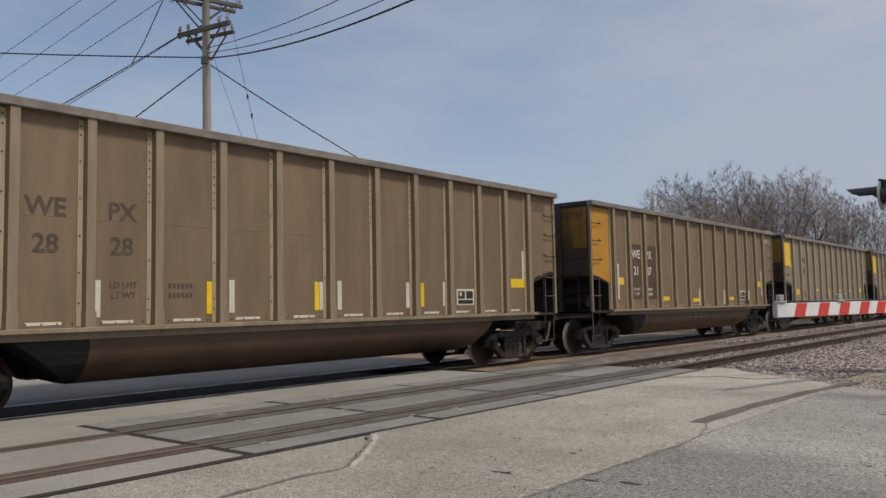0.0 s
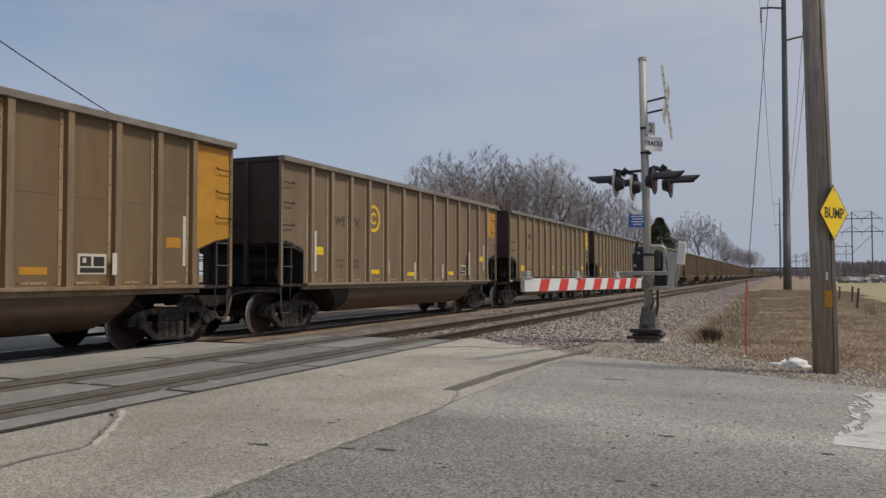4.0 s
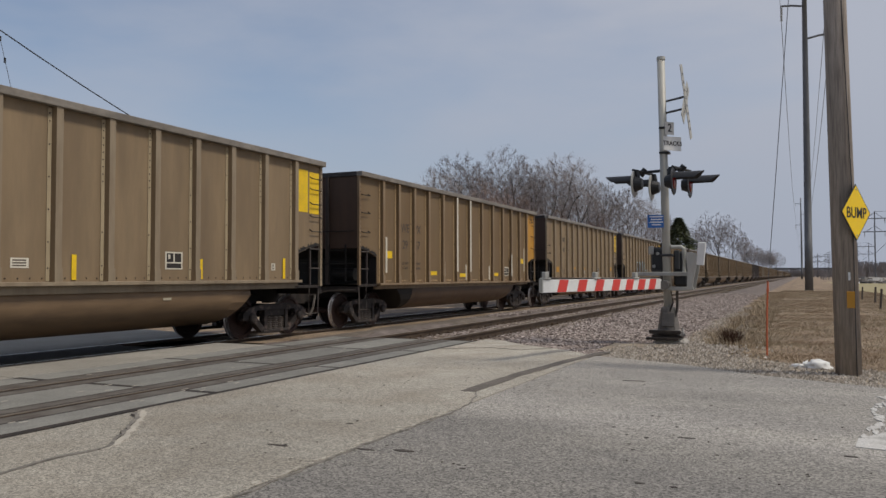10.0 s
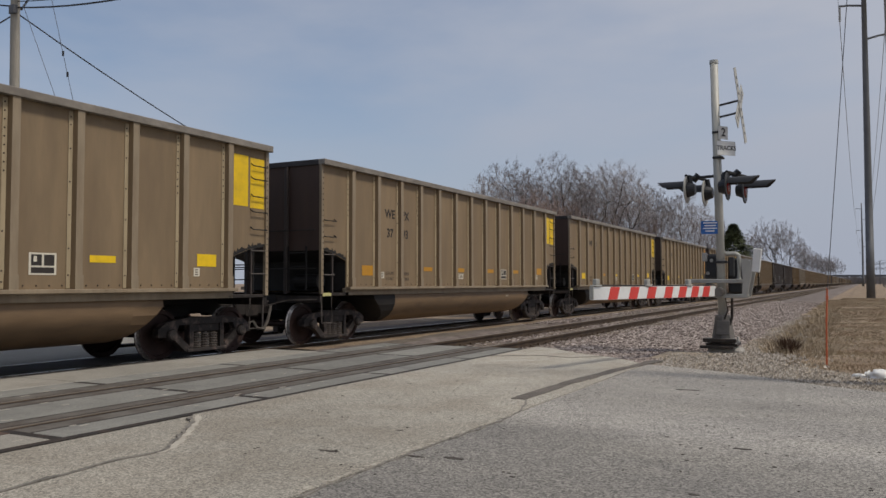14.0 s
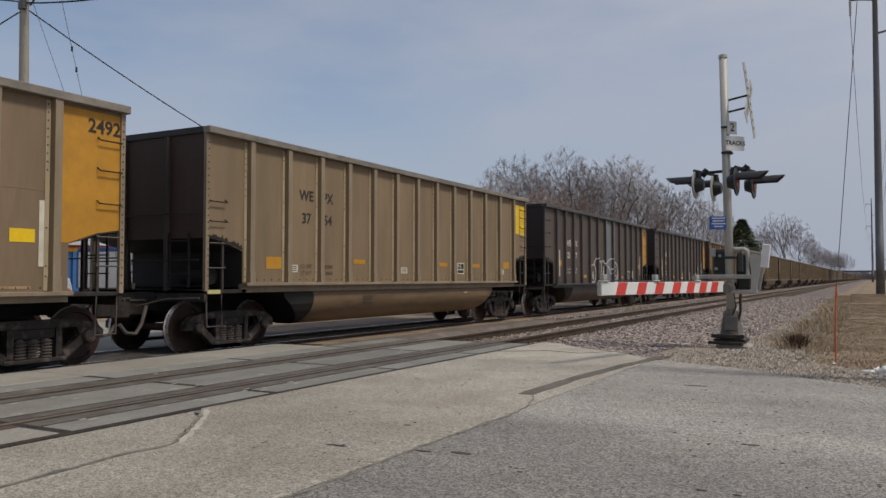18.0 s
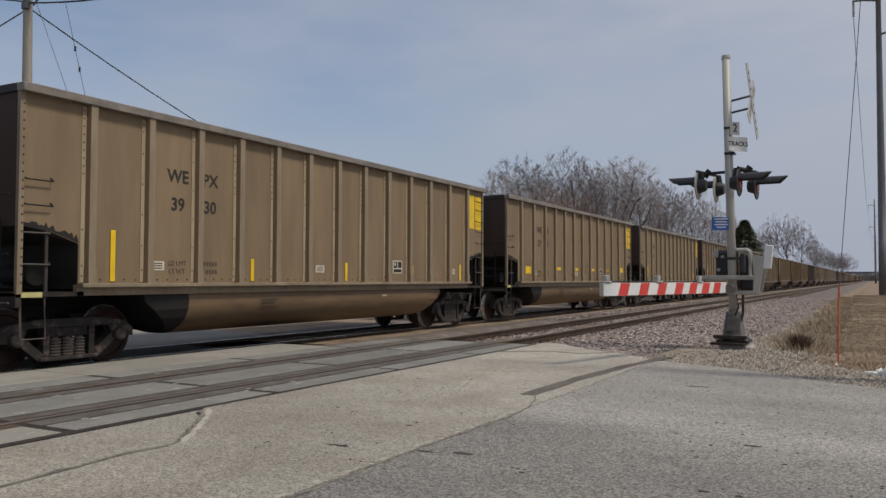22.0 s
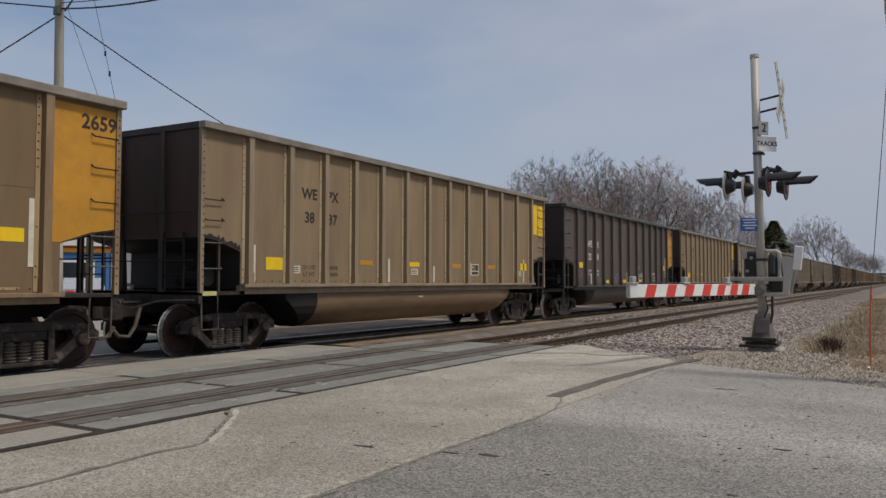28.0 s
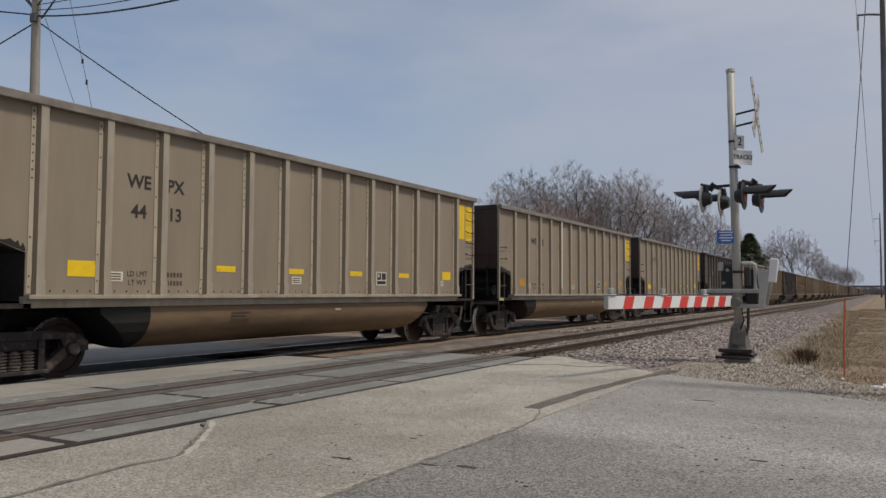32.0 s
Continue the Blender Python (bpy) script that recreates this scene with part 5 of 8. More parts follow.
# ---- trees ----
def bare_tree_meshes(seed, h, wide=0.25, twig=None, fork=0.24):
    """Limbs that grow towards the lumps of a rounded crown, thinner at every fork, with a haze of twigs at their ends."""
    r = np.random.RandomState(seed)
    core = np.array((0.0, 0.0, 0.6 * h))
    size = np.array((wide * h, wide * h, 0.37 * h))
    aims = []
    for k in range(15):
        d = r.normal(0, 1, 3)
        d /= np.linalg.norm(d)
        d[2] = abs(d[2]) * 1.1 - 0.35
        aims.append(core + d * size * r.uniform(0.55, 0.8) + r.normal(0, 0.05, (95, 3)) * h)
    inner = r.normal(0, 0.42, (130, 3)) * size + core
    aims = np.vstack(aims + [inner])
    aims = aims[(aims[:, 2] > fork * h) & (np.linalg.norm((aims - core) / size, axis=1) < r.uniform(0.92, 1.02, len(aims)))]
    step, reach = 0.026 * h, 0.044 * h
    nodes, parent = [np.array((0.0, 0.0, -0.3))], [-1]
    while nodes[-1][2] < fork * h:
        nodes.append(nodes[-1] + np.array((r.normal(0, 0.08), r.normal(0, 0.08), 1.0)) * step)
        parent.append(len(nodes) - 2)
    near = np.full(len(aims), 1e9)
    who = np.zeros(len(aims), int)
    done = 0
    for turn in range(90):
        for i in range(done, len(nodes)):
            d = np.linalg.norm(aims - nodes[i], axis=1)
            better = d < near
            near[better], who[better] = d[better], i
        done = len(nodes)
        keep = near > reach
        aims, near, who = aims[keep], near[keep], who[keep]
        if not len(aims):
            break
        for i in np.unique(who):
            pull = aims[who == i] - nodes[i]
            d = (pull / np.linalg.norm(pull, axis=1)[:, None]).mean(axis=0) + r.normal(0, 0.25, 3)
            d /= max(np.linalg.norm(d), 1e-6)
            nodes.append(nodes[i] + d * step)
            parent.append(int(i))
    kids = [0] * len(nodes)
    area = [0.0] * len(nodes)
    for i in range(len(nodes) - 1, 0, -1):
        area[i] = max(area[i], (0.0009 * h) ** 2.1)
        area[parent[i]] += area[i]
        kids[parent[i]] += 1
    thick, thin = ([], []), ([], [])

    def limb(store, a, b, r0, r1, seg):
        vs, fs = store
        q = Vector(b - a).to_track_quat("Z", "Y").to_matrix()
        k = len(vs)
        for p, rad in ((a, r0), (b, r1)):
            for i in range(seg):
                vs.append(tuple(Vector(p) + q @ Vector((rad * math.cos(6.2832 * i / seg), rad * math.sin(6.2832 * i / seg), 0))))
        for i in range(seg):
            j = (i + 1) % seg
            fs.append((k + i, k + j, k + seg + j, k + seg + i))

    def twig_to(a, b, rad):
        """A thin three-sided twig that runs out to a point."""
        vs, fs = thin
        k = len(vs)
        vs.extend(((a[0] - rad, a[1], a[2]), (a[0] + 0.5 * rad, a[1] + 0.8 * rad, a[2]), (a[0] + 0.5 * rad, a[1] - 0.6 * rad, a[2] + 0.6 * rad), tuple(b)))
        fs.extend(((k, k + 1, k + 3), (k + 1, k + 2, k + 3), (k + 2, k, k + 3)))

    for i in range(1, len(nodes)):
        p = parent[i]
        r1 = area[i] ** (1 / 2.1)
        r0 = max(r1, min(area[p] ** (1 / 2.1), r1 * 1.25))
        limb(thick if r1 > 0.002 * h else thin, nodes[p], nodes[i], r0, r1, 6 if r1 > 0.006 * h else 3)
        if r1 < 0.0021 * h:
            way = (nodes[i] - nodes[p]) / step
            for k in range(9 if kids[i] == 0 else 3):
                d = way * 0.6 + r.normal(0, 0.6, 3) + np.array((0, 0, 0.1))
                d *= r.uniform(0.022, 0.048) * h / np.linalg.norm(d)
                twig_to(nodes[i], nodes[i] + d, 0.0011 * h)
                for j in range(2):
                    k0 = r.uniform(0.3, 0.8)
                    twig_to(nodes[i] + d * k0, nodes[i] + d * (k0 + 0.4) + r.normal(0, 0.012, 3) * h, 0.0009 * h)
    out = []
    for nm, (vs, fs), m in (("trunk", thick, M_BARK), ("crown", thin, twig or M_TWIG)):
        me = bpy.data.meshes.new(nm)
        me.from_pydata(vs, [], fs)
        me.materials.append(m)
        out.append(me)
    return out, float(np.percentile([v[2] for v in thin[0]], 99.2))


M_REDTWIG = mat("reddish_bare_twigs", (0.27, 0.2, 0.17), 0.9, spread=0.3, grain=2, blotch=0.2, bump=0.0, per_object=0.3)
TREES = [bare_tree_meshes(31 + k, 14.0, (0.23, 0.26, 0.29, 0.24, 0.27, 0.34)[k]) for k in range(6)]
SHRUBS = [bare_tree_meshes(71 + k, 8.0, 0.3, M_REDTWIG, 0.1) for k in range(2)]


def bare_tree(kind, x, y, h, turn, label="tall bare winter tree with fine grey-brown twigs", group="bare trees beyond the track"):
    (trunk, crown), top = kind
    s = h / top
    t = thing("bare_tree", Matrix.Translation((x, y, -0.2)) @ Matrix.Rotation(turn, 4, "Z"), label, "tree", group)
    for nm, me in (("trunk", trunk), ("crown", crown)):
        o = part(nm, me, None, t)
        o.scale = (s, s, s)


rt = random.Random(8)
# bearing to the left of the tracks' line, distance, and how high the crown stands over the horizon, in degrees
PLANTED = [(24.2, 62, 7.7, 0), (22.9, 66, 8.45, 2), (21.6, 74, 7.9, 1), (19.85, 70, 9.0, 4), (18.5, 78, 8.0, 3), (17.5, 80, 8.35, 1), (16.6, 86, 7.8, 0), (15.6, 84, 8.35, 2), (14.6, 96, 7.5, 3), (13.4, 104, 6.75, 4), (12.3, 112, 6.2, 1), (11.0, 116, 6.0, 2),
           (9.9, 128, 5.4, 0), (20.8, 100, 6.8, 3), (17.0, 108, 7.0, 4), (14.2, 124, 6.2, 1), (9.2, 176, 4.4, 2), (8.5, 190, 4.0, 3),
           (5.2, 200, 4.15, 5), (6.4, 230, 3.3, 2), (4.2, 215, 3.5, 4), (3.3, 250, 2.5, 1), (2.9, 300, 2.0, 5), (3.4, 340, 2.1, 2), (2.5, 380, 1.8, 4), (2.1, 430, 1.6, 5), (1.8, 480, 1.7, 2), (1.5, 560, 1.5, 5), (1.9, 600, 1.4, 4), (2.3, 470, 1.7, 5)]
for az, d, up, kind in PLANTED:
    bare_tree(TREES[kind], -d * math.sin(radians(az)), d * math.cos(radians(az)), 1.44 + d * math.tan(radians(up)), rt.uniform(0, 6.28))
for k, (az, d, up) in enumerate(((22.2, 60, 5.6), (21.0, 62, 6.7), (19.6, 66, 6.2), (18.2, 72, 5.0), (16.2, 76, 4.6), (13.0, 96, 4.4))):
    bare_tree(SHRUBS[k % 2], -d * math.sin(radians(az)), d * math.cos(radians(az)), 1.44 + d * math.tan(radians(up)), rt.uniform(0, 6.28), "reddish brown bare thicket under the taller trees", "bare thickets beyond the track")


def conifer(x, y, h):
    t = thing("conifer", pose(x, y, -0.2), "dark green conical evergreen among bare trees", "tree")
    bm = bmesh.new()
    tube(bm, (0, 0, 0), (0, 0, h * 0.95), 0.2, 0.03, 8)
    part("trunk", bm, M_BARK, t)
    r = np.random.RandomState(3)
    vs, fs = [], []
    for i in range(16000):
        z = h * (0.08 + 0.92 * r.rand() ** 1.3)
        a = r.uniform(0, 6.283)
        rad = (min((h - z) * 0.75, 2.9) + 0.2) * (0.3 + 0.7 * r.rand() ** 0.7) * (0.84 + 0.2 * math.sin(z * 3.7 + 2 * math.sin(a * 2))) + 0.05
        p = Vector((rad * math.cos(a), rad * math.sin(a), z - rad * 0.25))
        d = Vector((math.cos(a), math.sin(a), r.uniform(-0.5, 0.3))) * r.uniform(0.3, 0.6)
        sd = Vector((-math.sin(a), math.cos(a), r.uniform(-0.3, 0.3))) * r.uniform(0.08, 0.2)
        k = len(vs)
        vs += [tuple(p - sd), tuple(p + sd), tuple(p + d)]
        fs.append((k, k + 1, k + 2))
    me = bpy.data.meshes.new("crown")
    me.from_pydata(vs, [], fs)
    me.materials.append(M_FIR)
    part("crown", me, None, t)


conifer(-17.0, 126.0, 10.3)


# ---- far distance ----
def far_woods(name, x0, x1, y, h, seed, label):
    r = np.random.RandomState(seed)
    vs, fs = [], []
    n = int(abs(x1 - x0) / 1.3)
    for i in range(n * 5):
        x, yy = r.uniform(x0, x1), y + r.uniform(-12, 12)
        top = h * (0.5 + 0.5 * (0.5 + 0.5 * noise.noise(Vector((x * 9 / h * 0.02, seed, 0))))) * r.uniform(0.55, 1.0)
        # a stem and a fan of thin twigs
        for j in range(9):
            a, lean = r.uniform(0, 6.283), r.uniform(0.02, 0.34)
            z0 = top * (0.0 if j < 2 else r.uniform(0.05, 0.55))
            tip = (x + math.cos(a) * top * lean, yy + math.sin(a) * top * lean, top * r.uniform(0.75, 1.0))
            w = h * r.uniform(0.008, 0.03)
            k = len(vs)
            vs += [(x - w, yy, z0 - 0.3), (x + w, yy, z0 - 0.3), (tip[0] + w * 0.5, tip[1], tip[2]), (tip[0] - w * 0.5, tip[1], tip[2])]
            fs.append((k, k + 1, k + 2, k + 3))
    me = bpy.data.meshes.new(name)
    me.from_pydata(vs, [], fs)
    me.materials.append(M_FARWOOD)
    tagged(new(name, me), label, "woods", kind="stuff")


far_woods("far_woods", -420, 420, 980, 13, 3, "distant strip of bare winter woods")
far_woods("brush_row", 34, 420, 620, 17, 6, "distant bare woods behind the field")
far_woods("brush_row", 6, 30, 300, 3.5, 4, "low brown brush at the end of the grass strip")
far_woods("brush_row", -75, -22, 240, 6.5, 9, "bare brush along the railway")


def overpass():
    o = thing("overpass", pose(0, 760, 0), "distant dark road overpass across the tracks", "bridge")
    part("deck", boxes(((-75, -5, 6.4), (75, 5, 8.0)), bevel=0.1), M_STEEL, o)
    for x in (-40, -22, 8, 26):
        part("pier", boxes(((x - 0.8, -4, -0.3), (x + 0.8, 4, 6.4)), bevel=0.1), M_CONC, o)
    for s in (-1, 1):
        bm = bmesh.new()
        prism(bm, [(s * 40, -0.3), (s * 140, -0.3), (s * 75, 7.4), (s * 55, 7.4)], "y", -7, 7)
        part("embankment", bm, M_GRASS, o)


overpass()


def h_frame(x, y, h):
    t = thing("transmission_tower", pose(x, y, -0.5), "distant two-legged wooden transmission structure", "power pylon", "h-frame pylons")
    for s in (-1, 1):
        bm = bmesh.new()
        tube(bm, (s * 2.5, 0, 0), (s * 2.5, 0, h), 0.2, 0.14, 8)
        part("leg", bm, M_STEEL, t)
    part("top_wire", rod([(-2.5, 0, h - 0.1), (2.5, 0, h - 0.1)], 0.05), M_STEEL, t)
    for z, w in ((h - 2.0, 5.1), (h - 5.7, 5.5)):
        part("crossarm", boxes(((-w, -0.12, z - 0.12), (w, 0.12, z + 0.12))), M_STEEL, t)
        for s in (-1, 1):
            for u in (0.6, 4.6):
                part("arm_brace", rod([(s * 2.5, 0, z + 1.7), (s * u, 0, z + 0.1)], 0.07), M_STEEL, t)
        for u in (-5.0, 0, 5.0):
            bm = bmesh.new()
            tube(bm, (u, 0, z - 0.1), (u, 0, z - 1.4), 0.1, 0.08, 6)
            part("insulator", bm, M_GREYBOX, t)
    part("brace", rod([(-2.5, 0, h * 0.4), (2.5, 0, h * 0.66)], 0.06), M_STEEL, t)


for x, y, h in ((21.4, 251, 19.6), (28.2, 445, 18.0), (33, 640, 18.0), (19.5, 600, 18.0), (14, 660, 18.0), (24, 720, 18.0), (10, 705, 18.0)):
    h_frame(x, y, h)


def rubble_heap(x, y, w, h, seed, label):
    """A mound of broken concrete slabs and blocks."""
    r = np.random.RandomState(seed)
    bm = bmesh.new()
    for i in range(130):
        u, v = r.normal(0, 0.4), r.normal(0, 0.4)
        z = h * max(0.0, 1 - u * u - v * v) * r.uniform(0.4, 1.0)
        m = Matrix.Translation((u * w, v * w * 0.4, z)) @ Matrix.Rotation(r.uniform(0, 6.28), 4, "Z") @ Matrix.Rotation(r.uniform(-0.6, 0.6), 4, "X")
        k = r.uniform(0.25, 1.0)
        bmesh.ops.create_cube(bm, size=1.0, matrix=m @ Matrix.Diagonal((1.9 * k, 1.2 * k, r.uniform(0.25, 0.7) * k, 1)))
    ob = part("rubble_heap", bm, M_RUBBLE)
    ob.matrix_basis = pose(x, y, -0.7)
    tagged(ob, label, "rubble heap", "rubble heaps by the field", kind="stuff")


M_RUBBLE = stone_material("mixed_broken_concrete", (0.16, 0.145, 0.13), (0.36, 0.34, 0.31), (0.75, 0.73, 0.7))
for k, (x, y, w, h) in enumerate(((13.5, 196, 5, 1.4), (19.5, 198, 6, 1.8), (27.0, 205, 7, 3.2), (35, 203, 8, 2.6), (45, 210, 9, 3.4), (24, 194, 5, 1.2), (57, 215, 9, 3.0))):
    rubble_heap(x, y, w, h, 20 + k, "heap of pale broken concrete at the field's far edge")
bare_tree(TREES[1], 26.3, 214, 10.0, 1.0, "bare spreading tree among the rubble heaps")


# ---- behind the train ----
def shop():
    o = thing("shop_building", pose(-47, 22, -0.14, 0, 0, 62), "long blue shop with a yellow and red band behind the train", "building")
    W = 30
    part("wall", boxes(((-W / 2, 0, 0), (W / 2, 12, 3.9))), M_WALLBLUE, o, "blue panelled wall")
    part("fascia", boxes(((-W / 2 - 0.3, -0.35, 3.35), (W / 2 + 0.3, -0.002, 4.5)), bevel=0.03), M_WALLWHITE, o, "white fascia")
    part("roof", boxes(((-W / 2 - 0.2, 0, 3.9), (W / 2 + 0.2, 12.2, 4.3))), M_GREYBOX, o)
    part("yellow_band", boxes(((-W / 2 - 0.02, -0.06, 2.98), (W / 2 + 0.02, -0.003, 3.22))), M_BANDYELLOW, o, "yellow band")
    part("red_band", boxes(((-W / 2 - 0.02, -0.05, 3.22), (W / 2 + 0.02, -0.003, 3.33))), M_BANDRED, o, "red band")
    for k in range(7):
        x = -13 + k * 4.2
        w = part("window", boxes(((x, -0.07, 0.9), (x + 2.0, -0.004, 2.5)), bevel=0.01), M_WALLWHITE, o, "white window frame")
        part("pane", boxes(((x + 0.12, -0.078, 1.02), (x + 1.88, -0.0705, 2.38))), M_GLASS, w)
        part("pilaster", boxes(((x + 2.6, -0.16, 0), (x + 3.0, -0.004, 2.95)), bevel=0.01), M_WALLBLUE, o)


shop()
M_CARWHITE = mat("white_car_paint", (0.62, 0.63, 0.65), 0.25, spread=0.04, bump=0.0)
M_CARBLUE = mat("blue_car_paint", (0.03, 0.08, 0.25), 0.25, spread=0.04, bump=0.0)
M_CARSILVER = mat("silver_car_paint", (0.4, 0.42, 0.45), 0.3, 0.3, spread=0.04, bump=0.0)


def parked_car(x, y, turn, paint, label):
    c = thing("parked_car", pose(x, y, -0.14, 0, 0, turn), label, "car", "cars parked by the shop")
    bm = bmesh.new()
    prism(bm, [(-2.2, 0.3), (2.2, 0.3), (2.25, 0.62), (2.1, 0.8), (1.2, 0.95), (0.55, 1.42), (-1.2, 1.45), (-1.9, 1.0), (-2.25, 0.92)], "y", -0.86, 0.86)
    bmesh.ops.bevel(bm, geom=bm.edges[:], offset=0.06, segments=2, affect="EDGES")
    part("body", bm, paint, c)
    bm = bmesh.new()
    prism(bm, [(1.05, 0.97), (0.52, 1.36), (-1.15, 1.38), (-1.7, 1.0)], "y", -0.875, 0.875)
    part("window_band", bm, M_GLASS, c)
    for sx in (-1.35, 1.4):
        for sy in (-1, 1):
            bm = bmesh.new()
            lathe(bm, [(-0.1, 0.28), (-0.09, 0.32), (0.09, 0.32), (0.1, 0.28)], Matrix.Translation((sx, sy * 0.78, 0.32)) @ Matrix.Rotation(radians(90), 4, "X"), 16)
            wh = part("wheel", bm, M_BLACK, c)
            bm = bmesh.new()
            lathe(bm, [(0.0, 0.2), (0.03, 0.19), (0.04, 0.05)], Matrix.Translation((sx, sy * 0.86, 0.32)) @ Matrix.Rotation(radians(-90 * sy), 4, "X"), 12)
            part("rim", bm, M_CARSILVER, wh)
    for sy in (-0.6, 0.6):
        part("headlight", boxes(((2.2, sy - 0.16, 0.6), (2.27, sy + 0.16, 0.74)), bevel=0.01), M_WALLWHITE, c)
        part("taillight", boxes(((-2.28, sy - 0.16, 0.72), (-2.21, sy + 0.16, 0.88)), bevel=0.01), M_BANDRED, c)


for k, (x, y, pm, lb) in enumerate(((-37, 14.5, M_CARWHITE, "white parked saloon in front of the shop"), (-35.5, 19.2, M_CARBLUE, "dark blue parked saloon in front of the shop"), (-34, 24.0, M_CARSILVER, "silver parked saloon in front of the shop"), (-38, 9.5, M_CARSILVER, "silver parked saloon in front of the shop"))):
    parked_car(x, y, 150, pm, lb)


def cargo_trailer(x, y, turn):
    t = thing("cargo_trailer", pose(x, y, -0.14, 0, 0, turn), "white box trailer with dark lettering behind the train", "trailer")
    part("box_body", boxes(((-2.4, -1.2, 0.9), (2.4, 1.2, 2.72)), bevel=0.04), M_WALLWHITE, t, "white box body")
    part("roof_edge", boxes(((-2.42, -1.22, 2.72), (2.42, 1.22, 2.92)), bevel=0.03), M_CARBLUE, t, "dark blue roof edge")
    for q in (-2.43, 2.33):
        part("corner_trim", boxes(((q, -1.23, 0.9), (q + 0.1, -1.201, 2.72))), M_CARBLUE, t)
    part("skirt", boxes(((-2.35, -1.15, 0.72), (2.35, 1.15, 0.9))), M_BLACK, t)
    o = part("lettering", text_mesh("ONE", 0.5, M_BLACK, 0.02), None, t, "dark lettering")
    o.matrix_basis = pose(1.62, -1.206, 2.15, 90, 0, 0)
    for i, w in enumerate((1.3, 0.9)):
        part("text_bar", boxes(((2.2 - w, -1.208, 1.62 - 0.26 * i), (2.2, -1.202, 1.76 - 0.26 * i))), M_CARBLUE, t, "unreadable small lettering")
    for z, y0, y1 in ((2.0, -0.9, 0.7), (1.55, -0.8, 0.4)):
        part("text_bar", boxes(((2.402, y0, z), (2.408, y1, z + 0.3))), M_STEEL, t, "unreadable dark lettering")
    for sx in (-1.7, 1.1, 1.9):
        bm = bmesh.new()
        lathe(bm, [(-0.12, 0.36), (-0.1, 0.45), (0.1, 0.45), (0.12, 0.36)], Matrix.Translation((sx, -1.0, 0.45)) @ Matrix.Rotation(radians(90), 4, "X"), 16)
        wh = part("wheel", bm, M_BLACK, t)
        bm = bmesh.new()
        lathe(bm, [(0.0, 0.26), (0.03, 0.25), (0.05, 0.08)], Matrix.Translation((sx, -1.11, 0.45)) @ Matrix.Rotation(radians(90), 4, "X"), 12)
        part("rim", bm, M_CARSILVER, wh)


cargo_trailer(-33.07, 28.17, 10)


# ---- the train ----
HL, LEN, CX, RAIL_Z = 7.44, 16.717, -11.98, -0.13
MID = 7.2575  # marks along a side are counted from here, a little inside the trailing end
# rib places from the trailing end, and the height of the ledge under the body, for older (A) and newer (B) cars
RIBS = {"A": [1.01, 1.95, 2.94, 3.94, 5.02, 6.11, 7.26, 8.41, 9.5, 10.58, 11.58, 12.57, 13.51],
        "B": [0.93, 2.04, 3.13, 4.16, 5.2, 6.23, 7.26, 8.29, 9.32, 10.36, 11.39, 12.48, 13.59]}
LEDGE = {"A": 1.18, "B": 1.29}
SIDE = Matrix(((0, 0, 1, 0), (1, 0, 0, 0), (0, 1, 0, 0), (0, 0, 0, 1)))  # lettering upright on the near side
WHEELSETS = []


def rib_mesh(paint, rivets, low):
    """Folded hat section with a foot and a narrow riveted flange, lit and shaded faces coloured apart."""
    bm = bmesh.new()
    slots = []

    # paler worn front and darker sides: light and shade put into the colour
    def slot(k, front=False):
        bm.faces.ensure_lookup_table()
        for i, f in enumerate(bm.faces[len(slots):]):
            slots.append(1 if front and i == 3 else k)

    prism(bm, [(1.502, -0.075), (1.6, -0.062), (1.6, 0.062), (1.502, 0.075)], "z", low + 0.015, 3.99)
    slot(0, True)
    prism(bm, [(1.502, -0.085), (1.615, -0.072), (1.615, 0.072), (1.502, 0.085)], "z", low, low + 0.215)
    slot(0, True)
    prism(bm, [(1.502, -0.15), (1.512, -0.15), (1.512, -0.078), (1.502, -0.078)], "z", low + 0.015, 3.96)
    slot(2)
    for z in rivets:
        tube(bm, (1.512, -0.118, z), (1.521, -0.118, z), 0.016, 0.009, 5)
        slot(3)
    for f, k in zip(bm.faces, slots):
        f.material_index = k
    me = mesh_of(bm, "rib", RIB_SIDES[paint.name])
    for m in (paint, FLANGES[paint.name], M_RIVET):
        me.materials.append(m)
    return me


def wheel_mesh():
    bm = bmesh.new()
    ax = Matrix.Rotation(radians(90), 4, "Y")
    for s in (-1, 1):
        prof = [(0.66, 0.09), (0.68, 0.13), (0.70, 0.36), (0.675, 0.375), (0.675, 0.475), (0.70, 0.48), (0.715, 0.458), (0.79, 0.452), (0.795, 0.38), (0.765, 0.36), (0.76, 0.15), (0.80, 0.12), (0.81, 0.06)]
        first = len(bm.faces)
        lathe(bm, [(s * z, r) for z, r in prof], ax, 28)
        bm.faces.ensure_lookup_table()
        for f in bm.faces[first + 5 * 28:first + 7 * 28]:
            f.material_index = 1
    tube(bm, (-1.05, 0, 0), (1.05, 0, 0), 0.075, seg=10)
    me = mesh_of(bm, "wheelset", M_WHEEL)
    me.materials.append(M_TREAD)
    return me


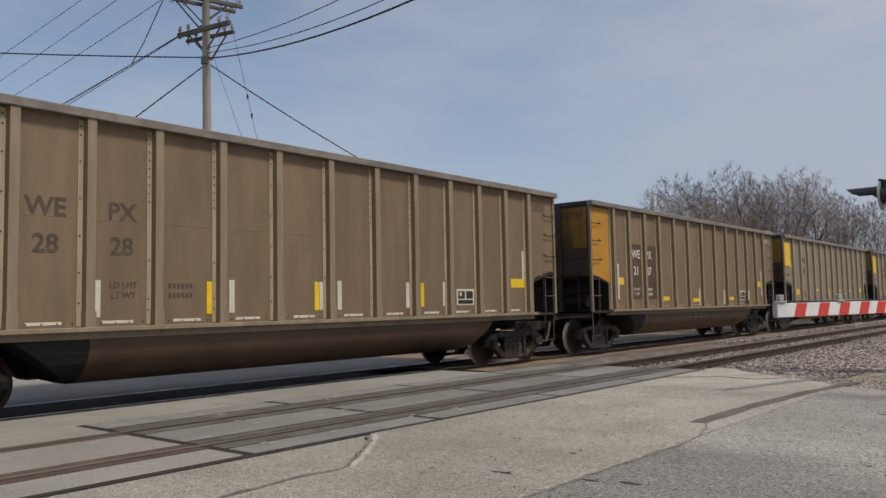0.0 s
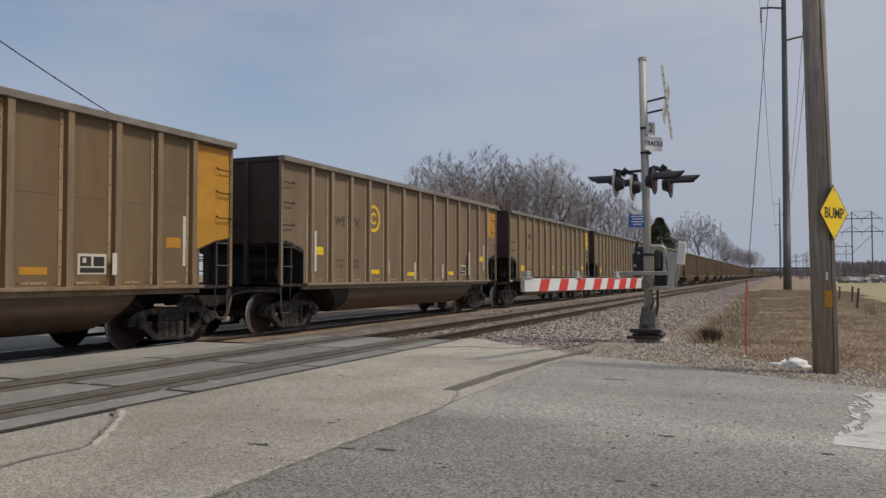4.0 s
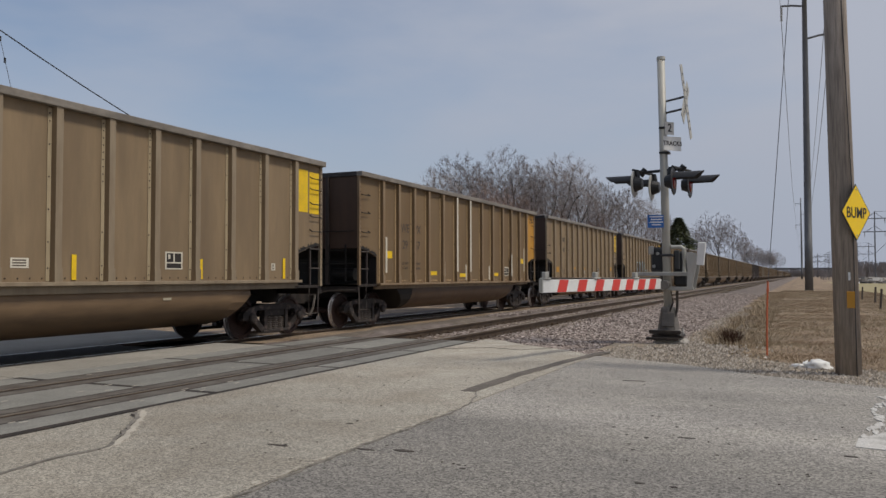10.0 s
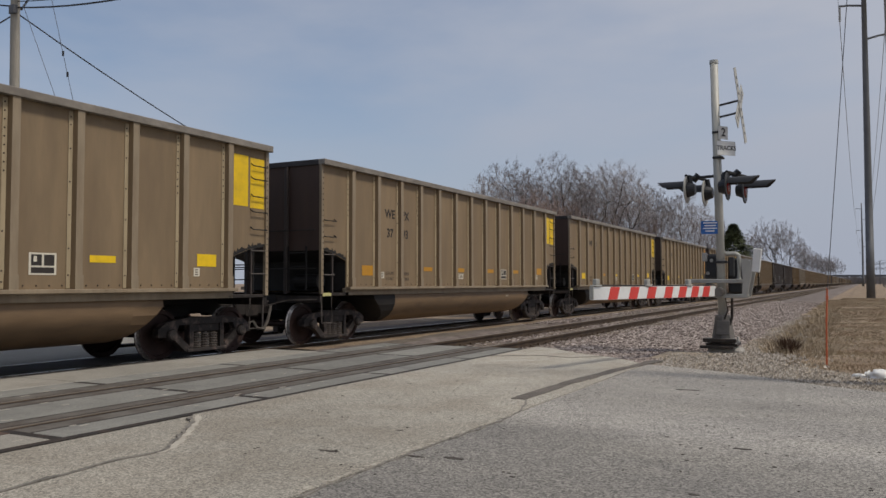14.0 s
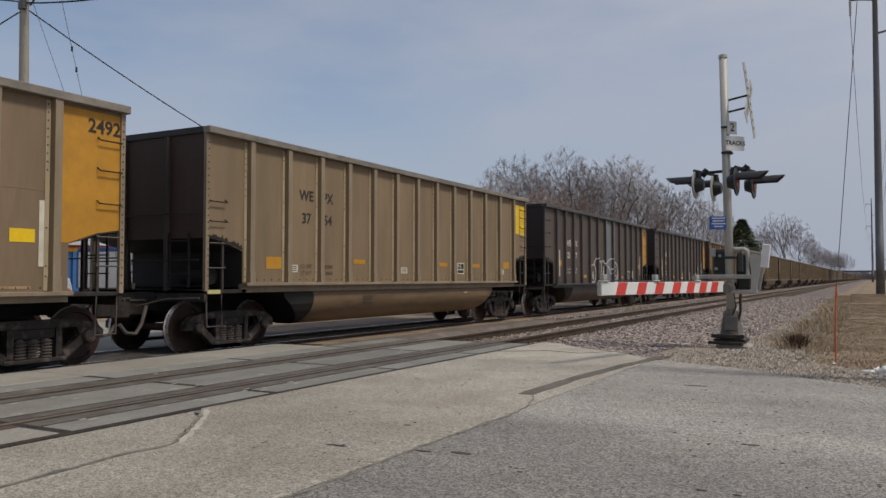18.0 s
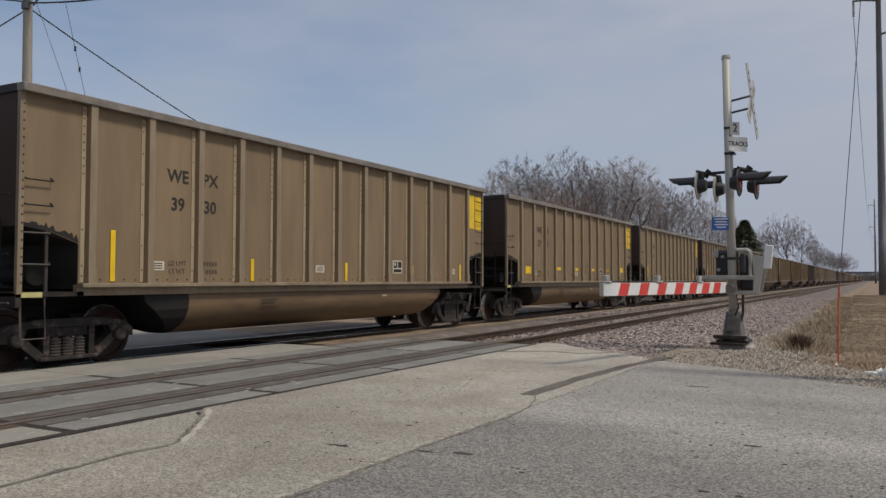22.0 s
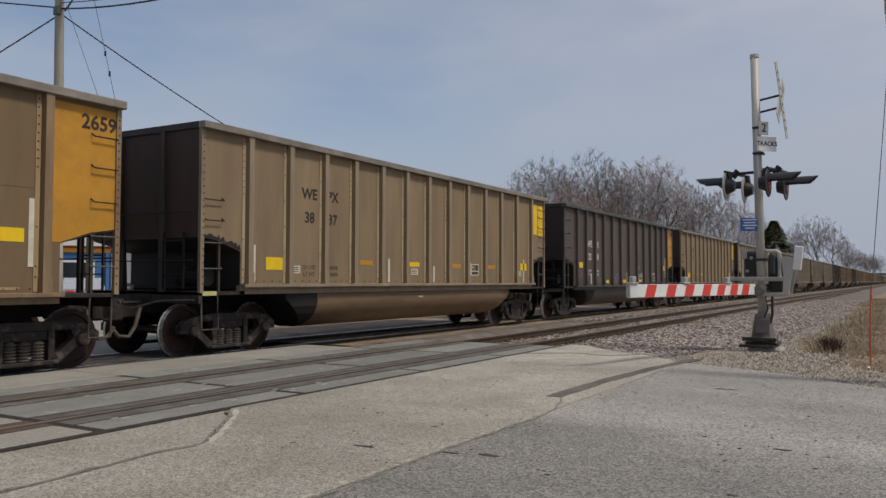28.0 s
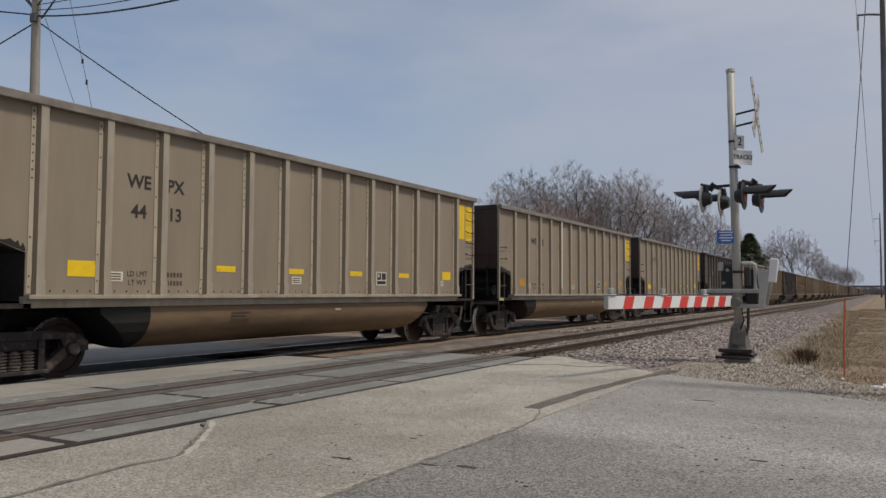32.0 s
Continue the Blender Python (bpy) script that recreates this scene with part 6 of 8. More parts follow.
def side_frame_mesh():
    bm = bmesh.new()
    # cast frame: top member, sloping tension legs, pedestals and a spring opening
    for x0, x1 in ((0.93, 1.07),):
        prism(bm, [(-1.18, 0.42), (-0.98, 0.42), (-0.75, 0.5), (-0.7, 0.62), (0.7, 0.62), (0.75, 0.5), (0.98, 0.42), (1.18, 0.42), (1.18, 0.56), (1.0, 0.68), (0.5, 0.75), (-0.5, 0.75), (-1.0, 0.68), (-1.18, 0.56)], "x", x0, x1)
        for s in (-1, 1):
            prism(bm, [(s * 0.76, 0.5), (s * 0.98, 0.5), (s * 0.52, 0.13), (s * 0.36, 0.16)], "x", x0, x1)
            prism(bm, [(s * 0.34, 0.16), (s * 0.44, 0.2), (s * 0.44, 0.63), (s * 0.34, 0.63)], "x", x0, x1)
        box(bm, (x0 - 0.05, -0.5, 0.12), (x1 + 0.03, 0.5, 0.18), 0.01)
        box(bm, (x0 - 0.03, -0.34, 0.47), (x1 - 0.02, 0.34, 0.63), 0.02)
    bmesh.ops.recalc_face_normals(bm, faces=bm.faces)
    return mesh_of(bm, "side_frame", M_FRAME)


def spring_mesh():
    """Three stacks of coils side by side."""
    bm = bmesh.new()
    for y in (-0.21, 0.0, 0.21):
        prof = [(0.19, 0.04)]
        for i in range(6):
            z = 0.185 + i * 0.046
            prof += [(z, 0.062), (z + 0.01, 0.1), (z + 0.026, 0.1), (z + 0.036, 0.062)]
        lathe(bm, prof + [(0.48, 0.04)], Matrix.Translation((0.99, y, 0)), 12)
    return mesh_of(bm, "spring", M_SPRING)


def cap_mesh():
    bm = bmesh.new()
    lathe(bm, [(1.0, 0.11), (1.12, 0.11), (1.15, 0.09), (1.16, 0.03)], Matrix.Rotation(radians(90), 4, "Y"), 12)
    return mesh_of(bm, "bearing_cap", M_FRAME)


W_MESH, SF_MESH, SP_MESH, CAP_MESH = wheel_mesh(), side_frame_mesh(), spring_mesh(), cap_mesh()
FLIP = Matrix.Rotation(math.pi, 4, "Z")
AXLE_Z = 0.456


def add_truck(car, y, detail=True):
    t = part("truck", boxes(((-0.95, -0.24, 0.5), (0.95, 0.24, 0.74)), ((-0.3, -0.3, 0.7), (0.3, 0.3, 0.95)), bevel=0.02), M_SOOTSHADE, car, "sooty cast steel truck bolster")
    t.matrix_basis = pose(0, y, 0)
    for s in (0, 1):
        o = part("side_frame", SF_MESH, None, t, "greasy cast side frame")
        if s:
            o.matrix_basis = FLIP
        if detail and not s:
            part("spring_nest", SP_MESH, None, t, "coil spring nest")
    for a in (-0.89, 0.89):
        w = part("wheelset", W_MESH, None, t, "steel wheelset with worn rims")
        w.matrix_parent_inverse = Matrix.Translation((0, a, AXLE_Z))
        WHEELSETS.append(w)
        if detail:
            o = part("bearing_cap", CAP_MESH, None, t)
            o.matrix_basis = Matrix.Translation((0, a, AXLE_Z))
    return t


def tub_shell(bm, y0, y1, s):
    prof = [(1.44, 1.12), (1.47, 0.98), (1.45, 0.84), (1.38, 0.69), (1.25, 0.55), (1.05, 0.44), (0.8, 0.39), (0.45, 0.39), (0.2, 0.47), (0.08, 0.6), (0.05, 1.12)]
    rings = []
    for y in (y0, y1):
        rings.append([bm.verts.new((s * x, y, z)) for x, z in prof])
    for i in range(len(prof) - 1):
        bm.faces.new((rings[0][i], rings[0][i + 1], rings[1][i + 1], rings[1][i]))
    return prof


def tub_end(bm, y0, y1, s):
    """Sloping nose, black in front for its shade: from the tub's full section at y0 to a lip under the sill at y1."""
    prof = [(1.44, 1.12), (1.47, 0.98), (1.45, 0.84), (1.38, 0.69), (1.25, 0.55), (1.05, 0.44), (0.8, 0.39), (0.45, 0.39), (0.2, 0.47), (0.08, 0.6), (0.05, 1.12)]
    a = [bm.verts.new((s * x, y0, z)) for x, z in prof]
    b = [bm.verts.new((s * x * 0.98, y0 + (y1 - y0) * min(1.0, (z - 0.39) / 0.6) * 0.9 + (y1 - y0) * 0.1, max(z, 0.45))) for x, z in prof]
    for i in range(len(prof) - 1):
        bm.faces.new((a[i], a[i + 1], b[i + 1], b[i]))
    bm.faces.new(b)


def build_car(paint, rib_paint, style, full, label):
    car = thing("coal_car", pose(CX, -60, RAIL_Z), label, "rail car", "coal cars of the train")
    low = LEDGE[style]
    ribs = RIBS[style]
    out = [(-HL + 0.94, low - 0.025), (HL - 0.94, low - 0.025), (HL - 0.94, 1.88), (HL - 0.47, 2.04), (HL, 2.11), (HL, 4.0), (-HL, 4.0), (-HL, 2.11), (-HL + 0.47, 2.04), (-HL + 0.94, 1.88)]
    for s in (-1, 1):
        bm = bmesh.new()
        prism(bm, out, "x", s * 1.48, s * 1.5)
        part("side_wall", bm, paint, car, "weathered body side")
    part("floor_plate", boxes(((-1.47, -HL + 0.94, low - 0.09), (1.47, HL - 0.94, low - 0.03))), M_SOOTSHADE, car)
    for s in (-1, 1):
        e = part("end_wall", boxes(((-1.475, s * HL - 0.025, 2.1), (1.475, s * HL, 4.0))), M_ENDS.get(paint.name, M_SOOTSHADE), car, "soot-darkened end wall")
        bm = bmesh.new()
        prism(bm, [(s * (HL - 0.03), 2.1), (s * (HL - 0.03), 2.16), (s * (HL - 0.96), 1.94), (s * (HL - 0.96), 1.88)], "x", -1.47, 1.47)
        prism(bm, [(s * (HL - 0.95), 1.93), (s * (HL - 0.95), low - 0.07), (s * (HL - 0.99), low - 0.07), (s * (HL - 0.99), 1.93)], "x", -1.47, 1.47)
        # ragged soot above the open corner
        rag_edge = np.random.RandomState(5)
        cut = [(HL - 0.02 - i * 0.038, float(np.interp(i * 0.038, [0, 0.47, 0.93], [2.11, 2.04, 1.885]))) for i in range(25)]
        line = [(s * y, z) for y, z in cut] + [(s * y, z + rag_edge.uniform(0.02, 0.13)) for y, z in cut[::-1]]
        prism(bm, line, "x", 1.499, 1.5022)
        part("slope_sheet", bm, M_SOOTSHADE, car, "black sloping end sheet")
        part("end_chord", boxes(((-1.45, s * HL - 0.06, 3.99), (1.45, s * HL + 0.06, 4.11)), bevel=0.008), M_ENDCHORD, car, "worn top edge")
        part("top_chord", boxes(((s * 1.45, -HL - 0.06, 3.985), (s * 1.625, HL + 0.06, 4.11)), bevel=0.01), M_DARKCHORD if paint is M_DARK else M_CHORD, car, "worn steel top chord")
        sill = boxes(((s * 1.40, -HL + 0.93, min(1.1, low - 0.16)), (s * 1.5, HL - 0.93, low - 0.026)), bevel=0.005)
        box(sill, (s * 1.5, -HL + 0.93, low - 0.062), (s * 1.63, HL - 0.93, low), 0.006)
        part("side_sill", sill, rib_paint, car, "side sill ledge")
        bm = bmesh.new()
        TUBS = {"B": M_TUB, "A": M_DARK if paint is M_DARK else M_TUBDARK}
        tub_shell(bm, -4.26, 4.24, s)
        part("tub", bm, TUBS[style] or paint, car, "rounded belly tub", True)
        # leading nose coloured black to imitate its shadowed face
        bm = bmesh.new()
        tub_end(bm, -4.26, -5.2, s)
        part("tub_nose", bm, M_SOOTSHADE, car, "black sloping tub end")
        bm = bmesh.new()
        tub_end(bm, 4.24, 4.9, s)
        part("tub_nose", bm, TUBS[style] or paint, car)
        add_truck(car, s * (HL - 1.14), full)
        cp = boxes(((-0.12, s * HL - 0.15, 0.72), (0.12, s * (HL + 0.6), 0.96)), ((-0.2, s * (HL + 0.58), 0.68), (0.2, s * (HL + 0.915), 1.0)), bevel=0.03)
        part("coupler", cp, M_TRUCK, car, "rusty knuckle coupler")
    if style == "A" and paint is not M_DARK:
        part("weld_seam", boxes(((1.499, -HL + 0.06, 2.635), (1.5035, HL - 0.06, 2.65))), RIB_SIDES[rib_paint.name], car, "thin weld seam along the side")
    part("centre_sill", boxes(((-0.28, -HL - 0.05, 0.78), (0.28, HL + 0.05, 1.12))), M_SOOTSHADE, car)
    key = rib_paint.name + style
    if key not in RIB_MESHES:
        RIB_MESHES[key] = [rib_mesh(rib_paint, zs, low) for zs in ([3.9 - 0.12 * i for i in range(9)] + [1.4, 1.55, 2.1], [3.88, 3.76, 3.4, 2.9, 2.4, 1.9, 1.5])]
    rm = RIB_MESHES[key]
    if not full:
        bm = bmesh.new()
        for s in ribs:
            for q in (-1, 1):
                box(bm, (q * 1.5, MID - s - 0.06, low + 0.005), (q * 1.6, MID - s + 0.06, 3.99))
        tagged(part("side_ribbing", bm, rib_paint, car), kind="stuff")
        return car
    bm = bmesh.new()
    for a, b in zip(ribs, ribs[1:]):
        for k in (0.2, 0.4, 0.6, 0.8):
            y = MID - a - (b - a) * k
            tube(bm, (1.5, y, low + 0.055), (1.512, y, low + 0.055), 0.016, 0.01, 5, True)
    tagged(part("rivet_band", bm, M_RIVET, car, "dark rivets above the sill"), kind="stuff")
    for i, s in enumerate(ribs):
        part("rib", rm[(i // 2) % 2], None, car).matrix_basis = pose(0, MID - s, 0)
    bm = bmesh.new()
    for s in ribs:
        box(bm, (-1.6, MID - s - 0.06, low + 0.005), (-1.5, MID - s + 0.06, 3.99))
    tagged(part("far_side_rib", bm, rib_paint, car), kind="stuff")
    for s in (-1, 1):
        for q in (-1, 1):
            bm = boxes(((q * 1.47, s * HL - 0.05, 1.14), (q * 1.535, s * HL + 0.03, 3.99)))
            for i in range(22):
                z = 1.3 + i * 0.12
                tube(bm, (q * 1.535, s * (HL - 0.01), z), (q * 1.545, s * (HL - 0.01), z), 0.018, 0.01, 5)
            post = part("corner_post", bm, rib_paint, car, "riveted corner post")
            post.data.materials.append(M_RIVET)
            post.data.polygons.foreach_set("material_index", [0] * 6 + [1] * (len(post.data.polygons) - 6))
            if q > 0 or s < 0:
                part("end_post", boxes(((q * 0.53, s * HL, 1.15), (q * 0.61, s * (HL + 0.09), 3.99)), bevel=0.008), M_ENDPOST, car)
            if q < 0:
                continue
            part("sill_step", rod([(q * 1.47, s * (HL - 0.04), 1.12), (q * 1.47, s * (HL - 0.06), 0.5), (q * 1.47, s * (HL - 0.44), 0.5), (q * 1.47, s * (HL - 0.42), 1.12)], 0.018), M_ENDRAIL, car, "dull steel step stirrup")
            part("ladder_post", boxes(((q * 1.46, s * (HL - 0.42) - 0.022, 1.14), (q * 1.5, s * (HL - 0.42) + 0.022, 2.05))), M_ENDPOST, car)
            for z in (1.57, 2.02):
                part("handrail", rod([(q * 1.5, s * (HL + 0.02), z), (q * 1.52, s * (HL + 0.02), z - 0.01), (q * 1.52, s * (HL - 0.46), z - 0.01), (q * 1.5, s * (HL - 0.46), z + 0.02)], 0.014), M_ENDRAIL, car, "dull steel handrail")
        part("end_platform", boxes(((-1.5, s * (HL - 1.04), 1.1), (1.5, s * (HL + 0.04), 1.16)), ((-1.5, s * HL - 0.04, 0.95), (1.5, s * HL + 0.04, 1.16)), bevel=0.006), M_TRUCK, car, "end platform plate")
        part("platform_brace", rod([(-0.6, s * (HL - 0.1), 1.15), (-0.6, s * (HL - 0.05), 2.1)], 0.05, 6), M_SOOTSHADE, car)
        for z in (2.55, 1.7):
            part("end_rail", rod([(-1.4, s * (HL + 0.1), z), (1.4, s * (HL + 0.1), z)], 0.013), M_SOOTSHADE, car)
        bm = boxes(*[((x - 0.02, s * (HL + 0.05) - 0.012, 1.2), (x + 0.02, s * (HL + 0.05) + 0.012, 2.2)) for x in (0.62, 1.12)])
        for z in (1.45, 1.75, 2.05):
            tube(bm, (0.6, s * (HL + 0.07), z), (1.14, s * (HL + 0.07), z), 0.013, seg=6)
        part("end_ladder", bm, M_SOOTSHADE, car, "sooty welded end ladder")
        part("uncoupling_lever", rod([(1.46, s * (HL + 0.12), 1.02), (0.7, s * (HL + 0.16), 1.0), (0.2, s * (HL + 0.4), 0.86)], 0.016), M_ENDRAIL, car, "bent uncoupling lever")
        part("air_hose", rod([(0.35, s * (HL + 0.3), 0.9), (0.36, s * (HL + 0.42), 0.55), (0.36, s * (HL + 0.55), 0.38), (0.34, s * (HL + 0.74), 0.4), (0.33, s * (HL + 0.88), 0.56)], 0.034, 7), M_RUBBER, car, "dusty rubber air hose")
        # grab irons on both sides
        for q in (1,):
            for z in ((3.52, 3.05, 2.54) if style == "A" else ((3.68, 3.42, 3.08, 2.78, 2.44) if s > 0 else (2.78, 2.42))):
                y0, y1 = s * (HL - 0.05), s * (HL - 0.46)
                part("grab_iron", rod([(q * 1.5, y0, z), (q * 1.57, y0, z - 0.02), (q * 1.57, y1, z - 0.02), (q * 1.5, y1, z + 0.03)], 0.012), M_SOOTSHADE, car)
    bm = bmesh.new()
    lathe(bm, [(-0.35, 0.05), (-0.33, 0.17), (0.33, 0.17), (0.35, 0.05)], Matrix.Translation((0.75, -HL + 0.55, 1.42)) @ Matrix.Rotation(radians(90), 4, "Y"), 14)
    part("brake_reservoir", bm, M_SOOTSHADE, car, "black brake cylinder")
    bm = bmesh.new()
    lathe(bm, [(0, 0.24), (0.03, 0.25), (0.05, 0.22)], Matrix.Translation((-0.9, HL + 0.12, 2.4)) @ Matrix.Rotation(radians(-90), 4, "X"), 16)
    part("hand_brake_wheel", bm, M_SOOTSHADE, car)
    return car


RIB_MESHES = {}
# end walls much darker than the side paint
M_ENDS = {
    "tan_car_paint": mat("dark_tan_end", (0.056, 0.035, 0.027), 0.75, spread=0.3, grain=4, blotch=0.5, stretch=UP, tint=(0.085, 0.058, 0.042), tint_amount=0.6),
    "grey_tan_car_paint": mat("dark_grey_end", (0.056, 0.036, 0.028), 0.75, spread=0.3, grain=4, blotch=0.5, stretch=UP, tint=(0.1, 0.07, 0.05), tint_amount=0.6),
    "rusty_tan_car_paint": mat("dark_rust_end", (0.065, 0.04, 0.028), 0.75, spread=0.3, grain=4, blotch=0.5, stretch=UP, tint=(0.12, 0.065, 0.03), tint_amount=0.6),
    "dark_brown_car_paint": mat("black_brown_end", (0.036, 0.028, 0.025), 0.75, spread=0.3, grain=4, blotch=0.5, stretch=UP)}
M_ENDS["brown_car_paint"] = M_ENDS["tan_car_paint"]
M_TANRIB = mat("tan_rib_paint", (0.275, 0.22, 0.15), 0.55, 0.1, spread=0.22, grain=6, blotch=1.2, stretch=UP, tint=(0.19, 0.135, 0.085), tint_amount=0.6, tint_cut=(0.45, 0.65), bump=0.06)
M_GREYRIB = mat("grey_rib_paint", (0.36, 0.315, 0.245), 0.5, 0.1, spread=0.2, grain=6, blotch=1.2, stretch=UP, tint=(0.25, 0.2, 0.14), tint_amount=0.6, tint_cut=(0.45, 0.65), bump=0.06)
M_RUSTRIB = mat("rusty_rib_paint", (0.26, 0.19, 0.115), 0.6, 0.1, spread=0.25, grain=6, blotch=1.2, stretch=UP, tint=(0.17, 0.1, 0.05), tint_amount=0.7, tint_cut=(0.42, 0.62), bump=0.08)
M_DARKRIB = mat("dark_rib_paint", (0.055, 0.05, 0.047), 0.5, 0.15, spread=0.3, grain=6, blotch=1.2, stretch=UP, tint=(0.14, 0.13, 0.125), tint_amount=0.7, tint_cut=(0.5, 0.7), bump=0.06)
# pale flange colours stand in for the light these strips catch
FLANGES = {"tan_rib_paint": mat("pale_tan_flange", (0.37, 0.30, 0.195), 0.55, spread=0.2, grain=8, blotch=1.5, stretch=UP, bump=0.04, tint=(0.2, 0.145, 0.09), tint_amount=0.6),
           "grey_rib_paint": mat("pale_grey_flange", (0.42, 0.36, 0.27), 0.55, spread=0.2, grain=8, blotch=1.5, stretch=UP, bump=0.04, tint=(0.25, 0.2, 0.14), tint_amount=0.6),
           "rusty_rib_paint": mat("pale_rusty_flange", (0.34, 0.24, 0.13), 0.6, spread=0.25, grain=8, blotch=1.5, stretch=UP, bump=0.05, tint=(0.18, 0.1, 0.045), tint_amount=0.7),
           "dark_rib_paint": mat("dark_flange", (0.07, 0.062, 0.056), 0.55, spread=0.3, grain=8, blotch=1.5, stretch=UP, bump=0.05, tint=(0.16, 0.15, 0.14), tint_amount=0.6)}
# panel paint, darker than the rib fronts, paints the shade on rib sides
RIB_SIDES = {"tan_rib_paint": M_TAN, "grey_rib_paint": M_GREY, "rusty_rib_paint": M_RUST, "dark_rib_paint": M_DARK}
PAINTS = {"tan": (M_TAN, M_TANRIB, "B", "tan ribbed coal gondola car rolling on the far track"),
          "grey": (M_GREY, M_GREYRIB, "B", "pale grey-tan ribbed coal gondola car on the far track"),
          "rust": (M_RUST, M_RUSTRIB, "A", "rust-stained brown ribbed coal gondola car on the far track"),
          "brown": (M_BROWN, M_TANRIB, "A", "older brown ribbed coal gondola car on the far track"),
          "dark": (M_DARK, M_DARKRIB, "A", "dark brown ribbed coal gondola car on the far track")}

# order in the train, number halves, paint, yellow end (R right square, F right full, L left square, G left full, - none)
CARS = [
    (0, "28", "28", "brown", "-"), (1, "21", "87", "brown", "G"), (2, "43", "94", "grey", "L"), (3, "42", "37", "grey", "L"), (4, "44", "", "grey", "L"), (5, "", "", "rust", "F"),
    (6, "", "", "brown", "R"), (7, "36", "15", "tan", "R"), (8, "", "63", "tan", "R"), (9, "42", "33", "grey", "R"), (10, "38", "99", "tan", "R"), (11, "39", "73", "tan", "R"),
    (12, "40", "54", "tan", "R"), (13, "39", "52", "tan", "R"), (14, "29", "67", "rust", "F"), (15, "43", "58", "tan", "R"), (16, "35", "62", "tan", "R"), (17, "33", "94", "tan", "R"),
    (18, "36", "53", "tan", "R"), (19, "37", "93", "tan", "R"), (20, "", "", "tan", "R"), (21, "", "", "tan", "F"), (22, "38", "61", "tan", "R"), (23, "24", "92", "brown", "F"),
    (24, "37", "54", "tan", "R"), (25, "23", "67", "dark", "F"), (26, "20", "13", "dark", "F"), (27, "29", "71", "rust", "F"), (28, "43", "80", "grey", "R"), (29, "39", "30", "tan", "R"),
    (30, "37", "55", "tan", "R"), (31, "34", "56", "tan", "R"), (32, "25", "37", "brown", "F"), (33, "36", "48", "tan", "R"), (34, "", "", "brown", "R"), (35, "", "", "tan", "R"),
    (36, "26", "59", "rust", "F"), (37, "38", "37", "tan", "R"), (38, "22", "48", "dark", "F"), (39, "37", "74", "tan", "R"), (40, "44", "26", "grey", "R"), (41, "33", "39", "tan", "F"),
    (42, "44", "13", "grey", "R"), (43, "", "", "grey", "R"), (44, "", "", "grey", "R"), (45, "", "", "dark", "F"), (46, "", "", "tan", "R"), (47, "", "", "tan", "R"), (48, "", "", "dark", "F"),
    (49, "", "", "tan", "R"), (50, "", "", "tan", "R"), (51, "", "", "grey", "R"), (52, "", "", "tan", "R")]


def decal(car, name, s0, s1, z0, z1, material, label="", x=1.5):
    return part(name, boxes(((x, MID - s0, z0), (x + 0.005, MID - s1, z1))), material, car, label)


def letters(car, words, s, z, height, material, label, squeeze=1.0):
    o = part("lettering", text_mesh(words, height, material, 0.007 if height > 0.2 else 0.0), None, car, label)
    o.matrix_basis = Matrix.Translation((1.504, MID - s, z)) @ SIDE @ Matrix.Diagonal((squeeze, 1, 1, 1))
    return o


